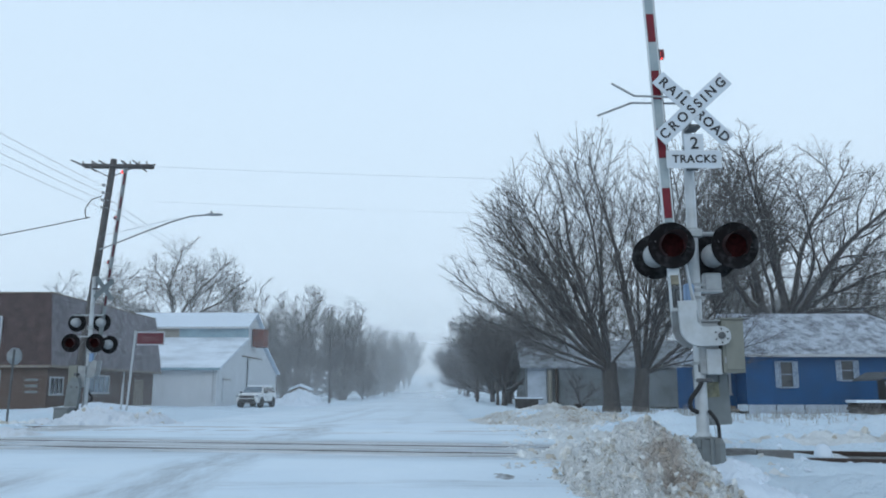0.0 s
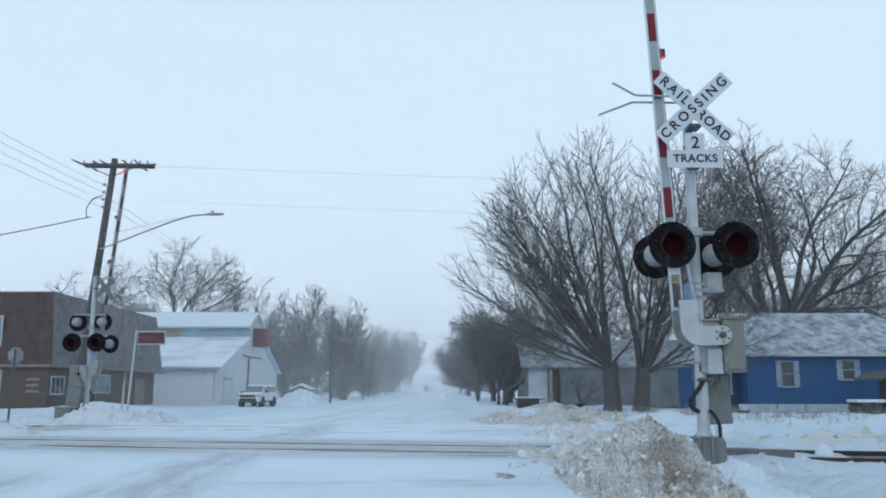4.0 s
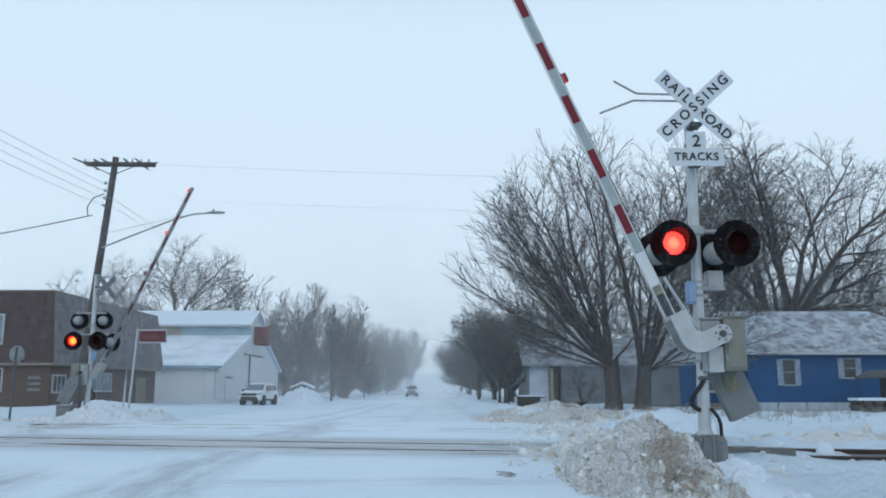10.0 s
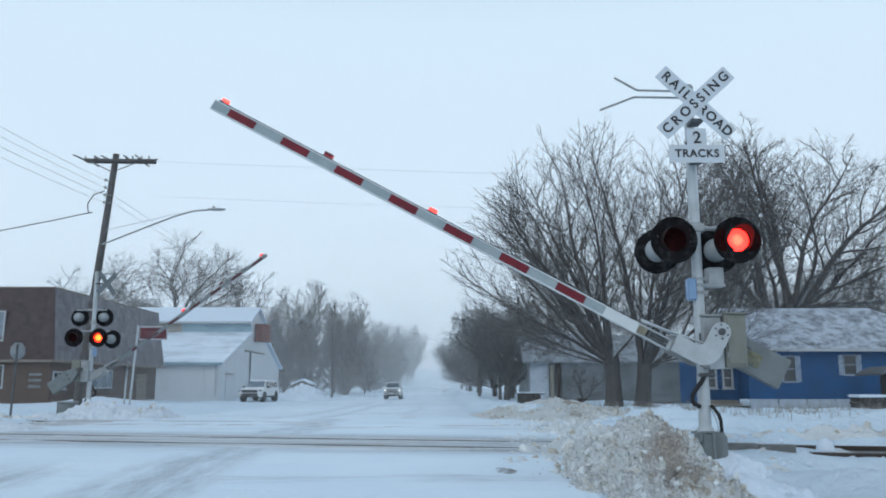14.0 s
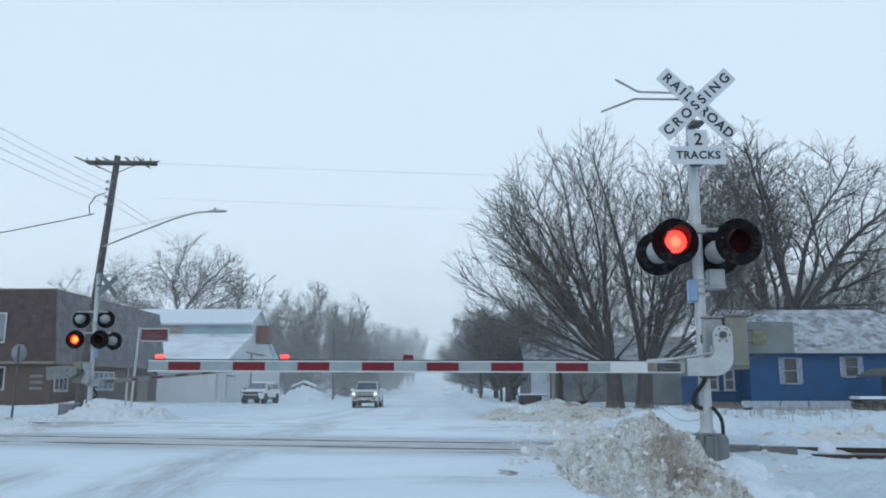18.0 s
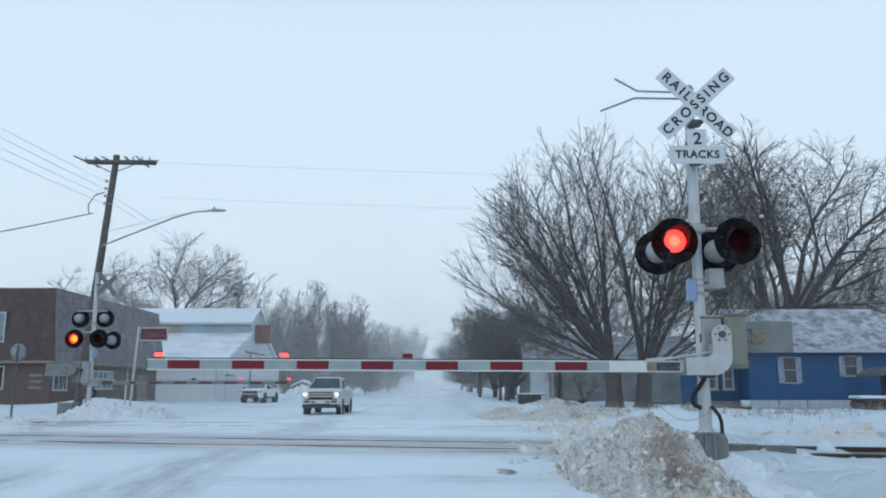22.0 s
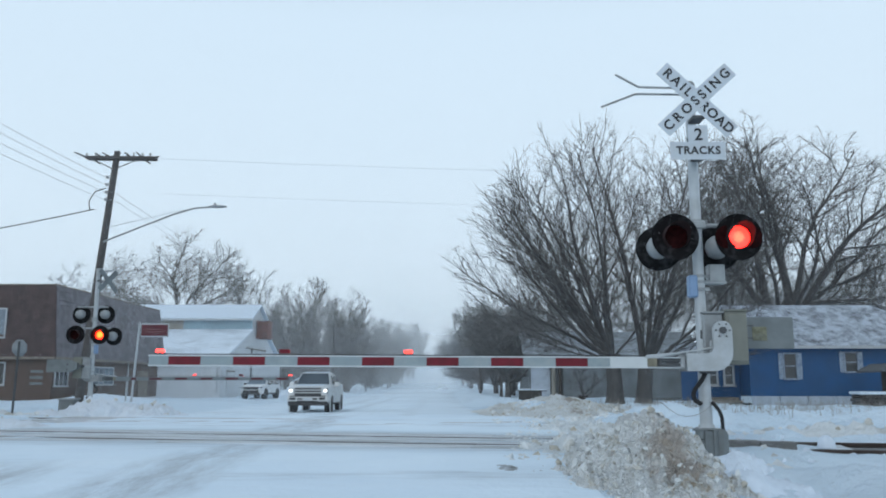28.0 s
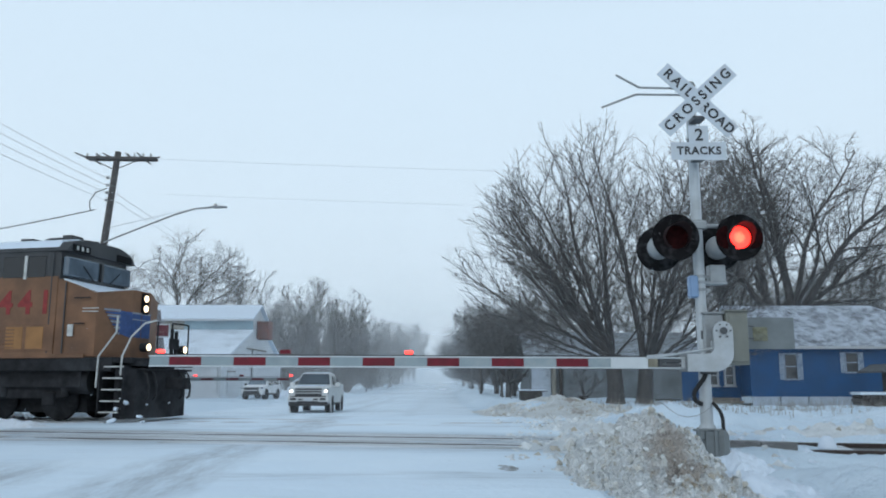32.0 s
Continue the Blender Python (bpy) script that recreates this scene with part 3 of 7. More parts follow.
# ---- the crossing signals ----
def lamp_head(parent, m, lit_material, phase, name="flasher"):
    """A flashing lamp: round black background, hood, a lens that always glows, and two added shutter leaves that hide
    it for the dark half of the beat. It faces -y of m.
    """
    disc = Build().lathe([(0.001, 0.015), (0.30, 0.015), (0.315, 0.0), (0.315, -0.02), (0.30, -0.012), (0.001, -0.006)], None, 40)
    bg = part(name, disc, LAMPBLACK, parent, "", m)
    hood = Build()
    n = 26
    ring = [radians(-60 + 300 * i / n) for i in range(n + 1)]
    for r in (0.172, 0.167):
        vs = []
        for a in ring:
            deep = 0.12 + 0.17 * max(0.0, math.sin(a)) ** 0.7
            vs += [(r * math.cos(a), -0.026, r * math.sin(a)), (r * math.cos(a), -deep, r * math.sin(a) * 0.99)]
        hood.put(vs, [(2 * i, 2 * i + 1, 2 * i + 3, 2 * i + 2) for i in range(n)], None, True)
    part("hood", hood, HOOD, bg)
    part("lens", Build().lathe([(0.001, -0.014), (0.06, -0.0135), (0.11, -0.012), (0.152, -0.009)], None, 28), lit_material, bg, "glowing red lens")
    can = Build().lathe([(0.001, 0.24), (0.10, 0.235), (0.135, 0.20), (0.16, 0.10), (0.16, 0.016)], None, 24)
    part("housing", can, GREY, bg, "grey-painted lamp housing")
    for s in (-1, 1):
        out = [(0.157 * math.cos(radians(-90 + 18 * i)) * s, 0.157 * math.sin(radians(-90 + 18 * i))) for i in range(11)]
        leaf = part("shutter", Build().prism(out, 0.005), LENSOFF, bg, "added dark red leaf standing for the unlit lens", pose(0, -0.0225, 0))
        ADDED_SHUTTERS.append((leaf, phase, s * 0.157))


ADDED_SHUTTERS = []     # added leaves for the unlit state: leaf, phase, sideways travel: phase 0 opens in the first half of the beat, 1 in the second


def crossbuck(parent, c):
    for ang, word in ((-44.5, "RAILROAD"), (42.6, "CROSSING")):
        over = -0.03 if word == "CROSSING" else -0.014
        m = Matrix.Translation((c[0], c[1] + over, c[2])) @ Matrix.Rotation(radians(-ang), 4, "Y")
        blade = part("blade", Build().box((0, 0, 0), (1.30, 0.008, 0.232), None, 0.003), SIGNWHITE, parent, "white sign blade lettered in black", m)
        if word == "CROSSING":
            letters("lettering", "CROSSING", 0.185, SIGNBLACK, blade, pose(0, -0.0055, 0.0) @ UP, "", 0.001, 1.5, 0.005)
        else:
            letters("lettering", "RAIL", 0.185, SIGNBLACK, blade, pose(-0.35, -0.0055, 0.0) @ UP, "", 0.001, 1.4, 0.005)
            letters("lettering", "ROAD", 0.185, SIGNBLACK, blade, pose(0.36, -0.0055, 0.0) @ UP, "", 0.001, 1.12, 0.005)


def gate_arm(parent, length, pivot, deep, white, lamps, first, pitch=0.875, red=None):
    """The striped arm, lowered, and the crank with its counterweights that turns it about the pivot. Returns both."""
    crank = part("crank_hub", Build().cyl((0, -0.09, 0), (0, 0.64, 0), 0.05, None, 16), DARKGREY, parent, "steel pivot shaft", pose(*pivot))
    arm = part("gate_arm", Build().box((-(1.0 + length) / 2, 0, -0.42), (length - 1.0, 0.05, deep), None, 0.008), white, parent, "red and white striped gate arm", pose(*pivot))
    for z in (-0.42 + deep / 2, -0.42 - deep / 2):
        part("edge_strip", Build().box((-(1.0 + length) / 2, -0.004, z), (length - 0.99, 0.056, 0.016), None, 0.003), ARMEDGE if deep > 0.13 else ARMBACKLIT, arm, "white painted edge")
    x = -length + first
    while x < -1.5:
        part("red_stripe", Build().box((x + 0.21, -0.0255, -0.42), (0.42, 0.006, deep - 0.024), None, 0.0015), red or ARMRED, arm, "dark red reflective stripe")
        part("red_stripe", Build().box((x + 0.21, 0.0255, -0.42), (0.42, 0.006, deep - 0.024), None, 0.0015), red or ARMRED, arm, "dark red reflective stripe")
        x += pitch
    part("root_sleeve", Build().box((-1.25, 0.0, -0.42), (0.52, 0.062, 0.15), None, 0.006), ARMEDGE if deep > 0.13 else ARMBACKLIT, arm, "white painted root sleeve")
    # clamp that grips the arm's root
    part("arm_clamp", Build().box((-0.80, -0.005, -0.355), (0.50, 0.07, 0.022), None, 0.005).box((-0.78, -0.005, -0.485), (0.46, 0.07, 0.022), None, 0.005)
         .box((-0.56, 0, -0.42), (0.05, 0.08, 0.15), None, 0.006), SILVER if deep > 0.13 else ARMBACKLIT, arm, "open steel clamp fork")
    part("clamp_plate", Build().box((-0.96, -0.01, -0.42), (0.13, 0.055, 0.115), None, 0.008), WEATHEREDPLATE, arm, "weathered tan clamp plate")
    part("shear_bolt", Build().cyl((-0.88, 0.0, -0.395), (-0.58, 0.0, -0.395), 0.022, None, 10).cyl((-0.88, 0.0, -0.45), (-0.58, 0.0, -0.45), 0.022, None, 10)
         .box((-0.70, 0.02, -0.42), (0.14, 0.05, 0.105), None, 0.01).box((-0.85, 0.0, -0.42), (0.035, 0.07, 0.12), None, 0.004), DARKGREY, arm, "dark steel bolts in clamp")
    part("brace", Build().cyl((-1.0, -0.01, -0.36), (-0.1, -0.01, -0.22), 0.016).cyl((-1.02, 0.02, -0.34), (-0.35, 0.02, -0.28), 0.02), SILVER, crank, "silver brace rod")
    # the crank: an elbow from the pivot to the arm
    hx = -0.04
    out = [(hx + 0.125 * math.cos(radians(180 * i / 8)), 0.125 * math.sin(radians(180 * i / 8))) for i in range(9)]
    for i in range(5):
        a = radians(-90 * i / 4)
        out.append((-0.255 + 0.09 * math.cos(a), -0.21 + 0.09 * math.sin(a)))
    out += [(-0.52, -0.30), (-0.52, -0.53)]
    for i in range(9):
        a = radians(-90 + 90 * i / 8)
        out.append((-0.165 + 0.25 * math.cos(a), -0.28 + 0.25 * math.sin(a)))
    part("crank", Build().prism(out, 0.05, pose(0, -0.10, 0)), SILVER, crank, "silver-painted elbow crank")
    hub = Build().cyl((hx, -0.13, 0), (hx, -0.09, 0), 0.046, None, 16).cyl((hx, -0.145, 0), (hx, -0.12, 0), 0.022, None, 12)
    part("pivot_hub", hub, DARKGREY, crank)
    for i in range(6):
        a = radians(60 * i)
        part("bolt", Build().cyl((hx + 0.09 * math.cos(a), -0.114, 0.09 * math.sin(a)), (hx + 0.09 * math.cos(a), -0.095, 0.09 * math.sin(a)), 0.013, None, 6), DARKGREY, crank)
    part("rear_crank", Build().prism(out, 0.04, pose(0, 0.26, 0)), GREY, crank)
    # counterweights swing opposite the arm
    for y in (0.50, 0.60):
        part("counterweight", Build().prism([(0.10, 0.10), (0.40, 0.22), (1.13, 0.22), (1.13, -0.21), (0.40, -0.21), (0.10, -0.10)], 0.06, pose(0, y - 0.03, 0)), CASTING, crank, "grey cast counterweight")
    for z in (0.06, -0.12):
        part("weight_bolt", Build().cyl((0.42, 0.44, z), (0.42, 0.66, z), 0.03, None, 8), DARKGREY, crank)
    part("weight_label", Build().box((0.66, 0.464, -0.01), (0.20, 0.008, 0.19), None, 0.002), plain("faded_yellow_label", (0.20, 0.195, 0.125), 0.7, 0, 0.4, 14, 0.1, (0.19, 0.20, 0.19)), crank, "faded yellow label")
    for z in (0.10, -0.07):
        part("weight_slot", Build().box((0.50, 0.464, z), (0.15, 0.01, 0.012)), DARKGREY, crank)
    part("lamp_cable", Build().tube([(-1.1, 0.0, -0.335), (-2.4, 0.0, -0.33), (-3.6, 0, -0.338), (-length + 0.1, 0.0, -0.335)], 0.007, 5), CABLE, arm)
    for x, phase in lamps:
        lamp = part("arm_lamp", Build().box((x, 0, -0.330), (0.15, 0.06, 0.025), None, 0.006).box((x, 0.02, -0.30), (0.02, 0.03, 0.04)), DARKGREY, arm)
        part("lens", Build().box((x, 0, -0.294), (0.115, 0.045, 0.044), None, 0.014), LITARM, lamp, "glowing red arm lamp")
        # added leaves cover the ever-glowing lens while the arm lamp counts as off
        if phase is not None:
            for side in (-1, 1):
                sh = part("shutter", Build().box((0, 0, 0), (0.130, 0.004, 0.052), None, 0.001), ARMRED, lamp, "added red leaf standing for the unlit arm lamp", pose(x, side * 0.030, -0.292))
                ADDED_SHUTTERS.append((sh, phase, None))
    return arm, crank


def base_and_mast(sig, height, snow=0.0):
    part("foundation", Build().box((0.0, 0.02, 0.12), (0.20, 0.34, 0.62), None, 0.02).box((-0.02, 0.0, 0.40), (0.26, 0.30, 0.03), None, 0.008).box((-0.06, -0.155, 0.16), (0.03, 0.03, 0.5)).box((0.05, -0.155, 0.16), (0.03, 0.03, 0.5)).box((-0.115, -0.1, 0.34), (0.05, 0.14, 0.1), None, 0.01), CASTING, sig, "grey cast-iron mast base")
    part("foundation_box", Build().cyl((0.17, -0.04, -0.2), (0.17, -0.04, 0.34), 0.10, 0.10, 8, True, False).cyl((0.17, -0.04, 0.34), (0.17, -0.04, 0.42), 0.10, 0.055, 8, True, False), CASTING, sig, "grey cable entrance box")
    part("stanchion", Build().cyl((0, 0, 0.3), (0, 0, 1.15), 0.084, 0.078, 20).cyl((0, 0, 0.42), (0, 0, 0.47), 0.11, 0.10, 20), SILVER, sig)
    part("mast", Build().cyl((0, 0, 1.1), (0, 0, height), 0.072, 0.070, 20), SILVER, sig, "silver-painted steel mast")
    part("mast_cap", Build().cyl((0, 0, height), (0, 0, height + 0.05), 0.082, 0.06, 20), GREY, sig)
    for z in (1.38, 2.26, 2.36, 2.44, 3.12, 3.2):
        part("clamp_band", Build().cyl((0, 0, z - 0.02), (0, 0, z + 0.02), 0.088, None, 18).box((0.1, 0, z), (0.06, 0.05, 0.04), None, 0.004), GREY, sig)


def mechanism(sig, px, py, pz):
    body = part("mechanism_case", Build().box((px + 0.19, py + 0.18, pz - 0.10), (0.29, 0.40, 0.70), None, 0.022).box((px + 0.19, py + 0.17, pz + 0.262), (0.31, 0.43, 0.025), None, 0.008), TAN, sig, "tan weathered mechanism case")
    part("case_door", Build().box((px + 0.20, py - 0.025, pz - 0.10), (0.25, 0.02, 0.62), None, 0.008), TAN, body)
    for z in (-0.28, 0.06):
        part("hinge", Build().cyl((px + 0.065, py - 0.04, pz + z - 0.04), (px + 0.065, py - 0.04, pz + z + 0.04), 0.012, None, 8), GREY, body)
    part("gear_case", Build().box((px - 0.10, py + 0.20, pz - 0.12), (0.27, 0.32, 0.70), None, 0.02).box((px - 0.10, py + 0.20, pz + 0.24), (0.30, 0.36, 0.03), None, 0.008), GREY, sig, "grey gear case")
    part("gear_cover", Build().box((px - 0.06, py + 0.03, pz - 0.30), (0.20, 0.03, 0.34), None, 0.01), SILVER, sig)
    for z in (-0.05, -0.38):
        part("bracket", Build().box((px - 0.20, py + 0.14, pz + z), (0.12, 0.1, 0.13), None, 0.01), DARKGREY, sig)
    part("cable_gland", Build().box((px - 0.20, py + 0.05, pz - 0.545), (0.22, 0.07, 0.05), None, 0.015), DARKGREY, sig)
    part("cable_conduit", Build().tube([(px - 0.23, py + 0.05, pz - 0.55), (px - 0.27, py + 0.05, pz - 0.63), (px - 0.34, py + 0.05, pz - 0.72), (px - 0.395, py + 0.05, pz - 0.79), (px - 0.41, py + 0.05, pz - 0.86), (px - 0.385, py + 0.06, pz - 0.92), (px - 0.30, py + 0.08, pz - 0.96)], 0.03, 10), RUBBER, sig, "black rubber cable")
    part("cable_conduit", Build().tube([(px - 0.16, py + 0.08, pz - 0.94), (px - 0.12, py + 0.05, pz - 0.99), (px - 0.075, py + 0.04, pz - 1.06), (px - 0.05, py + 0.04, pz - 1.14), (px - 0.04, py + 0.06, pz - 1.28)], 0.024, 10), RUBBER, sig, "black rubber cable")


# the signal beside the camera's lane
NEAR = pose(3.48, 10.9, -0.02)
near_signal = thing("crossing_signal", NEAR, "silver railroad crossing signal mast with gate beside street", "crossing signal", "crossing signals")
base_and_mast(near_signal, 5.16)
crossbuck(near_signal, (-0.005, -0.31, 4.835))
part("track_plate", Build().box((-0.01, -0.305, 4.36), (0.27, 0.006, 0.24), None, 0.002), SIGNWHITE, near_signal, "white plate reading 2")
track_sign = part("track_plate", Build().box((-0.02, -0.309, 4.12), (0.755, 0.006, 0.25), None, 0.002), SIGNWHITE, near_signal, "white plate reading TRACKS")
letters("lettering", "2", 0.235, SIGNBLACK, track_sign, pose(-0.005, -0.313, 4.34) @ UP, "", 0.001, 1.0, 0.004)
letters("lettering", "TRACKS", 0.15, SIGNBLACK, track_sign, pose(-0.015, -0.314, 4.12) @ UP, "", 0.001, 1.12, 0.005)
for x, y, z, w in ((0.03, -0.18, 4.90, 0.16), (0.02, -0.18, 4.60, 0.16), (-0.07, -0.18, 4.34, 0.05), (0.02, -0.18, 4.05, 0.16)):
    part("sign_bracket", Build().box((x, y, z), (w, 0.23, 0.05), None, 0.005), DARKGREY, near_signal)
part("arm_rest", Build().tube([(-0.05, -0.12, 5.02), (-0.3, -0.28, 5.06), (-0.79, -0.29, 5.07), (-1.1, -0.29, 5.25)], 0.016, 8).tube([(-0.05, -0.1, 5.03), (-0.79, -0.1, 5.04), (-1.27, -0.1, 4.85)], 0.016, 8), GREY, near_signal, "forked grey gate arm rest", pose(0, 0, -0.04))
part("cross_pipe", Build().cyl((-0.52, -0.02, 3.14), (0.56, -0.02, 3.14), 0.03).cyl((-0.36, -0.05, 3.14), (-0.36, -0.05, 2.9), 0.025).cyl((0.44, -0.05, 3.14), (0.44, -0.05, 2.9), 0.025)
     .box((0, 0, 3.14), (0.2, 0.2, 0.1), None, 0.01), GREY, near_signal)
part("junction_box", Build().box((-0.1, -0.02, 2.30), (0.12, 0.14, 0.30), None, 0.02), BLUECAN, near_signal, "pale blue plastic junction box")
part("terminal_box", Build().box((0.26, 0.1, 2.49), (0.22, 0.16, 0.24), None, 0.012).box((0.24, 0.1, 2.36), (0.28, 0.2, 0.03)), GREY, near_signal)
lamp_head(near_signal, pose(-0.385, -0.30, 2.93), LIT, 0)
lamp_head(near_signal, pose(0.46, -0.30, 2.93), LIT, 1)
lamp_head(near_signal, pose(-0.48, 0.18, 2.86, 0, 0, 162), LIT, 0)
lamp_head(near_signal, pose(0.33, 0.18, 2.86, 0, 0, 162), LIT, 1)
mechanism(near_signal, 0.22, -0.16, 1.70)
near_arm, near_crank = gate_arm(near_signal, 7.555, (0.22, -0.2, 1.692), 0.132, ARMWHITE, ((-7.42, None), (-5.78, 0), (-4.155, 1)), 0.26, 0.8455)

slack_cable = part("slack_cable", Build().tube([(0, 0, 0), (-0.09, 0, -0.07), (-0.2, 0, -0.125), (-0.33, 0, -0.145), (-0.45, 0, -0.12), (-0.56, 0, -0.05), (-0.66, 0, 0.04)], 0.0045, 6), GREY, near_signal, "thin slack cable", pose(0.05, -0.09, 0.72))

# the signal across the tracks, seen from behind
FAR = pose(-12.05, 28.0, -0.02, 0, 0, 180)
far_signal = thing("crossing_signal", FAR, "silver crossing signal across tracks with lowered gate", "crossing signal", "crossing signals")
base_and_mast(far_signal, 4.9)
lamp_head(far_signal, pose(0.50, 0.32, 2.62, 0, 0, 180), LITFAR, 0)
lamp_head(far_signal, pose(-0.34, 0.32, 2.62, 0, 0, 180), LITFAR, 1)
lamp_head(far_signal, pose(-0.56, -0.3, 2.60, 0, 0, -10), LITFAR, 0)
lamp_head(far_signal, pose(0.62, -0.3, 3.36, 0, 0, 0), LITFAR, 1)
lamp_head(far_signal, pose(-0.24, -0.3, 3.36, 0, 0, 0), LITFAR, 0)
for p, q, r in (((-0.56, 0, 2.86), (0.62, 0, 2.86), 0.03), ((-0.4, -0.05, 3.6), (0.66, -0.05, 3.6), 0.03), ((0.0, 0, 4.85), (-0.75, 0.0, 4.9), 0.016), ((0.0, 0, 4.8), (-0.6, 0.1, 4.86), 0.016)):
    part("cross_pipe", Build().cyl(p, q, r), GREY, far_signal)
for turn in (-42, 42):
    part("blade", Build().box((0, 0, 0), (1.06, 0.008, 0.20), None, 0.003), CASTING, far_signal, "dull grey back of crossbuck blade", pose(-0.42, 0.12 + 0.0004 * turn, 4.50, 0, 0, 68) @ pose(0, 0, 0, 0, turn, 0))
part("sign_bracket", Build().box((-0.22, 0.1, 4.5), (0.42, 0.05, 0.05), None, 0.005), DARKGREY, far_signal)
mechanism(far_signal, 0.22, -0.16, 1.60)
far_arm, far_crank = gate_arm(far_signal, 7.15, (0.22, -0.2, 1.56), 0.095, ARMBACKLIT, ((-7.0, None), (-5.3, 0), (-3.7, 1)), 0.2, 0.875, ARMREDBACKLIT)
part("junction_box", Build().box((-0.12, 0.05, 2.14), (0.12, 0.14, 0.30), None, 0.02), BLUECAN, far_signal, "pale blue plastic junction box")


relay = thing("relay_box", pose(-12.38, 27.2, -0.12), "low grey metal cable box in snow by far signal", "cable box")
part("case", Build().box((0, 0, 0.25), (0.50, 0.45, 0.62), None, 0.02), CASTING, relay)
part("lid", Build().box((0, -0.01, 0.575), (0.55, 0.52, 0.05), None, 0.012), GREY, relay)
part("door", Build().box((0, -0.232, 0.26), (0.42, 0.02, 0.50), None, 0.006), CASTING, relay)


# ---- bare trees ----
STRAIGHT = dict(wobble=(0.06, 0.08, 0.10, 0.11), lift=(0.012, 0.03, 0.035, 0.03), spread=(0.60, 0.68, 0.75))
SINUOUS = dict(wobble=(0.14, 0.18, 0.20, 0.18), lift=(0.0, 0.02, 0.02, 0.02), spread=(0.80, 0.82, 0.88))


def grow(rng, bases, dome, lengths=(0, 4.6, 1.9, 0.75), gaps=(0.55, 0.34, 0.2), thin=(0.05, 0.028, 0.014, 0.009), low=0.12, levels=4, wobble=(), lift=(), spread=()):
    """Tapered branch pieces (a, b, ra, rb) by level: stems, limbs, boughs and twigs.
    bases: trunks (x, y, top, radius, stems); a stem is (compass angle, slope, length, radius).
    dome: the crown's rounded outline (centre x, radius across, centre z, radius up).
    lengths, gaps and thin: length, spacing and least radius of the branches of each level."""
    out = [[] for _ in range(levels)]
    cx, rx, cz, rz = dome

    def room(p, d, length):
        for f in (1.0, 0.88, 0.77, 0.67, 0.57, 0.47, 0.38, 0.3):
            q = p + d * (length * f)
            if ((q.x - cx) / rx) ** 2 + (q.y / rx) ** 2 + ((q.z - cz) / rz) ** 2 < rng.uniform(0.80, 1.18):
                return length * f
        return length * 0.25

    def branch(p, d, length, r, level):
        d = d.normalized()
        length = room(p, d, length)
        n = (9, 6, 4, 2)[level]
        pts = [p]
        wob = wobble[level]
        for i in range(n):
            d = (d + Vector((rng.gauss(0, wob), rng.gauss(0, wob), rng.gauss(0, wob) * 0.8 + lift[level]))).normalized()
            q = pts[-1] + d * (length / n)
            ra, rb = (max(thin[level] * 0.5, r * (1 - 0.9 * k / n)) for k in (i, i + 1))
            out[level].append((pts[-1], q, ra, rb))
            pts.append(q)
        if level + 1 >= levels:
            return
        lo = (low, 0.14, 0.08)[level]
        k = max(2, round(length * (1 - lo) / gaps[level]))
        turn = rng.random() * 6.283
        for j in range(k):
            f = lo + (1 - lo) * (j + rng.random()) / k
            i = min(n - 1, int(f * n))
            at = pts[i].lerp(pts[i + 1], f * n - i)
            ax = (pts[i + 1] - pts[i]).normalized()
            side = ax.orthogonal().normalized()
            turn += 2.4 + rng.uniform(-0.5, 0.5)
            side.rotate(Matrix.Rotation(turn, 3, ax))
            if side.z < -0.3:
                side.z *= 0.4
            a = spread[level] * rng.uniform(0.65, 1.3)
            ln = min(lengths[level + 1], length * 0.62) * (1.08 - 0.45 * f) * rng.uniform(0.6, 1.15)
            branch(at, ax * math.cos(a) + side * math.sin(a), ln, max(thin[level + 1], r * (1 - 0.8 * f) * 0.42), level + 1)

    for bx, by, top, rad, stems in bases:
        p, n, trunk = Vector((bx, by, -0.3)), 6, []
        lean = Vector((rng.gauss(0, 0.03), rng.gauss(0, 0.03), 1))
        for i in range(n):
            q = p + (lean + Vector((rng.gauss(0, 0.05), rng.gauss(0, 0.05), 0))).normalized() * (top + 0.3) / n
            wide = [rad * (1 + 0.45 * max(0.0, 1 - 2.2 * k / n) ** 2 - 0.12 * k / n) for k in (i, i + 1)]
            out[0].append((p - (q - p) * 0.12, q, *wide))
            trunk.append(p)
            p = q
        trunk.append(p)
        for azimuth, slope, length, r in stems:
            away = Vector((math.cos(radians(azimuth)), math.sin(radians(azimuth)), 0))
            start = trunk[-1].lerp(trunk[-2], rng.uniform(0.15, 1.0) if slope < 60 else rng.uniform(0.0, 0.4))
            branch(start + away * rad * 0.25, away * math.cos(radians(slope)) + Vector((0, 0, math.sin(radians(slope)))), length * rng.uniform(0.92, 1.08), r, 0)
    return out


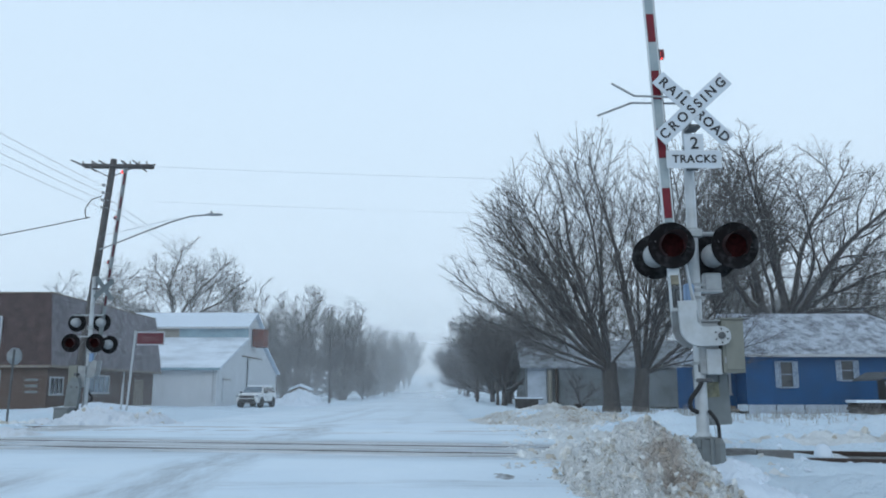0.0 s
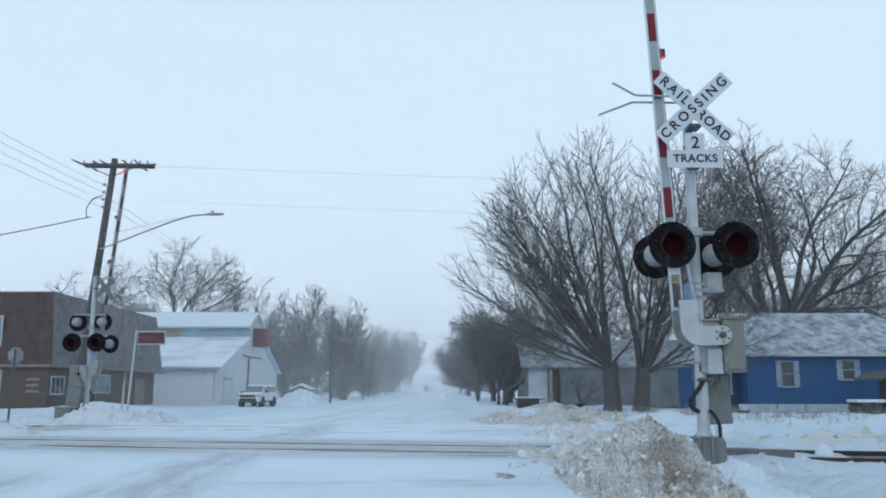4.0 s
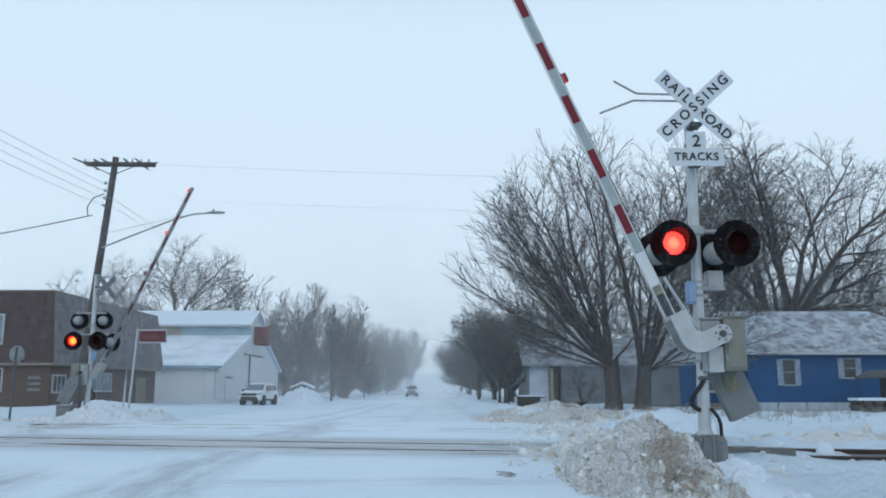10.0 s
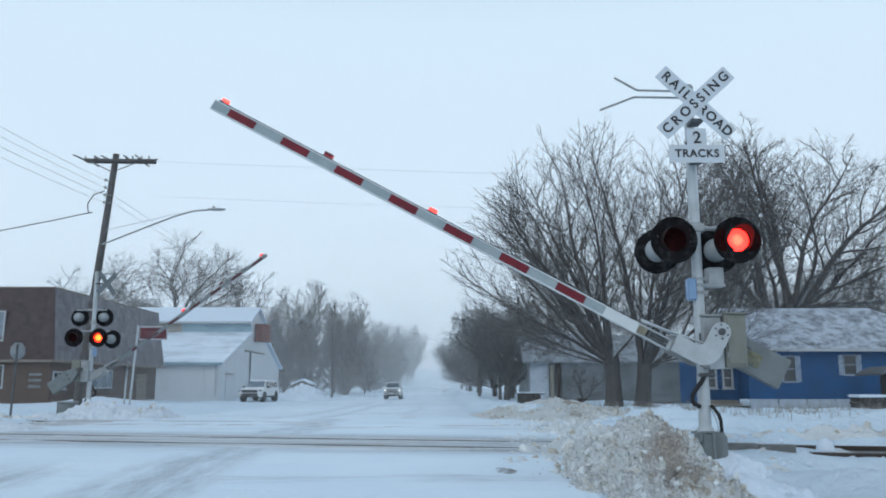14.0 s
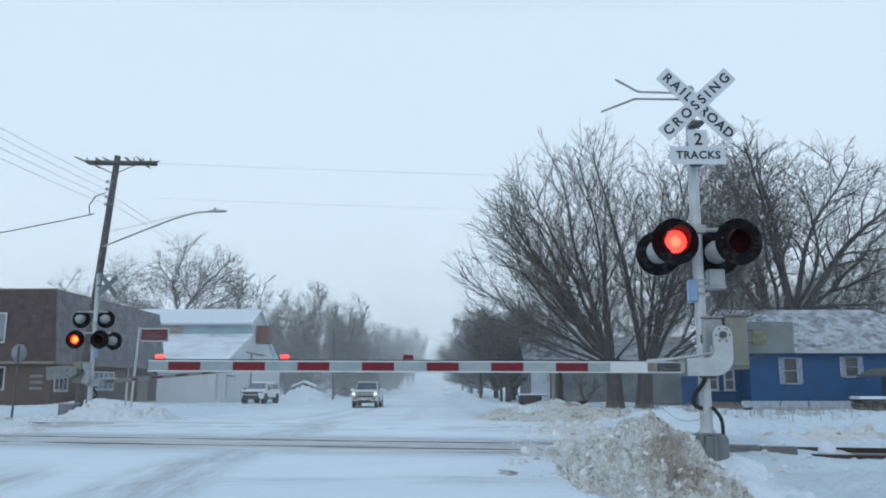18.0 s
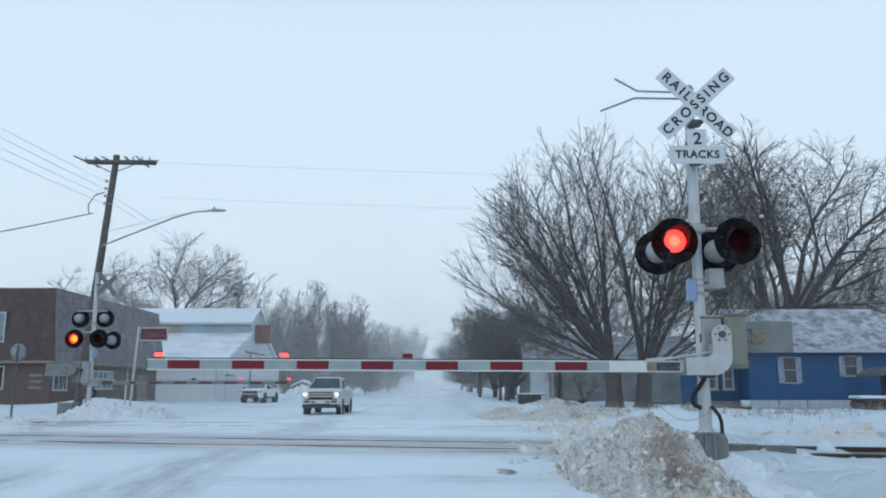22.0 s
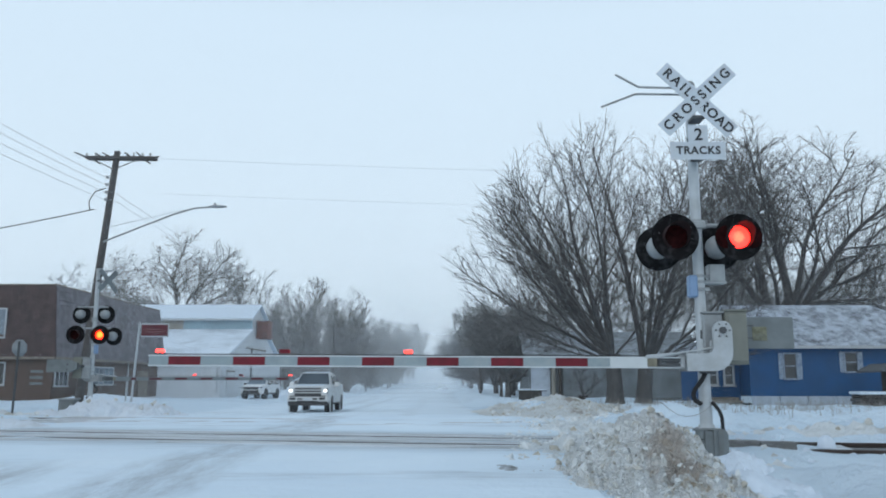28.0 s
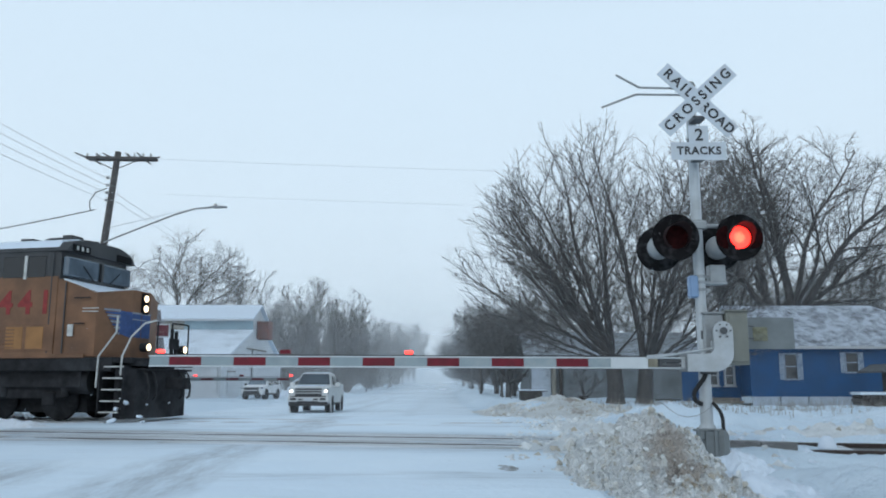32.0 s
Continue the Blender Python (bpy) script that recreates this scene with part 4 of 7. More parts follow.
def branch_mesh(name, pieces, sides):
    """Tapered rods in one mesh, built with arrays."""
    a = np.array([tuple(p[0]) for p in pieces])
    b = np.array([tuple(p[1]) for p in pieces])
    ra = np.array([p[2] for p in pieces])[:, None]
    rb = np.array([p[3] for p in pieces])[:, None]
    d = b - a
    d /= np.linalg.norm(d, axis=1, keepdims=True) + 1e-9
    ref = np.where(np.abs(d[:, 2:3]) > 0.9, np.array([[1.0, 0, 0]]), np.array([[0, 0, 1.0]]))
    u = np.cross(d, ref)
    u /= np.linalg.norm(u, axis=1, keepdims=True)
    v = np.cross(d, u)
    ring = []
    for at, rad in ((a, ra), (b, rb)):
        for k in range(sides):
            c, s = math.cos(6.28318 * k / sides), math.sin(6.28318 * k / sides)
            ring.append(at + (u * c + v * s) * rad)
    verts = np.stack(ring, axis=1).reshape(-1, 3)
    n = len(pieces)
    off = (np.arange(n) * 2 * sides)[:, None]
    quads = np.array([[k, (k + 1) % sides, sides + (k + 1) % sides, sides + k] for k in range(sides)])
    faces = (off[:, :, None] + quads[None]).reshape(-1, 4)
    me = bpy.data.meshes.new(name)
    me.from_pydata(verts.tolist(), [], faces.tolist())
    me.polygons.foreach_set("use_smooth", [True] * len(faces))
    return me


def tree(seed, x, y, z, label, group="trees", bark=None, twig=None, name="tree", **shape):
    rng = random.Random(seed)
    lv = grow(rng, **shape)
    t = thing(name, pose(x, y, z), label, "tree" if name == "tree" else "shrub", group)
    me = branch_mesh("trunk", lv[0] + lv[1], 7)
    me.materials.append(bark or BARK)
    o = new("trunk", me)
    o.parent = t
    me = branch_mesh("crown", [p for l in lv[2:] for p in l], 3)
    me.materials.append(twig or TWIG)
    o = new("crown", me)
    o.parent = t
    return t


def ring_of_stems(seed, count, low, high, length, r):
    """Stems spread round a trunk, between two slopes."""
    rng = random.Random(seed)
    return tuple((137.5 * i + rng.uniform(-20, 20), low + (high - low) * ((i * 0.618) % 1.0), length * rng.uniform(0.85, 1.1), r * rng.uniform(0.75, 1.15)) for i in range(count))


# the large tree by the street, forking low into a broad fan
tree(9, 9.1, 40.5, -0.1, "large bare broad-crowned tree with two heavy forked trunks", **STRAIGHT, dome=(-0.15, 8.7, 4.9, 9.7), low=0.18, lengths=(0, 4.9, 2.1, 0.95), gaps=(0.56, 0.40, 0.27), thin=(0.045, 0.026, 0.0155, 0.0108), bases=(
    (-0.62, 0.1, 2.5, 0.43, ((180, 58, 13, 0.21), (168, 24, 11.0, 0.12), (194, 33, 11.5, 0.13), (178, 43, 12, 0.15), (105, 66, 12, 0.14), (258, 58, 12, 0.13), (186, 70, 13, 0.18), (188, 63, 13.5, 0.15), (172, 53, 13, 0.14), (212, 14, 10.0, 0.09), (140, 45, 11, 0.12), (182, 51, 12.5, 0.14), (250, 28, 6.5, 0.07), (300, 40, 6, 0.07), (172, 10, 6, 0.06))),
    (0.72, -0.1, 2.2, 0.41, ((160, 82, 13, 0.18), (85, 56, 11, 0.12), (0, 72, 13, 0.18), (10, 54, 12, 0.15), (350, 38, 11, 0.12), (290, 60, 11, 0.12), (322, 64, 12, 0.13), (5, 22, 10, 0.09), (60, 72, 12.5, 0.13), (262, 34, 6.5, 0.07), (345, 12, 6, 0.06)))))
tree(5, 4.9, 62, -0.1, "low bare spreading tree beside snowy street", **SINUOUS, dome=(0, 5.2, 4.0, 4.6), lengths=(0, 3.0, 1.3, 0.6), gaps=(0.42, 0.3, 0.2), bases=((0, 0, 1.2, 0.22, ring_of_stems(5, 9, 25, 80, 6.0, 0.10)),))
# behind the blue house: a heavy double trunk with arching limbs
tree(8, 23.5, 55, -0.1, "tall bare tree with thick double trunk behind blue house", **SINUOUS, dome=(0.3, 9.4, 10.9, 9.0), low=0.26, lengths=(0, 5.2, 2.4, 1.15), gaps=(0.52, 0.37, 0.27), thin=(0.065, 0.038, 0.021, 0.0145), bases=(
    (-0.62, 0.0, 5.9, 0.50, ((185, 52, 12, 0.28), (168, 70, 13, 0.31), (240, 44, 10, 0.19), (182, 24, 10, 0.17), (110, 46, 10, 0.19))),
    (0.38, 0.0, 6.5, 0.70, ((95, 78, 13, 0.32), (150, 80, 13, 0.26), (0, 56, 13, 0.33), (20, 40, 12, 0.23), (300, 60, 12, 0.22), (350, 5, 10.5, 0.25), (355, 25, 11, 0.21), (272, 40, 10, 0.17)))))
ELM = dict(SINUOUS, bark=BARKMID, twig=BARKMID, low=0.25, lengths=(0, 5.4, 2.5, 1.2), gaps=(0.62, 0.48, 0.36), thin=(0.065, 0.04, 0.024, 0.017))
tree(14, 22.4, 64, -0.1, "tall bare tree behind blue house", **ELM, dome=(0, 8.4, 11.4, 9.8), bases=((0, 0, 3.0, 0.36, ring_of_stems(14, 8, 46, 86, 17.0, 0.17)),))
tree(12, 33.5, 65, -0.1, "bare dense tree beside taller ones behind blue house", **ELM, dome=(0, 5.6, 6.4, 6.2), bases=((0, 0, 2.4, 0.34, ring_of_stems(12, 12, 20, 84, 8.5, 0.14)),))
back = tree(61, 27.5, 76, -0.1, "bare tree in the row behind blue house", "back trees", **ELM, dome=(0, 7.5, 8.6, 8.2), bases=((0, 0, 3.2, 0.36, ring_of_stems(61, 7, 40, 85, 12, 0.16)),))
for x, y, s, a in ((39.0, 78, 0.9, 100), (43.5, 72, 0.8, 280), (33.0, 86, 0.95, 10), (22.5, 84, 0.85, 200), (14.6, 72, 0.82, 330)):
    copy_thing(back, Matrix.Translation((x, y, -0.1)) @ Matrix.Rotation(radians(a), 4, "Z") @ Matrix.Diagonal((s, s, s, 1)))
# dense low trees along the street
DENSE = dict(STRAIGHT, lengths=(0, 3.2, 1.5, 0.8), gaps=(0.42, 0.36, 0.30), thin=(0.05, 0.034, 0.024, 0.017), dome=(0, 5.2, 4.7, 4.9))
first = tree(21, 5.6, 66, -0.2, "dense bare street tree with low dark crown", "street trees", **DENSE, bases=((0, 0, 1.5, 0.26, ring_of_stems(21, 12, 15, 85, 7, 0.13)),))
second = tree(22, 8.4, 74, -0.2, "dense bare street tree with low dark crown", "street trees", **DENSE, bases=((0, 0, 1.3, 0.24, ring_of_stems(22, 12, 15, 85, 7, 0.12)),))
for src, x, y, s, a in ((first, 5.2, 80, 1.05, 70), (second, 6.2, 94, 1.15, 150), (first, 5.0, 108, 1.1, 230), (second, 5.6, 128, 1.2, 20), (first, 5.2, 150, 1.3, 300),
                        (second, 5.5, 176, 1.4, 110), (first, 5.0, 205, 1.5, 45), (second, 9.5, 106, 1.25, 200), (first, 11.5, 84, 1.2, 10), (second, 6.5, 240, 1.6, 10), (first, 4.5, 290, 1.8, 10)):
    copy_thing(src, Matrix.Translation((x, y, float(road_z(y)))) @ Matrix.Rotation(radians(a), 4, "Z") @ Matrix.Diagonal((s, s, s, 1)))
# the other side: tall trees whose crowns stand over the barn
far_look = dict(bark=BARKFAR, twig=BARKFAR)
STOUT = dict(SINUOUS, **far_look, lengths=(0, 6.4, 3.2, 1.7), gaps=(0.75, 0.6, 0.45), thin=(0.11, 0.065, 0.04, 0.029))
tree(31, -38.6, 118, -0.1, "tall bare round-crowned tree behind white barn", **STOUT, dome=(0, 11.0, 14.0, 10.6), bases=((0, 0, 11.0, 0.52, ((180, 42, 14, 0.27), (170, 66, 15, 0.30), (10, 44, 14, 0.28), (20, 66, 15, 0.28), (90, 60, 12, 0.2), (270, 60, 12, 0.2), (0, 20, 12, 0.2), (190, 18, 12, 0.2))),))
tree(32, -30.2, 121, -0.1, "bare leaning tree with curved limbs behind white barn", **STOUT, dome=(1.2, 6.6, 11.5, 9.0), bases=((0, 0, 8.6, 0.40, ((15, 36, 14, 0.24), (0, 56, 14, 0.24), (340, 20, 11, 0.17), (120, 68, 12, 0.18), (250, 60, 11, 0.15), (180, 45, 10, 0.14))),))
tree(33, -50.5, 120, -0.1, "bare round-crowned tree behind brown building", **STOUT, dome=(0, 8.5, 12.0, 9.6), bases=((0, 0, 8.0, 0.44, ((180, 35, 13, 0.2), (160, 58, 14, 0.24), (10, 40, 14, 0.22), (30, 66, 14, 0.24), (280, 55, 11, 0.18), (200, 15, 11, 0.15))),))
UPRIGHT = dict(STRAIGHT, **far_look, lengths=(0, 5.0, 2.4, 1.3), gaps=(0.62, 0.5, 0.4), thin=(0.09, 0.05, 0.034, 0.025))
a1 = tree(41, -21.5, 128, -0.2, "tall bare street tree in blowing snow", "far street trees", **UPRIGHT, dome=(0, 6.2, 9.2, 9.2), bases=((-0.8, 0, 1.6, 0.34, ring_of_stems(41, 7, 48, 86, 15, 0.19)), (0.9, 0.3, 1.4, 0.28, ring_of_stems(44, 5, 60, 86, 15, 0.16))))
a2 = tree(42, -15.6, 133, -0.2, "tall bare street tree in blowing snow", "far street trees", **UPRIGHT, dome=(0, 5.2, 8.2, 8.8), bases=((0, 0, 1.8, 0.36, ring_of_stems(42, 11, 52, 87, 14, 0.18)),))
for src, x, y, s, a in ((a2, -26.6, 138, 0.98, 80), (a1, -18.4, 146, 0.92, 190), (a2, -19.5, 172, 0.92, 20), (a1, -16.4, 188, 0.90, 300), (a2, -15.9, 210, 0.98, 130), (a1, -14.4, 222, 0.98, 60),
                        (a2, -13.8, 250, 1.05, 200), (a1, -13.2, 285, 1.15, 170), (a1, -12.4, 330, 1.25, 250), (a1, -70, 122, 0.95, 45)):
    copy_thing(src, Matrix.Translation((x, y, float(road_z(y)))) @ Matrix.Rotation(radians(a), 4, "Z") @ Matrix.Diagonal((s, s, s, 1)))
# brush between the trunks
bush = tree(45, -19.5, 122, -0.5, "tangled bare brush between street trees", "brush", name="bush", **UPRIGHT, dome=(0, 3.6, 2.6, 3.4), bases=((-0.7, 0, 0.3, 0.08, ring_of_stems(45, 9, 25, 85, 5, 0.06)), (0.8, 0.3, 0.3, 0.08, ring_of_stems(46, 9, 25, 85, 5, 0.06))))
for x, y, s, a in ((-24.0, 124, 1.1, 40), (-15.0, 126, 0.95, 110), (-17.0, 142, 1.2, 200), (-14.0, 152, 1.1, 300), (-14.5, 168, 1.3, 20), (-13.0, 190, 1.4, 150), (-12.5, 215, 1.5, 250)):
    copy_thing(bush, Matrix.Translation((x, y, float(road_z(y)))) @ Matrix.Rotation(radians(a), 4, "Z") @ Matrix.Diagonal((s, s, s, 1)))


# ---- buildings ----
def wall(b, x0, x1, z0, z1, y0, y1):
    return b.box(((x0 + x1) / 2, (y0 + y1) / 2, (z0 + z1) / 2), (abs(x1 - x0), abs(y1 - y0), z1 - z0))


def window(parent, m, w, h, frame_mat, glass=None, bars=(1, 2), t=0.09, sill=True):
    """A window in a wall that faces -y of m, centred at m."""
    win = part("window", Build().box((0, 0, h / 2 + t / 2), (w + 2 * t, 0.10, t), None, 0.01).box((0, 0, -h / 2 - t / 2), (w + 2 * t, 0.10, t), None, 0.01)
               .box((-w / 2 - t / 2, 0, 0), (t, 0.10, h), None, 0.01).box((w / 2 + t / 2, 0, 0), (t, 0.10, h), None, 0.01), frame_mat, parent, "", m)
    part("pane", Build().box((0, 0.02, 0), (w, 0.02, h)), glass or GLASS, win)
    for i in range(1, bars[0]):
        part("muntin", Build().box((-w / 2 + w * i / bars[0], -0.01, 0), (0.04, 0.05, h), None, 0.005), frame_mat, win)
    for j in range(1, bars[1]):
        part("muntin", Build().box((0, -0.012, -h / 2 + h * j / bars[1]), (w, 0.05, 0.045), None, 0.005), frame_mat, win)
    if sill:
        part("sill", Build().box((0, -0.06, -h / 2 - t), (w + 3 * t, 0.16, 0.05), None, 0.01), frame_mat, win)
    return win


TRIM = plain("white_trim", (0.43, 0.45, 0.47), 0.5, 0, 0.08, 3, 0.05, (0.45, 0.45, 0.45))
BROWNBRICK = siding_mat("brown_brick", (0.10, 0.066, 0.052), 0.075, 0.2, (0.068, 0.05, 0.04))
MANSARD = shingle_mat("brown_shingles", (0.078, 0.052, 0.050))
# the side's shingles have a paler tone than the front's
MANSARDSIDE = shingle_mat("pale_brown_shingles", (0.195, 0.178, 0.19))
WHITEWALL = siding_mat("white_barn_siding", (0.60, 0.62, 0.64), 0.2, 0.06, (0.42, 0.43, 0.44), False)
TEAL = plain("teal_fascia", (0.24, 0.36, 0.42), 0.6, 0, 0.15, 1.2)
BLUEWALL = siding_mat("blue_siding", (0.003, 0.070, 0.20), 0.11, 0.2, (0.010, 0.06, 0.14))
GREYWALL = siding_mat("grey_siding", (0.17, 0.19, 0.20), 0.13, 0.3, (0.10, 0.11, 0.112))
TANWALL = siding_mat("tan_boards", (0.25, 0.235, 0.20), 0.13, 0.12, (0.17, 0.16, 0.14))
ASPHALTROOF = snow_mat("roof_with_thin_snow", (0.50, 0.55, 0.62), (0.15, 0.16, 0.18), 0.42, 0.64, 1.6, 0.7, 8)
ROOFSNOW = snow_mat("drifted_roof_snow", (0.78, 0.85, 0.93), (0.50, 0.55, 0.60), 0.46, 0.66, 0.32, 0.9, 4.0)
SHEDROOF = snow_mat("bare_grey_roof", (0.36, 0.40, 0.44), (0.16, 0.17, 0.18), 0.36, 0.60, 1.4, 0.7, 8)
SHUTTERPAINT = plain("pale_shutter_paint", (0.27, 0.33, 0.41), 0.6, 0, 0.35, 9, 0.1, (0.12, 0.18, 0.28))
RUST = plain("rusty_red_steel", (0.17, 0.055, 0.04), 0.75, 0.1, 0.35, 2.0, 0.2)
REDSIGN = plain("faded_red_sign", (0.095, 0.010, 0.018), 0.55, 0, 0.2, 3)
DARKWOOD = plain("dark_wet_wood", (0.075, 0.07, 0.066), 0.85, 0, 0.3, 4, 0.3)
WOOD = plain("grey_wood", (0.22, 0.19, 0.16), 0.85, 0, 0.3, 4, 0.3)
BLOCK = plain("painted_block", (0.42, 0.47, 0.53), 0.8, 0, 0.15, 3, 0.2)


def shingles(origin, along, up, rows, height, seed, wide=0.42, start=0.0, end=0.0):
    """Overlapping shingles over a sloping face: origin at its lower corner, along its foot, up its slope; joined.
    start, end: how far the two hips lean in at the top."""
    rng = random.Random(seed)
    o, u, v = Vector(origin), Vector(along), Vector(up)
    n = u.cross(v).normalized()
    run, lay, u, v = u.length, v.length / rows, u.normalized(), v.normalized()
    b = Build()
    for r in range(rows):
        x = -rng.random() * wide
        while x < run:
            w = wide * rng.uniform(0.8, 1.2)
            x0, x1 = max(start * (r + 0.5) / rows, x), min(run - end * (r + 0.5) / rows, x + w - 0.012)
            if x1 - x0 > 0.04:
                p = o + v * (lay * r - rng.uniform(0, 0.03))
                t = n * rng.uniform(0.028, 0.05)
                q = v * min(lay * 1.15, height)
                vs = [p + u * x0 + t, p + u * x1 + t, p + u * x1 + q + n * 0.008, p + u * x0 + q + n * 0.008, p + u * x0, p + u * x1]
                b.put(vs, [(0, 1, 2, 3), (4, 5, 1, 0), (5, 2, 1), (4, 0, 3)])
            x += w
    return b


# the brown mansard building: its corner by the street at (-24.9, 52)
brown = thing("brown_building", pose(-24.9, 52, -0.2), "two-storey brown brick building with shingled mansard roof", "building")
b = Build()
wall(b, -22, 0, 0, 3.0, 0, 0.3)
wall(b, -0.3, 0, 0, 3.0, 0.3, 19.2)
wall(b, -22, -0.3, 0, 3.0, 18.9, 19.2)
wall(b, -22, -21.7, 0, 3.0, 0.3, 18.9)
part("wall", b, BROWNBRICK, brown, "brown brick ground floor")
mans = Build().put([(-22.2, -0.35, 2.75), (0.35, -0.35, 2.75), (-0.25, 0.25, 7.45), (-22.2, 0.25, 7.45), (-22.2, -0.1, 2.75), (0.1, -0.1, 2.75), (-0.45, 0.5, 7.45), (-22.2, 0.5, 7.45)],
                   [(0, 1, 2, 3), (4, 7, 6, 5), (0, 4, 5, 1), (3, 2, 6, 7), (1, 5, 6, 2), (0, 3, 7, 4)])
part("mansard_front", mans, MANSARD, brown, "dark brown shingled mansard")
mans = Build().put([(0.355, -0.345, 2.75), (0.355, 20.2, 2.75), (-0.25, 19.7, 7.45), (-0.25, 0.26, 7.45), (0.1, -0.1, 2.75), (0.1, 20.2, 2.75), (-0.5, 19.7, 7.45), (-0.5, 0.5, 7.45)],
                   [(0, 1, 2, 3), (4, 7, 6, 5), (0, 4, 5, 1), (3, 2, 6, 7), (1, 5, 6, 2), (0, 3, 7, 4)])
part("mansard_side", mans, MANSARDSIDE, brown, "paler brown mansard side")
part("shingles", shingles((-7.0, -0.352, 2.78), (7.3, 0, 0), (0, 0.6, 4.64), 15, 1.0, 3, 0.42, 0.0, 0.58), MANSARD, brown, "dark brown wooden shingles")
part("shingles", shingles((0.357, -0.3, 2.78), (0, 20.4, 0), (-0.605, 0, 4.64), 15, 1.0, 4, 0.5, 0.58, 0.6), MANSARDSIDE, brown, "paler brown shingles")
part("roof_edge", Build().box((-11.2, 0.3, 7.47), (22.0, 0.3, 0.10), None, 0.02).box((-0.35, 10.0, 7.47), (0.3, 19.2, 0.10), None, 0.02), WOOD, brown, "dark capped roof edge")
part("roof", Build().box((-11.2, 9.9, 7.12), (21.4, 19.0, 0.2), None, 0.05), SNOW, brown, "flat snow-covered roof")
part("fascia", Build().box((-11, -0.38, 2.72), (22.6, 0.08, 0.16), None, 0.01).box((0.39, 9.9, 2.72), (0.08, 20.6, 0.16), None, 0.01), WOOD, brown)
window(brown, pose(-3.95, -0.2, 4.95), 1.6, 1.75, TRIM, GLASSBLUE, (2, 1))
window(brown, pose(-4.05, -0.02, 1.75), 2.0, 1.3, TRIM, GLASS, (1, 1))
window(brown, pose(0.03, 1.25, 1.5, 0, 0, 90), 1.7, 1.0, TRIM, GLASS, (3, 1))
window(brown, pose(0.03, 7.9, 1.65, 0, 0, 90), 3.4, 1.15, TRIM, GLASSBLUE, (4, 1))
for z in (1.12, 1.5, 1.88):
    part("vent_slat", Build().box((-0.95, -0.03, z), (0.8, 0.05, 0.16), None, 0.01), CASTING, brown, "pale plate on brick wall")
part("door", Build().box((0.03, 15.8, 1.05), (0.05, 2.2, 2.1), None, 0.01), WOOD, brown, "dark wooden door")
part("downpipe", Build().box((0.06, 12.4, 1.4), (0.1, 0.14, 2.8), None, 0.02), TRIM, brown)

# the white barn with its raised middle
barn = thing("barn", pose(-21.8, 80, -0.1), "white barn with snow-covered roof and raised teal clerestory", "barn")
PROFILE_BARN = [(0, -0.8), (29, -0.8), (29, 3.3), (19.2, 6.75), (19.2, 8.25), (15.2, 9.95), (11.2, 8.25), (11.2, 6.75), (0, 3.3)]
# outline runs along y; the walls are pushed towards -x
m90 = Matrix.Rotation(radians(90), 4, "Z")
part("gable_wall", Build().prism(PROFILE_BARN, 0.25, m90), WHITEWALL, barn, "white gable wall")
part("far_gable_wall", Build().prism(PROFILE_BARN, 0.25, Matrix.Translation((-30, 0, 0)) @ m90), WHITEWALL, barn)
part("wall", wall(Build(), -30, -0.25, -0.8, 3.3, 0, 0.25), WHITEWALL, barn, "white side wall")
part("wall", wall(Build(), -30, -0.25, -0.8, 3.3, 28.75, 29), WHITEWALL, barn, "white side wall")
part("clerestory_wall", wall(Build(), -30, -0.25, 6.4, 8.2, 11.25, 11.45), TEAL, barn, "grey-teal clerestory band")
for i in range(8):
    part("clerestory_board", Build().box((-0.9 - i * 2.6, 11.2, 7.4), (2.5, 0.06, 1.25), None, 0.01), TEAL if i < 3 else TANWALL, barn, "" if i < 3 else "weathered tan board")


def slab(y0, z0, y1, z1, x0, x1, t):
    n = Vector((0, -(z1 - z0), y1 - y0)).normalized() * t
    pts = [(y0, z0), (y1, z1), (y1 + n.y, z1 + n.z), (y0 + n.y, z0 + n.z)]
    return Build().prism(pts, x1 - x0, Matrix.Translation((x1, 0, 0)) @ m90)


part("roof", slab(-0.5, 3.2, 11.2, 6.85, -30.4, 0.45, 0.16), ROOFSNOW, barn, "lower roof under thick snow")
part("roof", slab(10.7, 8.08, 15.2, 10.0, -30.4, 0.45, 0.16), SNOW, barn, "upper roof under snow")
part("roof", slab(15.2, 10.0, 19.7, 8.08, -30.4, 0.45, 0.16), SNOW, barn, "upper roof under snow")
part("roof", slab(19.2, 6.85, 29.5, 3.2, -30.4, 0.45, 0.16), SNOW, barn, "lower roof under thick snow")
part("eave_board", Build().box((-15, -0.5, 3.18), (30.8, 0.06, 0.2)), TEAL, barn)
part("eave_board", Build().box((-15, 10.68, 8.05), (30.8, 0.06, 0.2)), TRIM, barn)
part("sliding_door", Build().box((0.06, 15.2, 2.4), (0.08, 4.6, 4.6), None, 0.01), WHITEWALL, barn, "white sliding barn door")
part("door_track", Build().box((0.1, 14.6, 4.85), (0.14, 9.6, 0.14), None, 0.01), WOOD, barn)
part("door", Build().box((0.05, 3.6, 1.05), (0.08, 2.6, 2.2), None, 0.01), WHITEWALL, barn)
part("door_lintel", Build().box((0.09, 3.6, 2.22), (0.12, 2.9, 0.1)), WOOD, barn)
# solid dark strip drawn for the shade in the gap beside the door
part("door_edge", Build().box((0.12, 12.2, 2.5), (0.06, 0.22, 4.7)), DARKGREY, barn, "dark strip standing for shaded gap at door edge")
part("hopper", Build().box((0.75, 15.4, 7.1), (1.3, 2.4, 2.0), None, 0.04).box((0.75, 15.4, 8.12), (1.4, 2.5, 0.08)), RUST, barn, "rusty brown steel box")
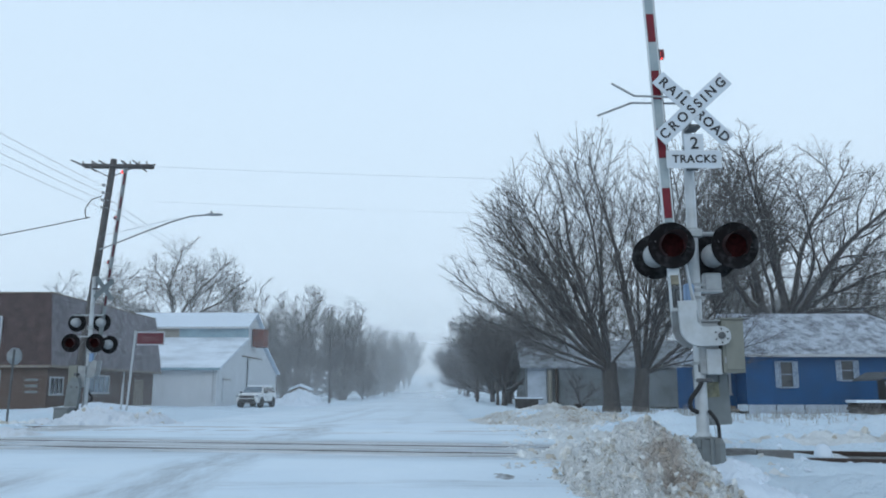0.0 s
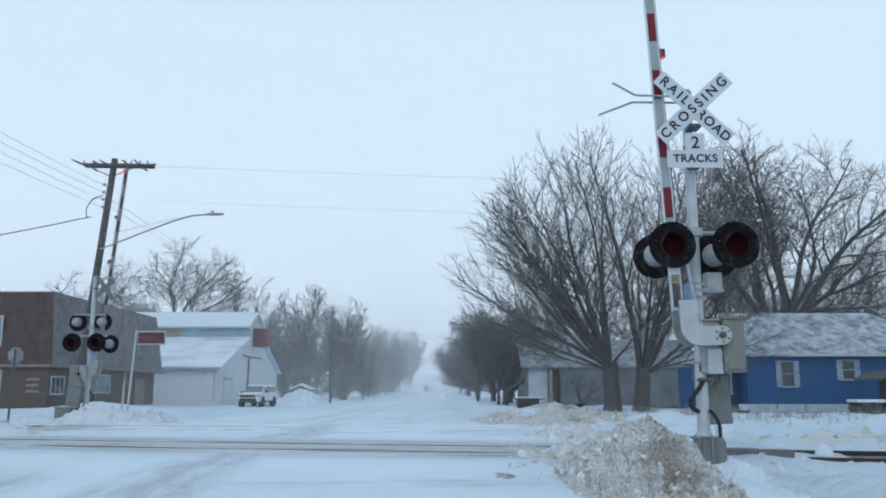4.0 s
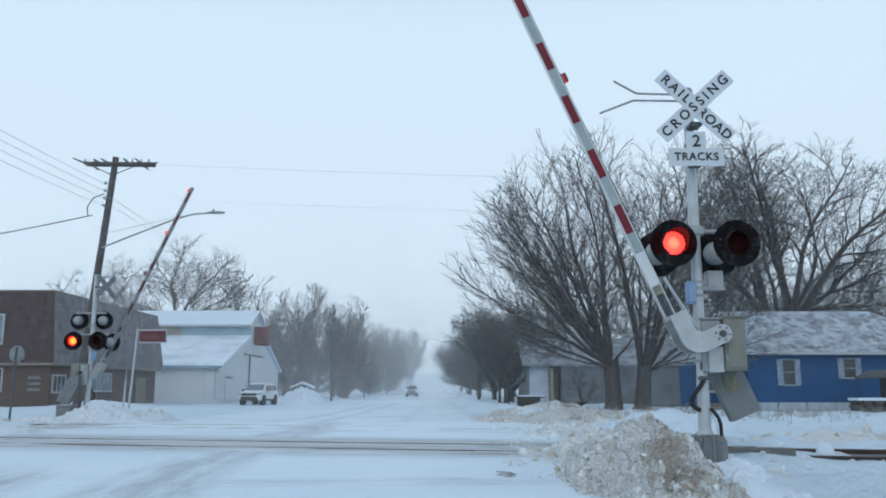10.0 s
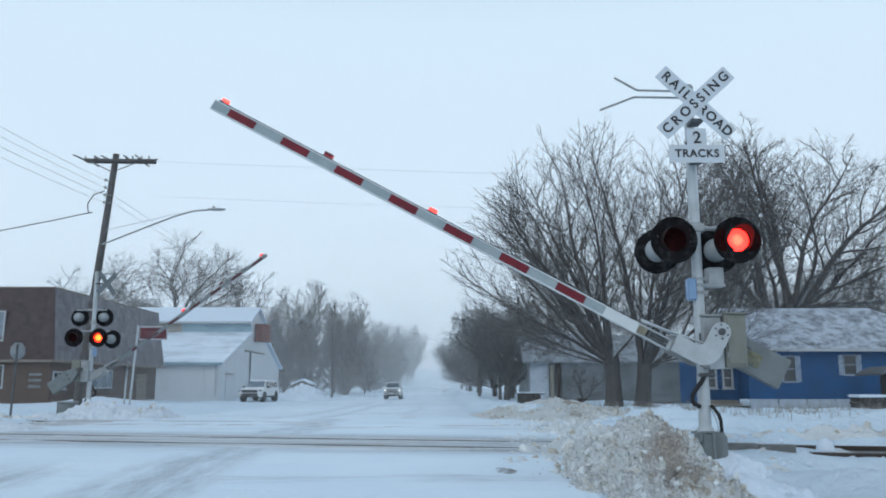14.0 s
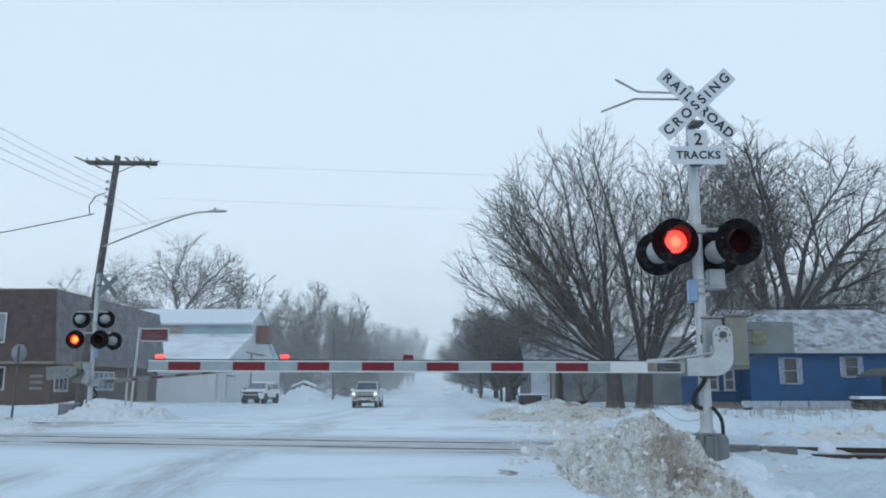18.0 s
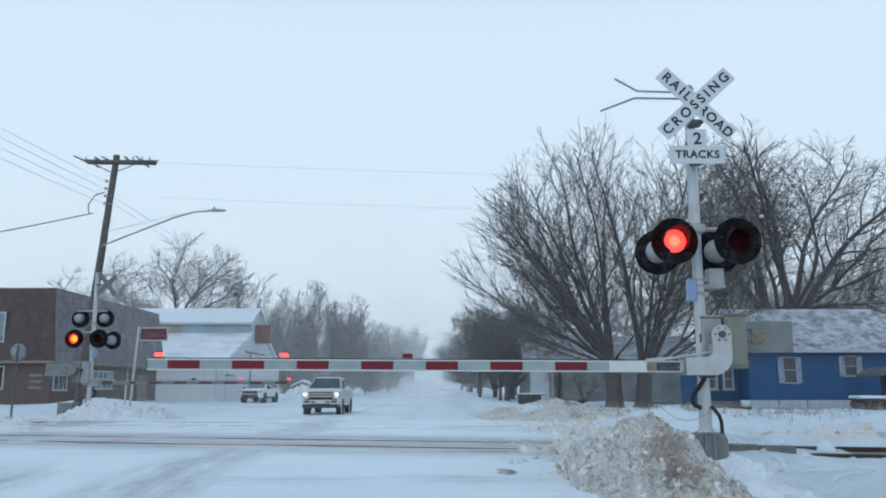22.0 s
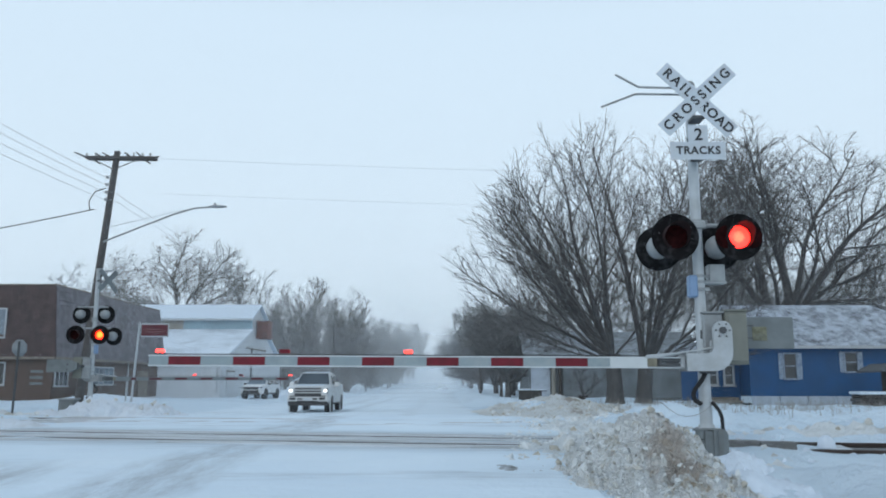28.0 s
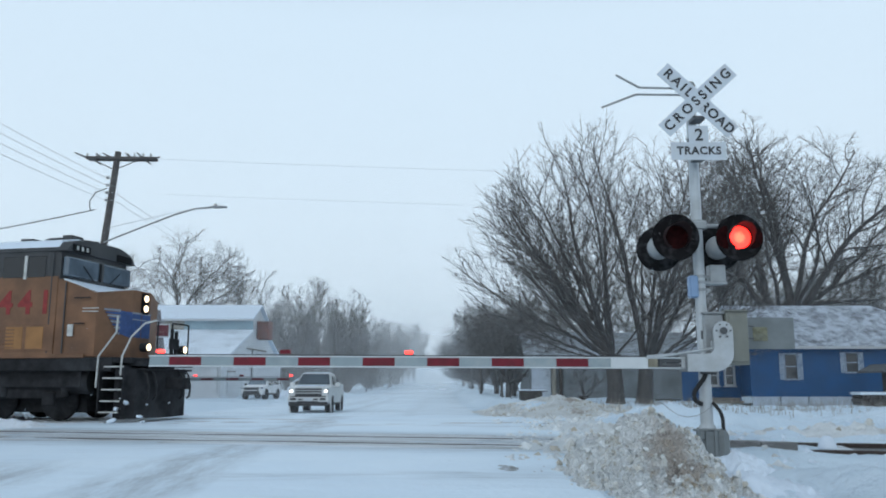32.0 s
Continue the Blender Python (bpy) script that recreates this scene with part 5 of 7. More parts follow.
part("downpipe", Build().box((-0.3, -0.1, 1.6), (0.12, 0.1, 3.1), None, 0.02), TRIM, barn)

# the blue house
house = thing("blue_house", pose(14.3, 45, -0.2), "blue clapboard house with snow-dusted roof", "house")
b = Build()
wall(b, 2.6, 15, 0.45, 3.2, 0, 0.2)
wall(b, 2.6, 2.8, 0.45, 3.2, 0.2, 7)
wall(b, 14.8, 15, 0.45, 3.2, 0.2, 7)
wall(b, 2.8, 14.8, 0.45, 3.2, 6.8, 7)
part("wall", b, BLUEWALL, house, "bright blue clapboard wall")
b = Build()
wall(b, 0.55, 2.58, 0.1, 2.6, 1.5, 1.7)
wall(b, 0.55, 0.75, 0.1, 2.6, 1.7, 6)
part("porch_wall", b, BLUEWALL, house)
hip = [(2.4, -0.5, 3.05), (15.3, -0.5, 3.05), (15.3, 7.5, 3.05), (2.4, 7.5, 3.05), (2.4, 3.5, 5.6), (11.4, 3.5, 5.6)]
part("roof", Build().put(hip + [(x, y, z + 0.17) for x, y, z in hip], [(6, 7, 11, 10), (7, 8, 11), (8, 9, 10, 11), (9, 6, 10), (0, 4, 5, 1), (1, 5, 2), (2, 5, 4, 3), (3, 4, 0), (0, 1, 7, 6), (1, 2, 8, 7), (2, 3, 9, 8), (3, 0, 6, 9)]), ASPHALTROOF, house, "grey shingle hip roof dusted with snow")
part("gable", Build().prism([(0.1, 3.15), (3.5, 5.5), (6.9, 3.15)], 0.15, Matrix.Translation((2.76, 0, 0)) @ m90), BLUEWALL, house)
part("eave", Build().box((9, -0.5, 3.1), (12.9, 0.06, 0.16), None, 0.01), TRIM, house, "white eave board")
part("porch_roof", Build().prism([(1.0, 2.5), (4.5, 3.4), (4.5, 3.55), (1.0, 2.65)], 3.3, Matrix.Translation((2.9, 0, 0)) @ m90), ASPHALTROOF, house)
for i in range(8):
    part("skirting_panel", Build().box((3.4 + i * 1.55, 0.04, 0.12), (1.5, 0.06, 0.66), None, 0.01), BLOCK, house, "pale grey skirting panel")
for x, z, h in ((4.85, 2.08, 1.32), (8.22, 2.30, 1.0)):
    win = window(house, pose(x, -0.02, z), 0.64, h, SHUTTERPAINT, GLASS, (1, 2), 0.07)
    for side in (-1, 1):
        shutter = part("shutter", Build().box((side * 0.52, -0.01, 0), (0.24, 0.05, h + 0.12), None, 0.008), SHUTTERPAINT, win, "weathered pale shutter")
window(house, pose(1.95, 1.48, 1.6), 0.4, 1.0, TRIM, GLASS, (1, 2), 0.12)
window(house, pose(1.05, 1.48, 1.6), 0.35, 1.0, TRIM, GLASS, (1, 2), 0.12)
part("step", Build().box((1.3, 0.9, 0.3), (1.6, 1.0, 0.14), None, 0.02).box((1.3, 0.2, 0.15), (1.6, 0.6, 0.14), None, 0.02), WOOD, house)

# the pale shed behind the big tree
shed = thing("grey_house", pose(6.3, 60, -0.2), "pale grey boarded house half hidden behind trees", "house")
b = Build()
wall(b, 0, 12.5, 0, 2.9, 0, 0.2)
wall(b, 0, 0.2, 0, 2.9, 0.2, 7)
wall(b, 12.3, 12.5, 0, 2.9, 0.2, 7)
wall(b, 0.2, 12.3, 0, 2.9, 6.8, 7)
part("wall", b, GREYWALL, shed, "pale grey boarded wall")
part("roof", Build().prism([(-0.5, 2.8), (3.5, 4.9), (7.5, 2.8), (7.5, 2.95), (3.5, 5.08), (-0.5, 2.95)], 13.3, Matrix.Translation((12.9, 0, 0)) @ m90), SHEDROOF, shed, "low grey roof dusted with snow")
part("gable", Build().prism([(0.1, 2.85), (3.5, 4.75), (6.9, 2.85)], 0.15, Matrix.Translation((0.16, 0, 0)) @ m90), GREYWALL, shed)
part("end_panel", Build().box((0.85, -0.06, 1.6), (1.4, 0.08, 3.1), None, 0.02), BLOCK, shed, "pale painted end panel")
part("post", Build().box((1.75, -0.25, 1.3), (0.28, 0.3, 2.7), None, 0.02), TANWALL, shed, "tan timber post")
part("post", Build().box((2.25, -0.3, 1.4), (0.20, 0.25, 2.9), None, 0.02), TIE, shed, "dark timber post")
for i in range(13):
    rr = random.Random(i)
    for x0, x1 in ((2.45, 5.6 + rr.uniform(-0.5, 0.5)), (5.65 + rr.uniform(0.5, 0.8), 9.0), (9.02, 12.45)):
        part("board", Build().box(((x0 + x1) / 2, -0.03 - rr.uniform(0, 0.02), 0.14 + i * 0.215), (x1 - x0, 0.04, 0.205), pose(0, 0, 0, 4, rr.uniform(-0.15, 0.15), 0), 0.006), GREYWALL, shed)


# ---- utility pole with street lamp ----
pole = thing("utility_pole", pose(-13.4, 31, 0.0), "leaning wooden utility pole with crossarm and street lamp", "utility pole")
part("post", Build().cyl((-0.40, 0, -0.3), (0.48, 0, 10.04), 0.17, 0.12, 14), POLEWOOD, pole, "weathered wooden post")
for y in (-0.12, 0.12):
    part("crossarm", Build().box((0.56, y, 9.76), (2.75, 0.10, 0.12), pose(0, 0, 0, 0, 0.6, 0), 0.012), POLEWOOD, pole)
for x in (-0.72, -0.35, 0.9, 1.15, 1.5, 1.8):
    part("insulator", Build().cyl((x, 0, 9.78), (x - 0.02, 0, 9.98), 0.05, 0.03, 8), GREY, pole)
for x0, z0, x1, z1 in ((-0.74, 9.66, -1.16, 9.84), (0.20, 9.68, -0.06, 9.82), (1.05, 9.66, 0.82, 9.82), (1.50, 9.66, 1.28, 9.84), (1.92, 9.62, 2.20, 9.66), (-0.42, 9.58, -0.12, 9.36), (1.58, 9.56, 1.88, 9.36), (-0.10, 9.66, -0.34, 9.80)):
    part("dead_end", Build().cyl((x0, -0.12, z0 + 0.13), (x1, -0.15, z1 + 0.13), 0.042, 0.028, 6), DARKGREY, pole)
part("brace", Build().cyl((-0.5, -0.1, 9.72), (0.38, -0.1, 9.3), 0.02).cyl((1.4, -0.1, 9.70), (0.46, -0.1, 9.3), 0.02), DARKGREY, pole)
for i, z in enumerate((8.9, 8.6, 8.3, 8.0)):
    part("spool", Build().cyl((0.2, -0.15, z), (0.2, -0.15, z + 0.1), 0.06, None, 8).box((0.3, -0.1, z + 0.05), (0.25, 0.04, 0.03)), GREY, pole)
part("lamp_arm", Build().tube([(0.2, -0.1, 6.38), (1.6, -0.1, 6.96), (2.9, -0.1, 7.48), (3.7, -0.1, 7.72), (4.3, -0.1, 7.76)], 0.035, 8), GREY, pole, "long curved lamp arm")
part("arm_stay", Build().tube([(0.3, -0.1, 6.95), (1.6, -0.1, 7.25), (2.9, -0.1, 7.58), (3.6, -0.1, 7.68)], 0.01, 5), WIRE, pole)
head = part("lamp_head", Build().lathe([(0.001, -0.35), (0.07, -0.32), (0.11, -0.1), (0.12, 0.15), (0.06, 0.36), (0.001, 0.38)], pose(4.6, -0.1, 7.78, 0, 0, 90) @ Matrix.Diagonal((1, 1, 0.5, 1)), 16), GREY, pole, "grey street lamp head")
part("photocell", Build().cyl((4.48, -0.1, 7.8), (4.48, -0.1, 7.92), 0.05, None, 10), GREY, head)
part("cable_loop", Build().tube([(0.2, -0.2, 8.5), (-0.2, -0.2, 8.35), (-0.42, -0.2, 8.0), (-0.4, -0.2, 7.75), (-0.35, -0.2, 7.6)], 0.02, 6), CABLE, pole)


def cable(a, b, sag, r, mat_, label, n=14):
    a, b = Vector(a), Vector(b)
    pts = [a.lerp(b, i / n) - Vector((0, 0, sag * 4 * (i / n) * (1 - i / n))) for i in range(n + 1)]
    return solid("overhead_wire", Build().tube(pts, r, 5), mat_, label, "wire", "overhead wires")


for i, (x, z) in enumerate(((-0.1, 8.93), (-0.1, 8.65), (-0.1, 8.35), (-0.1, 8.05))):
    cable((-13.25, 30.8, z), (-13.9 - 0.1 * i, 2.0, z + 0.3), 0.35, 0.0075, WIRE, "thin overhead wire running to the pole")
cable((-13.6, 30.8, 7.65), (-36, 32, 5.0), 0.5, 0.022, CABLE, "black service cable hanging from pole")
cable((-11.4, 31, 9.75), (40, 33, 9.6), 0.4, 0.005, WIRE, "thin overhead wire across street")
cable((-11.4, 31.3, 8.4), (40, 33.4, 8.2), 0.4, 0.004, WIRE, "thin overhead wire across street")
for z in (8.4, 8.1):
    cable((-13.0, 31.2, z), (-12.6, 130, z - 0.2), 0.9, 0.009, WIRE, "thin overhead wire along street")

# far poles along the street
for x, y, hgt in ((-13.4, 100, 9.0), (-12.7, 135, 7.5), (-11.8, 175, 8.0), (-11.0, 220, 8.0), (3.2, 70, 3.2), (4.4, 62, 2.6)):
    p = thing("street_post", pose(x, y, float(road_z(y)) - 0.1), "dark wooden post beside snowy street", "post", "street posts")
    part("post", Build().cyl((0, 0, -0.3), (0, 0, hgt), 0.14, 0.1, 8), POLEWOOD, p)
    if hgt > 6:
        part("crossarm", Build().box((0, 0, hgt - 0.5), (2.0, 0.1, 0.12), None, 0.01), POLEWOOD, p)

# the red sign on its post and the round sign's back
sign = thing("business_sign", pose(-17.0, 45, -0.1), "white post with a faded red sign board", "sign")
part("post", Build().cyl((-0.1, 0, -0.2), (0.12, 0.05, 4.4), 0.06, 0.06, 10).cyl((-0.45, 0.1, -0.2), (-0.4, 0.1, 1.5), 0.05, 0.05, 8), TRIM, sign, "white steel post")
board = part("board", Build().box((1.0, 0, 3.95), (1.52, 0.12, 0.76), None, 0.02), TRIM, sign, "white sign frame")
part("panel", Build().box((1.0, -0.065, 3.95), (1.46, 0.02, 0.62), None, 0.01), REDSIGN, board, "faded red panel")
for x0, x1, z in ((0.5, 1.2, 4.0), (0.6, 1.5, 3.86)):
    part("lettering_bar", Build().box(((x0 + x1) / 2, -0.078, z), (x1 - x0, 0.006, 0.035)), plain("worn_lettering", (0.22, 0.10, 0.11), 0.7), board)
stop = thing("traffic_sign", pose(-15.7, 30, -0.2), "back of a round traffic sign on dark post", "traffic sign")
part("post", Build().box((0, 0, 1.25), (0.07, 0.05, 2.9), pose(0, 0, 0, 0, 1.0, 0), 0.006), DARKGREY, stop)
part("plate", Build().lathe([(0.001, 0.0), (0.33, 0.0), (0.33, 0.012), (0.001, 0.012)], pose(0.05, 0.05, 2.45, 0, 0, 64) @ Matrix.Rotation(radians(22.5), 4, "Y"), 8), GREY, stop, "dull grey back of sign plate")


# ---- ploughed snow ----
def mound(name, m, sx, sy, h, seed, mat_, label, peak=(0, 0), rough=0.16, n=70, power=1.0):
    """A lumpy heap that runs out to the ground on all sides."""
    verts, faces = [], []
    for j in range(n + 1):
        for i in range(n + 1):
            u, v = -1 + 2 * i / n, -1 + 2 * j / n
            x, y = u * sx, v * sy
            du, dv = u - peak[0] * (1 - abs(u)), v - peak[1] * (1 - abs(v))
            r = math.sqrt(du * du + dv * dv)
            k = max(0.0, 1 - r) ** power
            edge = min(1.0, 6 * max(0.0, 1 - max(abs(u), abs(v))))
            w = noise.fractal(Vector((x * 0.9, y * 0.9, seed)), 1.0, 2.1, 3) * 0.5 + noise.turbulence(Vector((x * 2.4, y * 2.4, seed + 5)), 4, False) * 0.55 - 0.2
            lump = abs(noise.noise(Vector((x * 5, y * 5, seed + 9)))) * 0.4 + abs(noise.noise(Vector((x * 11, y * 11, seed + 3)))) * 0.28
            q = Vector((x * 3.6 + w, y * 3.6, seed))
            block = 0.0
            for f, much in ((1.0, 0.45), (2.1, 0.45), (4.2, 0.32)):
                far, at = noise.voronoi(q * f)
                block += min(1.0, (far[1] - far[0]) * 3.5) * (0.25 + 0.75 * abs(noise.noise(at[0] * 3.7))) * much
            z = h * k + rough * h * (w + lump * 0.7 + block * 0.55 - 0.2) * min(1, k * 5)
            z += (0 if edge >= 1 else -0.15 * (1 - edge)) - 0.05 * (k <= 0)
            verts.append((x, y, z))
    w_ = n + 1
    faces = [(j * w_ + i, j * w_ + i + 1, (j + 1) * w_ + i + 1, (j + 1) * w_ + i) for j in range(n) for i in range(n)]
    me = bpy.data.meshes.new(name)
    me.from_pydata(verts, [], faces)
    me.polygons.foreach_set("use_smooth", [True] * len(faces))
    me.materials.append(mat_)
    ob = new(name, me)
    ob.matrix_basis = m
    return tagged(ob, label, "snow pile", "snow piles")


heap = mound("snow_bank", pose(2.30, 9.95, -0.2), 1.22, 2.3, 1.02, 2.0, DIRTY, "dirty ploughed snow heap at foot of signal", (0.16, -0.12), 0.40, 210, 1.16)


def chunk(seed, size):
    rng = random.Random(seed)
    bm = bmesh.new()
    bmesh.ops.create_icosphere(bm, subdivisions=1, radius=size)
    for v in bm.verts:
        v.co *= rng.uniform(0.5, 1.3)
        v.co.z *= 0.75
    me = bpy.data.meshes.new("snow_chunk")
    bm.to_mesh(me)
    bm.free()
    me.materials.append(CLOD)
    return me


CHUNKS = [chunk(k, 0.07) for k in range(6)]


def scatter_chunks(pile, count, seed, low=0.35, high=1.3):
    """Clods of ploughed snow lying on a heap and round its foot."""
    rng = random.Random(seed)
    vs = pile.data.vertices
    for _ in range(count):
        v = vs[rng.randrange(len(vs))].co
        if v.z < 0.0:
            continue
        o = new("snow_chunk", CHUNKS[rng.randrange(6)])
        o.parent = pile
        s = rng.uniform(low, high) ** 1.5
        o.matrix_basis = pose(v.x, v.y, v.z + 0.01, rng.uniform(0, 360), rng.uniform(0, 360), rng.uniform(0, 360)) @ Matrix.Diagonal((s, s, s, 1))


scatter_chunks(heap, 820, 4, 0.25, 0.85)
mound("snow_bank", pose(3.4, 9.3, -0.34), 1.0, 1.6, 0.36, 44.0, SNOW, "clean drift against flank of snow heap", (0, 0), 0.5, 80)
mound("snow_bank", pose(3.7, 10.5, -0.26), 0.95, 0.9, 0.46, 41.0, SNOW, "drifted snow round foot of signal", (0, 0), 0.5, 80)
debris = mound("snow_bank", pose(2.2, 12.6, -0.07), 1.5, 2.6, 0.24, 31.0, GRITTY, "low rough snow ridge at road edge", (0.1, 0), 0.9, 70)
scatter_chunks(debris, 300, 12, 0.5, 1.35)
debris = mound("snow_bank", pose(3.0, 18.0, -0.07), 1.6, 3.2, 0.26, 33.0, GRITTY, "low rough snow ridge between tracks", (0.1, 0), 0.9, 60)
scatter_chunks(debris, 120, 13, 0.6, 1.5)
mound("snow_bank", pose(-10.8, 19.1, -0.08, 0, 0, -12), 2.8, 0.95, 0.34, 35.0, BANK, "rough snow thrown up beside track", (0, 0), 0.6, 60)
bank = mound("snow_bank", pose(5.0, 34, -0.25), 3.6, 8.0, 0.72, 6.0, DIRTY, "ploughed snow bank beside street", (-0.1, 0), 0.4, 100)
scatter_chunks(bank, 150, 7, 0.5, 1.3)
ridge = mound("snow_bank", pose(3.9, 25.5, -0.1), 2.6, 3.4, 0.42, 7.0, DIRTY, "ploughed dirty snow by tracks", (0, 0), 0.5, 80)
scatter_chunks(ridge, 120, 6, 0.5, 1.2)
bank = mound("snow_bank", pose(-11.0, 27.0, -0.1), 2.7, 2.2, 0.62, 9.0, BANK, "ploughed snow bank at far signal", (0.1, 0), 0.6, 110)
scatter_chunks(bank, 70, 14, 0.5, 1.3)
bank = mound("snow_bank", pose(-17.5, 26.0, -0.1), 5.5, 1.8, 0.45, 11.0, GRITTY, "rough snow bank beside tracks", (0, 0), 0.8, 100)
scatter_chunks(bank, 80, 15, 0.8, 2.0)
mound("snow_bank", pose(-14.6, 86, -0.6), 3.4, 4.0, 1.9, 13.0, SNOW, "clean snow heap beside parked car", (0, 0), 0.3, 50)
mound("snow_bank", pose(-20.5, 49, -0.4), 5.0, 9.0, 0.75, 15.0, SNOW, "low snow bank before brown building", (0, 0), 0.15, 50)


berm = mound("snow_bank", pose(8.6, 16.6, -0.16, 0, 0, -12), 5.2, 1.5, 0.34, 61.0, GRITTY, "rough crusted snow ridge between the tracks", (0, 0), 0.95, 120)
scatter_chunks(berm, 110, 21, 0.5, 1.3)
berm = mound("snow_bank", pose(16.0, 17.5, -0.2, 0, 0, -8), 5.0, 2.2, 0.36, 63.0, GRITTY, "rough crusted snow ridge beside the tracks", (0, 0), 0.95, 90)
scatter_chunks(berm, 80, 22, 0.6, 1.6)
mound("slush_clod", pose(0.80, 10.1, -0.045), 0.30, 0.40, 0.06, 51.0, SLUSH, "grey clod of slush lying on street", (0, 0), 0.9, 40)


# ---- things about the houses ----
carport = thing("lean_to", pose(21.9, 41.0, -0.27), "dark lean-to with pale corner post beside blue house", "shelter")
part("roof", Build().prism([(-0.5, 1.75), (0.3, 2.1), (4.5, 2.1), (4.5, 2.2), (0.25, 2.2), (-0.5, 1.85)], 2.6, pose(0, -1.3, 0)), DARKGREY, carport, "dark roof with snow dust")
part("side", Build().box((0.7, 0, 0.9), (0.08, 2.2, 1.9), None, 0.01).box((2.6, 1.1, 0.9), (3.8, 0.08, 1.9), None, 0.01), TIE, carport, "dark board wall")
part("post", Build().cyl((-0.15, -1.2, 1.7), (0.3, -1.2, -0.1), 0.05, None, 8), TRIM, carport, "pale slanting post")
logs = thing("wood_stack", pose(20.9, 40.2, -0.32), "stack of brown firewood topped with snow", "firewood")
for j in range(4):
    for i in range(7 - j // 2):
        part("log", Build().cyl((-0.65 + i * 0.2 + 0.08 * (j % 2), -0.5, 0.12 + j * 0.17), (-0.65 + i * 0.2 + 0.08 * (j % 2), 0.5, 0.12 + j * 0.17), 0.09, 0.085, 8), POLEWOOD if (i + j) % 3 else TIE, logs)
part("snow_cap", Build().box((0, 0, 0.80), (1.5, 1.1, 0.14), None, 0.06), SNOW, logs, "snow lying on stack")

crate = thing("wooden_box", pose(5.15, 48.5, 0.0), "low dark wooden box with snow on its lid by street", "box")
for x in (-0.62, 0.62):
    part("end_board", Build().box((x, 0, 0.18), (0.05, 0.86, 0.56), None, 0.01), DARKWOOD, crate)
for i in range(4):
    for y in (-0.42, 0.42):
        part("board", Build().box((0, y, -0.02 + i * 0.14), (1.22, 0.04, 0.13), None, 0.008), DARKWOOD, crate)
part("lid", Build().box((0.12, 0, 0.50), (1.62, 1.0, 0.06), None, 0.012), DARKWOOD, crate, "overhanging board lid")
part("snow_cap", Build().box((0.12, 0, 0.57), (1.58, 0.96, 0.09), None, 0.04), SNOW, crate, "snow lying on lid")

stump = thing("tree_stump", pose(7.0, 42.0, -0.1), "dark snow-capped tree stump", "stump")
part("wood", Build().cyl((0, 0, -0.1), (0.1, 0, 0.42), 0.2, 0.16, 10).cyl((0, 0, 0.1), (0.45, 0.1, 0.45), 0.07, 0.04, 8), TIE, stump)
tree(51, 8.9, 52.0, -0.1, "thin bare sapling before grey house", name="bush", **SINUOUS, dome=(0, 1.4, 1.4, 1.5), lengths=(0, 1.0, 0.5, 0.3), gaps=(0.25, 0.2, 0.15), bases=((0, 0, 0.3, 0.05, ring_of_stems(51, 5, 40, 85, 2.2, 0.035)),))
stub = thing("marker_stub", pose(5.74, 12.4, -0.03), "short white stub capped with snow beside the rail", "marker")
part("stub", Build().cyl((0, 0, -0.1), (0, 0, 0.10), 0.11, 0.105, 14), SIGNWHITE, stub)
part("snow_cap", Build().lathe([(0.001, 0.25), (0.05, 0.24), (0.09, 0.20), (0.12, 0.14), (0.135, 0.07), (0.13, 0.05), (0.001, 0.05)], Matrix.Rotation(radians(90), 4, "X"), 16), SNOW, stub, "rounded cap of snow")


def stalks(name, count, x0, x1, y0, y1, label, seed):
    rng = random.Random(seed)
    pieces = []
    for _ in range(count):
        x, y = rng.uniform(x0, x1), rng.uniform(y0, y1)
        if noise.noise(Vector((x * 0.5, y * 0.5, seed))) < 0.0:
            continue
        z = land(x, y)
        for k in range(3):
            d = Vector((rng.gauss(0, 0.06), rng.gauss(0, 0.06), rng.uniform(0.12, 0.40)))
            a = Vector((x + rng.gauss(0, 0.05), y + rng.gauss(0, 0.05), z - 0.03))
            pieces.append((a, a + d, 0.008, 0.004))
    me = branch_mesh(name, pieces, 3)
    me.materials.append(STRAW)
    return tagged(new(name, me), label, "dry grass", kind="stuff")


STRAW = plain("dry_straw", (0.30, 0.28, 0.25), 0.9, 0, 0.3, 8)
stalks("dry_grass", 2000, 8.0, 30.0, 22.0, 43.0, "dry grass stalks standing out of snow", 3)
stalks("dry_grass", 350, 4.5, 12.0, 26.0, 40.0, "dry grass stalks standing out of snow", 8)

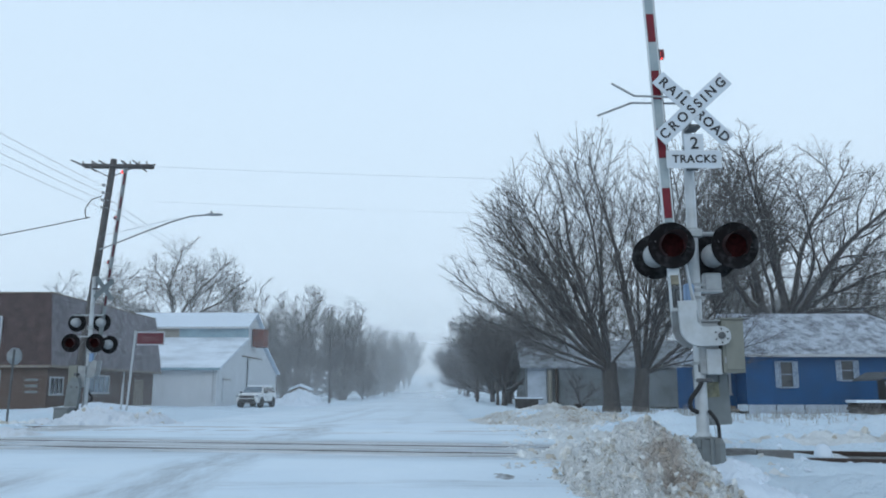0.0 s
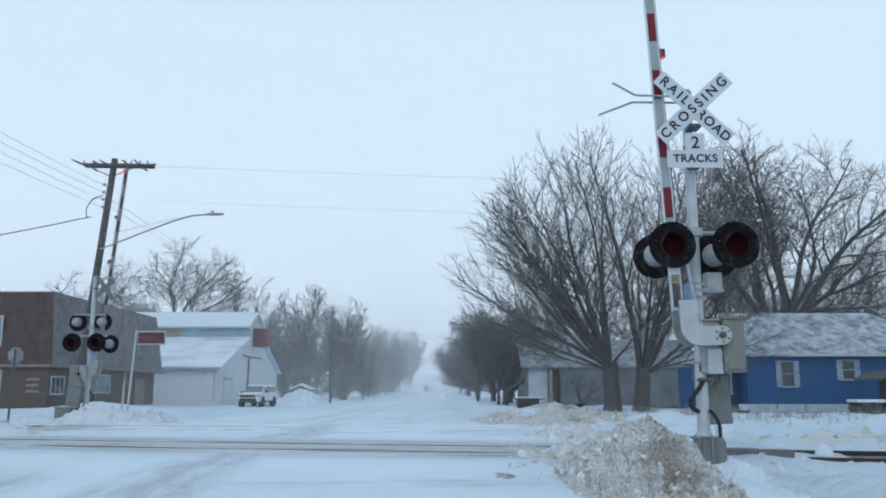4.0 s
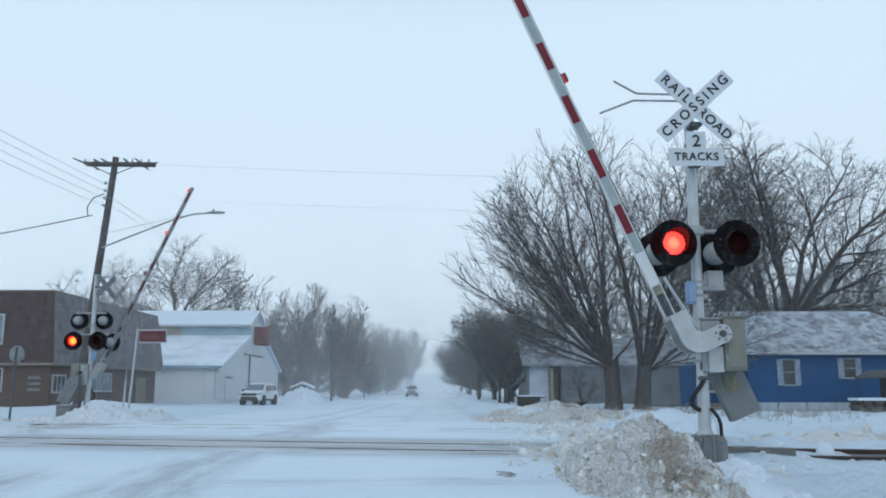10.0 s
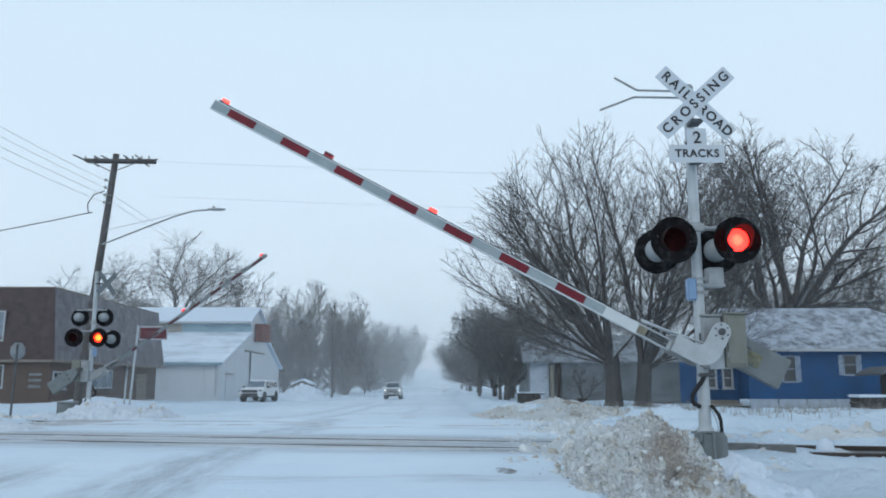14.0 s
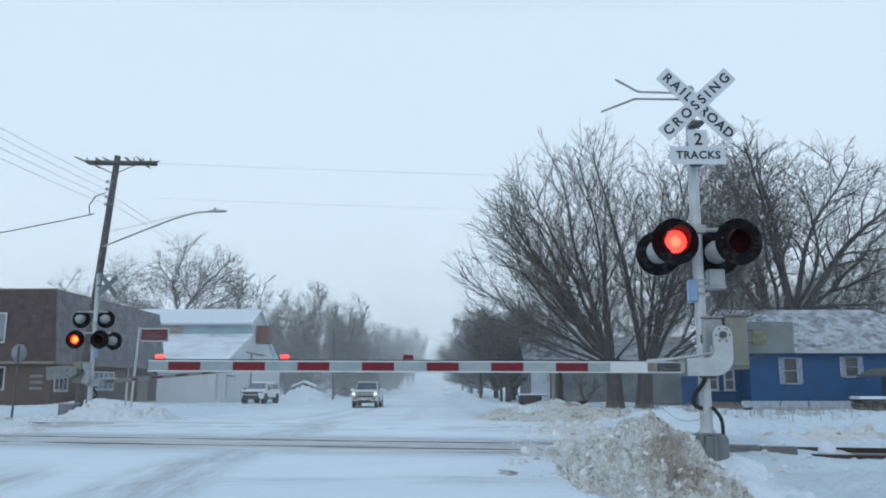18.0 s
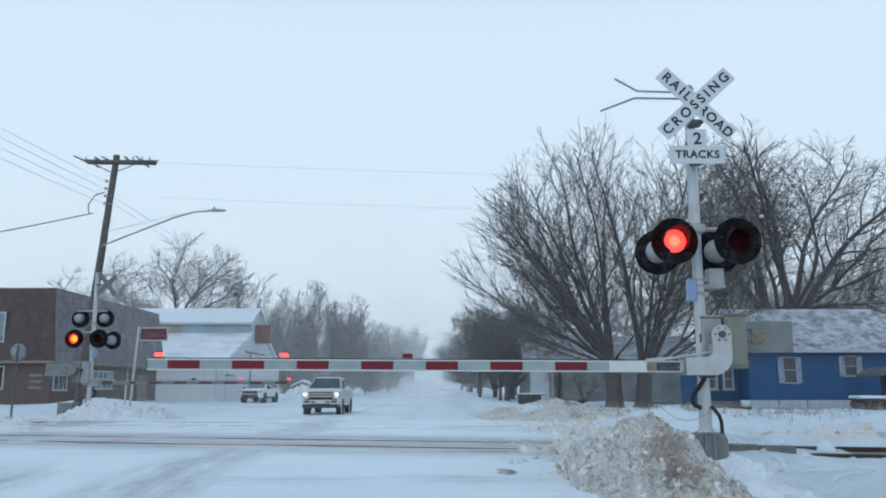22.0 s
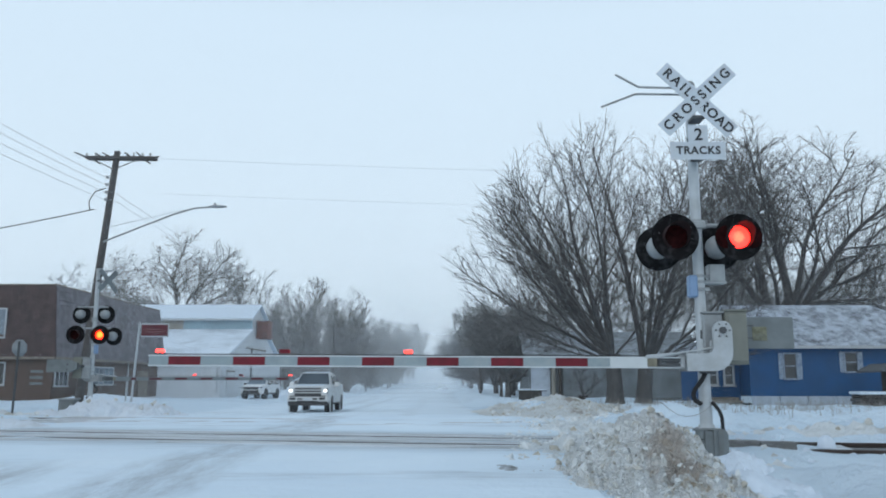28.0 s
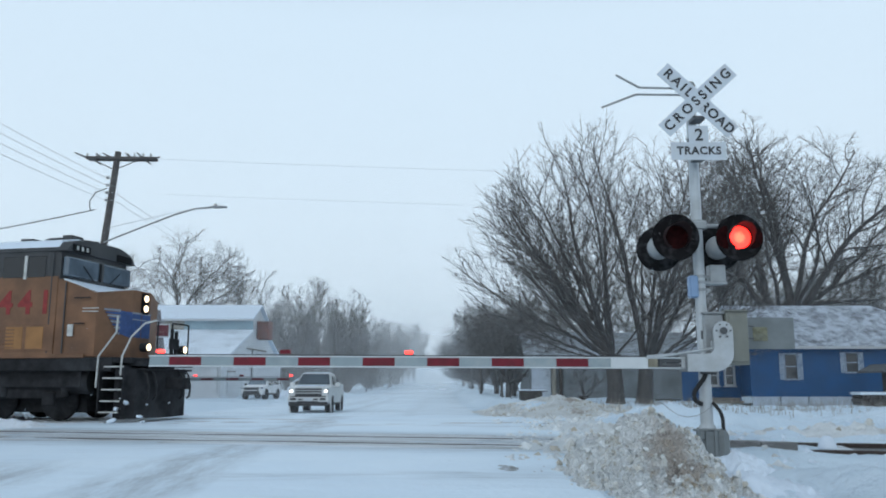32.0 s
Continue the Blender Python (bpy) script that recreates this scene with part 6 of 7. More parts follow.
def rough_snow(count, x0, x1, y0, y1, seed, mat_, margin=0.6, small=0.02, large=0.075, bias=1.5):
    """Small broken lumps of snow lying about the verge, joined."""
    rng = random.Random(seed)
    verts, faces = [], []
    for _ in range(count):
        x, y = rng.uniform(x0, x1), y0 + (y1 - y0) * rng.random() ** bias
        if x < float(road_right(y)) + margin and x > float(road_left(y)) - margin:
            continue
        if noise.noise(Vector((x * 0.6, y * 0.6, seed))) < rng.uniform(-0.5, 0.35):
            continue
        s = small + (large - small) * rng.random() ** 2
        c0 = Vector((x, y, land(x, y) - s * 0.2))
        k = len(verts)
        for ax in ((1, 0, 0), (0, 1, 0), (-1, 0, 0), (0, -1, 0), (0, 0, 1), (0, 0, -1)):
            verts.append(tuple(c0 + Vector((ax[0] * s * rng.uniform(0.7, 1.7), ax[1] * s * rng.uniform(0.6, 1.3), ax[2] * s * rng.uniform(0.6, 1.0))) + Vector((rng.gauss(0, s * 0.25), rng.gauss(0, s * 0.25), 0))))
        faces += [(k + i, k + (i + 1) % 4, k + 4) for i in range(4)]
    me = bpy.data.meshes.new("rough_snow")
    me.from_pydata(verts, [], faces)
    me.materials.append(mat_)
    return tagged(new("rough_snow", me), "broken lumps of crusted snow on the verge", "snow", kind="stuff")


rough_snow(6500, 2.5, 26.0, 11.0, 42.0, 5, SNOW)
rough_snow(3500, -32.0, -9.0, 18.0, 46.0, 6, SNOW)
rough_snow(2600, 0.9, 4.6, 10.8, 22.0, 7, GRITTY, -1.3, 0.02, 0.10, 1.2)
rough_snow(420, 0.5, 2.4, 8.6, 13.6, 12, SLUSH, -3.0, 0.008, 0.05, 1.0)
rough_snow(1600, 2.2, 7.5, 21.0, 36.0, 9, GRITTY, -0.4, 0.03, 0.15, 1.0)
rough_snow(1500, -20.0, -8.0, 17.0, 27.0, 10, GRITTY, -1.0, 0.02, 0.10, 1.0)

hut = thing("small_shed", pose(-20.6, 113, -0.6), "small weathered shed with snow on its roof", "shed")
b = Build()
wall(b, 0, 2.6, 0, 1.7, 0, 0.2)
wall(b, 0, 0.2, 0, 1.7, 0.2, 3)
wall(b, 2.4, 2.6, 0, 1.7, 0.2, 3)
part("wall", b, WOOD, hut, "weathered board wall")
part("gable", Build().prism([(0.0, 1.7), (2.6, 1.7), (1.3, 2.2)], 0.2, pose(0, 0, 0)), WOOD, hut)
part("roof", Build().prism([(-0.2, 1.65), (1.3, 2.25), (2.8, 1.65), (2.8, 1.85), (1.3, 2.5), (-0.2, 1.85)], 3.4, pose(0, -0.2, 0)), SNOW, hut, "snow-covered roof")


# ---- vehicles ----
def loft(sections, n=5):
    """Skin over rounded boxes: (x, half width low, half width high, z low, z high, corner)."""
    vs, fs, k = [], [], 4 * n
    for x, wl, wh, z0, z1, c in sections:
        ring = []
        for cx_, cz_, a0, w in ((1, 1, 0, wh), (-1, 1, 90, wh), (-1, -1, 180, wl), (1, -1, 270, wl)):
            for i in range(n):
                a = radians(a0 + 90 * i / (n - 1))
                ring.append((x, cx_ * (w - c) + c * math.cos(a), (z1 - c if cz_ > 0 else z0 + c) + c * math.sin(a)))
        vs += ring
    for s in range(len(sections) - 1):
        fs += [(s * k + i, s * k + (i + 1) % k, (s + 1) * k + (i + 1) % k, (s + 1) * k + i) for i in range(k)]
    fs += [tuple(range(k))[::-1], tuple(range((len(sections) - 1) * k, len(sections) * k))]
    return vs, fs


def panel(pts, t):
    """A thin plate over four points, raised by t along its normal."""
    p = [Vector(q) for q in pts]
    nrm = (p[1] - p[0]).cross(p[2] - p[0]).normalized() * t
    return Build().put([*p, *[q + nrm for q in p]], [(0, 1, 2, 3), (7, 6, 5, 4), (0, 4, 5, 1), (1, 5, 6, 2), (2, 6, 7, 3), (3, 7, 4, 0)])


CARWHITE = plain("white_car_paint", (0.78, 0.79, 0.80), 0.3, 0, 0.05, 1.5, 0.02, (0.47, 0.46, 0.44))
CARSILVER = plain("pearl_car_paint", (0.70, 0.71, 0.71), 0.3, 0.1, 0.06, 1.5, 0.02, (0.46, 0.46, 0.45))
# glass colour lightened and blued to carry the sky's reflection
GLASSMID = glass_mat("sky_tinted_windshield", (0.07, 0.085, 0.10), 0.08)
CHROME = plain("dull_chrome", (0.55, 0.55, 0.55), 0.28, 0.8, 0.1, 3)
TRIMDARK = plain("dark_plastic", (0.03, 0.03, 0.032), 0.6, 0, 0.2, 4)
REDLENS = plain("red_tail_lens", (0.3, 0.01, 0.01), 0.2)


def wheel(parent, x, y, r, w):
    tyre = part("wheel", Build().lathe([(r * 0.55, -w / 2), (r * 0.93, -w / 2), (r, -w * 0.36), (r, w * 0.36), (r * 0.93, w / 2), (r * 0.55, w / 2)], None, 24), RUBBER, parent, "black snowy tyre", pose(x, y, r))
    part("rim", Build().lathe([(0.001, -w * 0.3), (r * 0.2, -w * 0.36), (r * 0.5, -w * 0.25), (r * 0.58, -w * 0.46), (r * 0.58, w * 0.46), (r * 0.5, w * 0.25), (0.001, w * 0.3)], None, 20), CHROME, tyre, "grey alloy rim")


def pickup():
    v = thing("pickup_truck", pose(-6, 39, -0.45), "pale silver crew-cab pickup truck with lit headlights", "pickup truck")
    vs, fs = loft([(2.92, 0.90, 0.88, 0.52, 1.20, 0.10), (2.78, 0.97, 0.95, 0.46, 1.27, 0.12), (2.1, 1.0, 0.97, 0.45, 1.31, 0.12), (1.3, 1.01, 0.97, 0.45, 1.34, 0.10),
                   (-0.9, 1.01, 0.97, 0.45, 1.38, 0.08), (-2.8, 1.0, 0.97, 0.50, 1.38, 0.08), (-2.92, 0.97, 0.95, 0.55, 1.33, 0.08)])
    body = part("body", Build().put(vs, fs, None, False), CARSILVER, v, "pale silver painted body")
    vs, fs = loft([(1.42, 0.88, 0.86, 1.22, 1.30, 0.03), (0.72, 0.94, 0.74, 1.22, 1.90, 0.07), (0.4, 0.95, 0.74, 1.22, 1.95, 0.08), (-0.6, 0.95, 0.74, 1.22, 1.95, 0.08), (-0.95, 0.94, 0.74, 1.22, 1.88, 0.08), (-1.05, 0.92, 0.76, 1.22, 1.5, 0.08)])
    part("cab", Build().put(vs, fs, None, False), CARSILVER, v, "pale silver cab")
    part("windshield", panel([(1.36, -0.80, 1.37), (1.36, 0.80, 1.37), (0.76, 0.66, 1.88), (0.76, -0.66, 1.88)], 0.03), GLASSMID, v, "dark windshield")
    part("roof_edge", Build().box((0.70, 0, 1.915), (0.10, 1.36, 0.03), None, 0.008), CARSILVER, v)
    for s in (-1, 1):
        for x0, x1 in ((0.72, -0.02), (-0.1, -0.8)):
            q = [(x0 + (0.3 if x0 > 0 else 0.0), s * 0.945, 1.34), (x1, s * 0.945, 1.34), (x1 + 0.02, s * 0.80, 1.80), (x0 - 0.12 if x0 > 0 else x0, s * 0.80, 1.80)]
            part("side_window", panel(q if s < 0 else q[::-1], 0.02), GLASS, v)
        part("mirror", Build().box((0.98, s * 1.13, 1.36), (0.14, 0.24, 0.22), None, 0.04).box((0.98, s * 1.0, 1.3), (0.06, 0.14, 0.05)), CARSILVER, v, "door mirror")
        part("headlight", Build().box((2.83, s * 0.80, 1.04), (0.16, 0.26, 0.26), None, 0.03), TRIMDARK, v)
        part("headlamp_glow", Build().box((2.925, s * 0.83, 1.05), (0.03, 0.17, 0.13), None, 0.02), HEAD, v, "lit white headlamp")
        part("fog_lamp", Build().box((3.04, s * 0.70, 0.68), (0.04, 0.30, 0.12), None, 0.015), TRIMDARK, v)
        part("tow_slot", Build().box((3.045, s * 0.36, 0.67), (0.03, 0.24, 0.07), None, 0.01), TRIMDARK, v)
        part("tail_light", Build().box((-2.9, s * 0.9, 1.1), (0.08, 0.14, 0.38), None, 0.02), REDLENS, v)
        part("wheel_arch", Build().lathe([(0.44, -0.03), (0.5, -0.03), (0.5, 0.03), (0.44, 0.03)], pose(1.85, s * 0.99, 0.42), 24), CARSILVER, v)
        part("wheel_arch", Build().lathe([(0.44, -0.03), (0.5, -0.03), (0.5, 0.03), (0.44, 0.03)], pose(-1.85, s * 0.99, 0.42), 24), CARSILVER, v)
        part("side_step", Build().box((0.1, s * 0.98, 0.42), (2.2, 0.14, 0.08), None, 0.02), TRIMDARK, v)
        for x in (1.85, -1.85):
            part("wheel_well", Build().cyl((x, s * 1.015, 0.44), (x, s * 0.7, 0.44), 0.45, None, 20), TRIMDARK, v)
            wheel(v, x, s * 0.90, 0.41, 0.27)
    part("grille", Build().box((2.93, 0, 1.0), (0.05, 1.26, 0.42), None, 0.03), TRIMDARK, v, "dark grille")
    for z in (1.19, 1.08, 0.96):
        part("grille_bar", Build().box((2.965, 0, z), (0.03, 1.34 if z < 1.15 else 1.24, 0.06 if z < 1.15 else 0.035), None, 0.012), CHROME, v, "chrome grille bar")
    part("bumper", Build().box((2.97, 0, 0.66), (0.16, 1.92, 0.22), None, 0.05), CARSILVER, v)
    part("bumper_slot", Build().box((3.045, 0, 0.56), (0.03, 1.0, 0.06), None, 0.01), TRIMDARK, v)
    part("grille_gap", Build().box((2.94, 0, 0.80), (0.04, 1.7, 0.05), None, 0.01), TRIMDARK, v)
    part("air_dam", Build().box((2.96, 0, 0.46), (0.16, 1.86, 0.20), None, 0.03), TRIMDARK, v)
    part("plate", Build().box((3.06, 0, 0.66), (0.02, 0.32, 0.15)), SIGNWHITE, v, "plain pale number plate")
    part("hood_snow", panel([(2.5, -0.6, 1.295), (2.5, 0.6, 1.295), (1.5, 0.7, 1.335), (1.5, -0.7, 1.335)], 0.03), SNOW, v, "thin snow on hood")
    part("roof_snow", Build().box((-0.1, 0, 1.965), (1.0, 1.2, 0.03), None, 0.012), SNOW, v, "snow on cab roof")
    part("bed_cover", Build().box((-1.95, 0, 1.385), (1.75, 1.6, 0.03), None, 0.01), TRIMDARK, v)
    part("rear_bumper", Build().box((-2.95, 0, 0.6), (0.14, 1.8, 0.18), None, 0.03), CHROME, v)
    return v


truck = pickup()


def suv():
    v = thing("parked_suv", pose(-17.1, 77.0, -0.50, 0, 0, -97) @ Matrix.Diagonal((1.16, 1.16, 1.16, 1)), "white parked sport utility car with dark cladding on snow", "car")
    vs, fs = loft([(2.3, 0.80, 0.78, 0.42, 0.95, 0.10), (2.2, 0.90, 0.86, 0.36, 1.02, 0.12), (1.2, 0.93, 0.88, 0.36, 1.10, 0.12), (-2.0, 0.93, 0.9, 0.36, 1.12, 0.12), (-2.3, 0.88, 0.86, 0.45, 1.05, 0.12)])
    part("body", Build().put(vs, fs), CARWHITE, v, "white painted body")
    vs, fs = loft([(1.3, 0.84, 0.82, 1.0, 1.08, 0.03), (0.55, 0.90, 0.70, 1.0, 1.62, 0.08), (0.2, 0.9, 0.70, 1.0, 1.70, 0.09), (-1.6, 0.9, 0.70, 1.0, 1.68, 0.09), (-2.05, 0.88, 0.70, 1.0, 1.50, 0.09), (-2.25, 0.86, 0.8, 1.0, 1.1, 0.05)])
    part("cabin", Build().put(vs, fs), CARWHITE, v)
    part("windshield", panel([(1.2, -0.76, 1.12), (1.2, 0.76, 1.12), (0.58, 0.63, 1.60), (0.58, -0.63, 1.60)], 0.03), GLASSBLUE, v, "frosted windshield")
    part("lower_grille", Build().box((2.29, 0, 0.55), (0.08, 1.3, 0.24), None, 0.04), TRIMDARK, v)
    part("grille", Build().box((2.31, 0, 0.83), (0.06, 1.2, 0.20), None, 0.04), TRIMDARK, v, "dark grille")
    part("skid_plate", Build().box((2.28, 0, 0.42), (0.1, 1.5, 0.12), None, 0.03), TRIMDARK, v)
    part("roof_snow", Build().box((-0.7, 0, 1.71), (1.7, 1.3, 0.05), None, 0.02), SNOW, v, "snow on roof")
    for s in (-1, 1):
        part("headlight", Build().box((2.2, s * 0.72, 0.88), (0.2, 0.3, 0.14), None, 0.03), GLASSBLUE, v)
        for x0, x1 in ((0.55, -0.3), (-0.36, -1.15), (-1.2, -1.75)):
            q = [(x0 + (0.3 if x0 > 0 else 0), s * 0.895, 1.14), (x1, s * 0.895, 1.14), (x1, s * 0.76, 1.55), (x0, s * 0.76, 1.55)]
            part("side_window", panel(q if s < 0 else q[::-1], 0.02), GLASS, v)
        part("mirror", Build().box((0.85, s * 1.02, 1.16), (0.14, 0.2, 0.14), None, 0.03), TRIMDARK, v)
        part("sill", Build().box((0, s * 0.92, 0.40), (2.6, 0.06, 0.14), None, 0.02), TRIMDARK, v)
        for x in (1.4, -1.35):
            part("wheel_well", Build().cyl((x, s * 0.945, 0.40), (x, s * 0.65, 0.40), 0.42, None, 18), TRIMDARK, v)
            wheel(v, x, s * 0.84, 0.36, 0.23)
    return v


suv()

# ---- the locomotive: it stands for the head of the train, nose along +x, near side at -y ----
LOCOYELLOW = plain("grimy_orange_paint", (0.175, 0.082, 0.039), 0.55, 0, 0.36, 1.3, 0.10, (0.085, 0.047, 0.031))
LOCOGREY = plain("dark_loco_grey", (0.045, 0.047, 0.05), 0.6, 0, 0.2, 2)
LOCOBLACK = plain("sooty_black", (0.026, 0.026, 0.028), 0.95, 0, 0.4, 3, 0.3, (0.06, 0.063, 0.068))
LOCOBLACK.node_tree.nodes["Principled BSDF"].inputs["Specular IOR Level"].default_value = 0.12
LOCORED = plain("red_lettering", (0.24, 0.018, 0.016), 0.5)
WINGBLUE = plain("blue_emblem", (0.025, 0.065, 0.20), 0.5)
FEATHER = plain("pale_feather", (0.24, 0.27, 0.31), 0.6)
CABBLUE = glass_mat("cab_windshield", (0.10, 0.13, 0.16), 0.1)
CABGLASS = glass_mat("dark_cab_glass", (0.008, 0.010, 0.013), 0.08)
STEPEDGE = plain("pale_step_edge", (0.5, 0.5, 0.48), 0.6)


def locomotive():
    v = thing("locomotive", track_frame(FAR_TRACK) @ pose(-7.2, 0, 0.03), "orange diesel locomotive with snowy roof and lit headlights", "locomotive")
    L = 16.0
    W = 1.48
    nose_plan = [(-0.72, -0.42), (-0.72, 0.42), (-1.10, W - 0.08), (-2.1, W), (-3.9, W), (-3.9, -W), (-2.1, -W), (-1.10, -W + 0.08)]

    def slab_plan(plan, z0, tops):
        n = len(plan)
        vs = [(x, y, z0) for x, y in plan] + [(x, y, z) for (x, y), z in zip(plan, tops)]
        return Build().put(vs, [tuple(range(n))[::-1], tuple(range(n, 2 * n))] + [(i, (i + 1) % n, n + (i + 1) % n, n + i) for i in range(n)])

    part("nose", slab_plan(nose_plan, 1.62, [3.40, 3.40, 3.24, 3.60, 3.70, 3.70, 3.60, 3.24]), LOCOYELLOW, v, "grimy orange nose")
    part("nose_snow", slab_plan([(x * 0.98 - 0.06, y * 0.93) for x, y in nose_plan[:4]] + [(x * 0.98 - 0.06, y * 0.93) for x, y in nose_plan[6:]], 3.18, [3.425, 3.425, 3.27, 3.63, 3.63, 3.27]), SNOW, v, "snow on nose")
    part("cab", slab_plan([(-2.05, -0.55), (-2.05, 0.55), (-2.2, W - 0.06), (-2.5, W), (-4.4, W), (-4.4, -W), (-2.5, -W), (-2.2, -W + 0.06)], 3.5, [4.42] * 8), LOCOGREY, v, "dark grey cab")
    for s in (-1, 1):
        part("cab_side", Build().box((-3.3, s * (W + 0.004), 2.65), (2.2, 0.03, 2.05), None, 0.01), LOCOYELLOW, v)
    part("cab_roof", Build().prism([(-W - 0.04, 4.34), (W + 0.04, 4.34), (W - 0.2, 4.60), (0.7, 4.74), (-0.7, 4.74), (-W + 0.2, 4.60)], 2.5, Matrix.Translation((-1.98, 0, 0)) @ m90), LOCOGREY, v, "rounded dark roof")
    part("roof_snow", Build().prism([(-W + 0.06, 4.45), (-W + 0.2, 4.635), (-0.72, 4.775), (0.72, 4.775), (0.72, 4.73), (-0.7, 4.72)], 2.1, Matrix.Translation((-2.3, 0, 0)) @ m90), SNOW, v, "snow along cab roof")
    part("number_board", Build().box((-2.02, -0.95, 4.45), (0.14, 0.72, 0.20), pose(0, 0, 0, 0, 0, 0), 0.02), BLACK, v)
    part("number_board", Build().box((-2.02, 0.95, 4.45), (0.14, 0.72, 0.20), None, 0.02), BLACK, v)
    for y in (-1.15, -0.95, -0.75):
        part("number_bar", Build().box((-1.965, y, 4.45), (0.05, 0.08, 0.11)), STEPEDGE, v)
    for y in (-0.74, 0.74):
        part("windshield", Build().box((-2.08 - 0.02 * abs(y), y, 3.95), (0.16, 1.30, 0.52), pose(0, 0, 0), 0.05), CABBLUE, v, "wide cab windshield")
        part("wiper", Build().cyl((-1.985, y * 0.5, 3.68), (-1.985, y * 1.1, 4.02), 0.012, None, 6), LOCOBLACK, v)
    for x, y, w_, h_ in ((-2.6, -0.5, 0.3, 0.16), (-3.3, 0.1, 0.7, 0.22), (-4.0, -0.3, 0.4, 0.14)):
        part("roof_box", Build().box((x, y, 4.74 + h_ / 2), (w_, 0.5, h_), None, 0.03), LOCOGREY, v)
    part("window_post", Build().box((-2.0, 0, 3.93), (0.06, 0.10, 0.5), None, 0.01), LOCOGREY, v)
    part("beacon", Build().cyl((-2.4, 0.2, 4.72), (-2.4, 0.2, 4.86), 0.09, None, 10).box((-3.2, -0.4, 4.80), (0.5, 0.25, 0.12), None, 0.02), LOCOGREY, v)
    for x0, w in ((-2.85, 0.52), (-3.55, 0.62)):
        part("side_window", Build().box((x0, -W - 0.012, 3.93), (w, 0.03, 0.56), None, 0.02), CABGLASS, v)
    part("window_divider", Build().box((-3.18, -W - 0.02, 3.92), (0.09, 0.04, 0.62), None, 0.01), STEPEDGE, v)
    for i, ch in enumerate("441"):
        letters("lettering", ch, 0.84, LOCORED, v, pose(-3.98 + i * 0.58 + 0.30, -W - 0.0235, 2.98) @ UP, "red cab number", 0.004, 1, 0.02)
    part("battery_door", Build().box((-3.0, -W - 0.02, 2.1), (1.6, 0.03, 0.66), None, 0.008), LOCOYELLOW, v)
    for x in (-3.35, -2.75):
        part("door_seam", Build().box((x, -W - 0.038, 2.1), (0.5, 0.012, 0.56), None, 0.005), plain("ochre_panel", (0.30, 0.14, 0.045), 0.6, 0, 0.2, 2), v)
    part("small_plate", Build().box((-1.75, -W - 0.005, 2.28), (0.16, 0.03, 0.3), None, 0.01), STEPEDGE, v)
    part("grab_iron", Build().box((-1.45, -W - 0.02, 3.1), (0.45, 0.03, 0.03)).box((-1.5, -W - 0.02, 2.45), (0.3, 0.03, 0.03)), LOCOBLACK, v)
    # hood, frame and running gear behind
    part("hood", Build().box((-10.2, 0, 3.0), (11.6, 2.0, 2.7), None, 0.1), LOCOYELLOW, v, "orange engine hood")
    part("hood_roof", Build().box((-10.2, 0, 4.4), (11.5, 1.7, 0.2), None, 0.06), LOCOGREY, v)
    part("frame", Build().box((-L / 2 - 0.3, 0, 1.43), (L - 0.4, 2.95, 0.34), None, 0.03), LOCOBLACK, v, "sooty black underframe")
    part("sill_stripe", Build().box((-L / 2 - 0.9, -1.49, 1.63), (L - 0.8, 0.04, 0.09), None, 0.01), LOCOYELLOW, v)
    part("fuel_tank", Build().box((-9.2, 0, 0.8), (4.6, 2.6, 0.95), None, 0.15), LOCOBLACK, v)
    for bx in (-4.2, -13.2):
        bogie = part("bogie_frame", Build().box((bx, -1.12, 0.78), (4.4, 0.2, 0.42), None, 0.06).box((bx, 1.12, 0.78), (4.4, 0.2, 0.42), None, 0.06).box((bx, 0, 0.9), (1.0, 2.2, 0.4), None, 0.05), LOCOBLACK, v, "sooty bogie")
        for dx in (-1.8, 0.0, 1.8):
            for s in (-1, 1):
                part("wheel", Build().lathe([(0.001, -0.07), (0.5, -0.07), (0.53, 0.0), (0.53, 0.07), (0.001, 0.07)], None, 24), LOCOBLACK, bogie, "", pose(bx + dx, s * 0.80, 0.53))
                part("axle_box", Build().box((bx + dx, s * 1.24, 0.56), (0.34, 0.12, 0.34), None, 0.04), LOCOBLACK, bogie)
                part("spring", Build().cyl((bx + dx + 0.45, s * 1.22, 0.62), (bx + dx + 0.45, s * 1.22, 1.1), 0.1, None, 10), LOCOBLACK, bogie)
    part("air_tank", Build().cyl((-2.6, -1.0, 1.0), (-1.3, -1.0, 1.0), 0.32, None, 14), LOCOBLACK, v)
    # added black fillers stand in for the darkness between frame and wheels
    part("underframe_filler", Build().box((-5.5, 0, 0.75), (7.6, 1.3, 1.1), None, 0.1), LOCOBLACK, v)
    part("bogie_gap_filler", Build().box((-3.9, -1.30, 1.1), (4.9, 0.05, 0.5), None, 0.02), LOCOBLACK, v)
    # platform, pilot plough, steps
    part("platform", Build().box((-0.62, 0, 1.52), (1.25, 2.9, 0.14), None, 0.02), LOCOBLACK, v)
    plow = [(-0.32, -1.45), (0.0, -1.2), (0.22, 0.0), (0.0, 1.2), (-0.32, 1.45), (-0.45, 1.40), (-0.45, -1.40)]
    part("plough", slab_plan(plow, 0.08, [1.32] * 7), LOCOBLACK, v, "black snow plough")
    for i, y in enumerate((-1.05, -0.7, 0.62, 0.98)):
        part("air_hose", Build().tube([(0.06, y, 1.34), (0.20, y, 1.18), (0.26, y + 0.03, 0.9), (0.22, y + 0.08, 0.62), (0.12, y + 0.12, 0.55)], 0.028, 8), RUBBER, v, "black air hose")
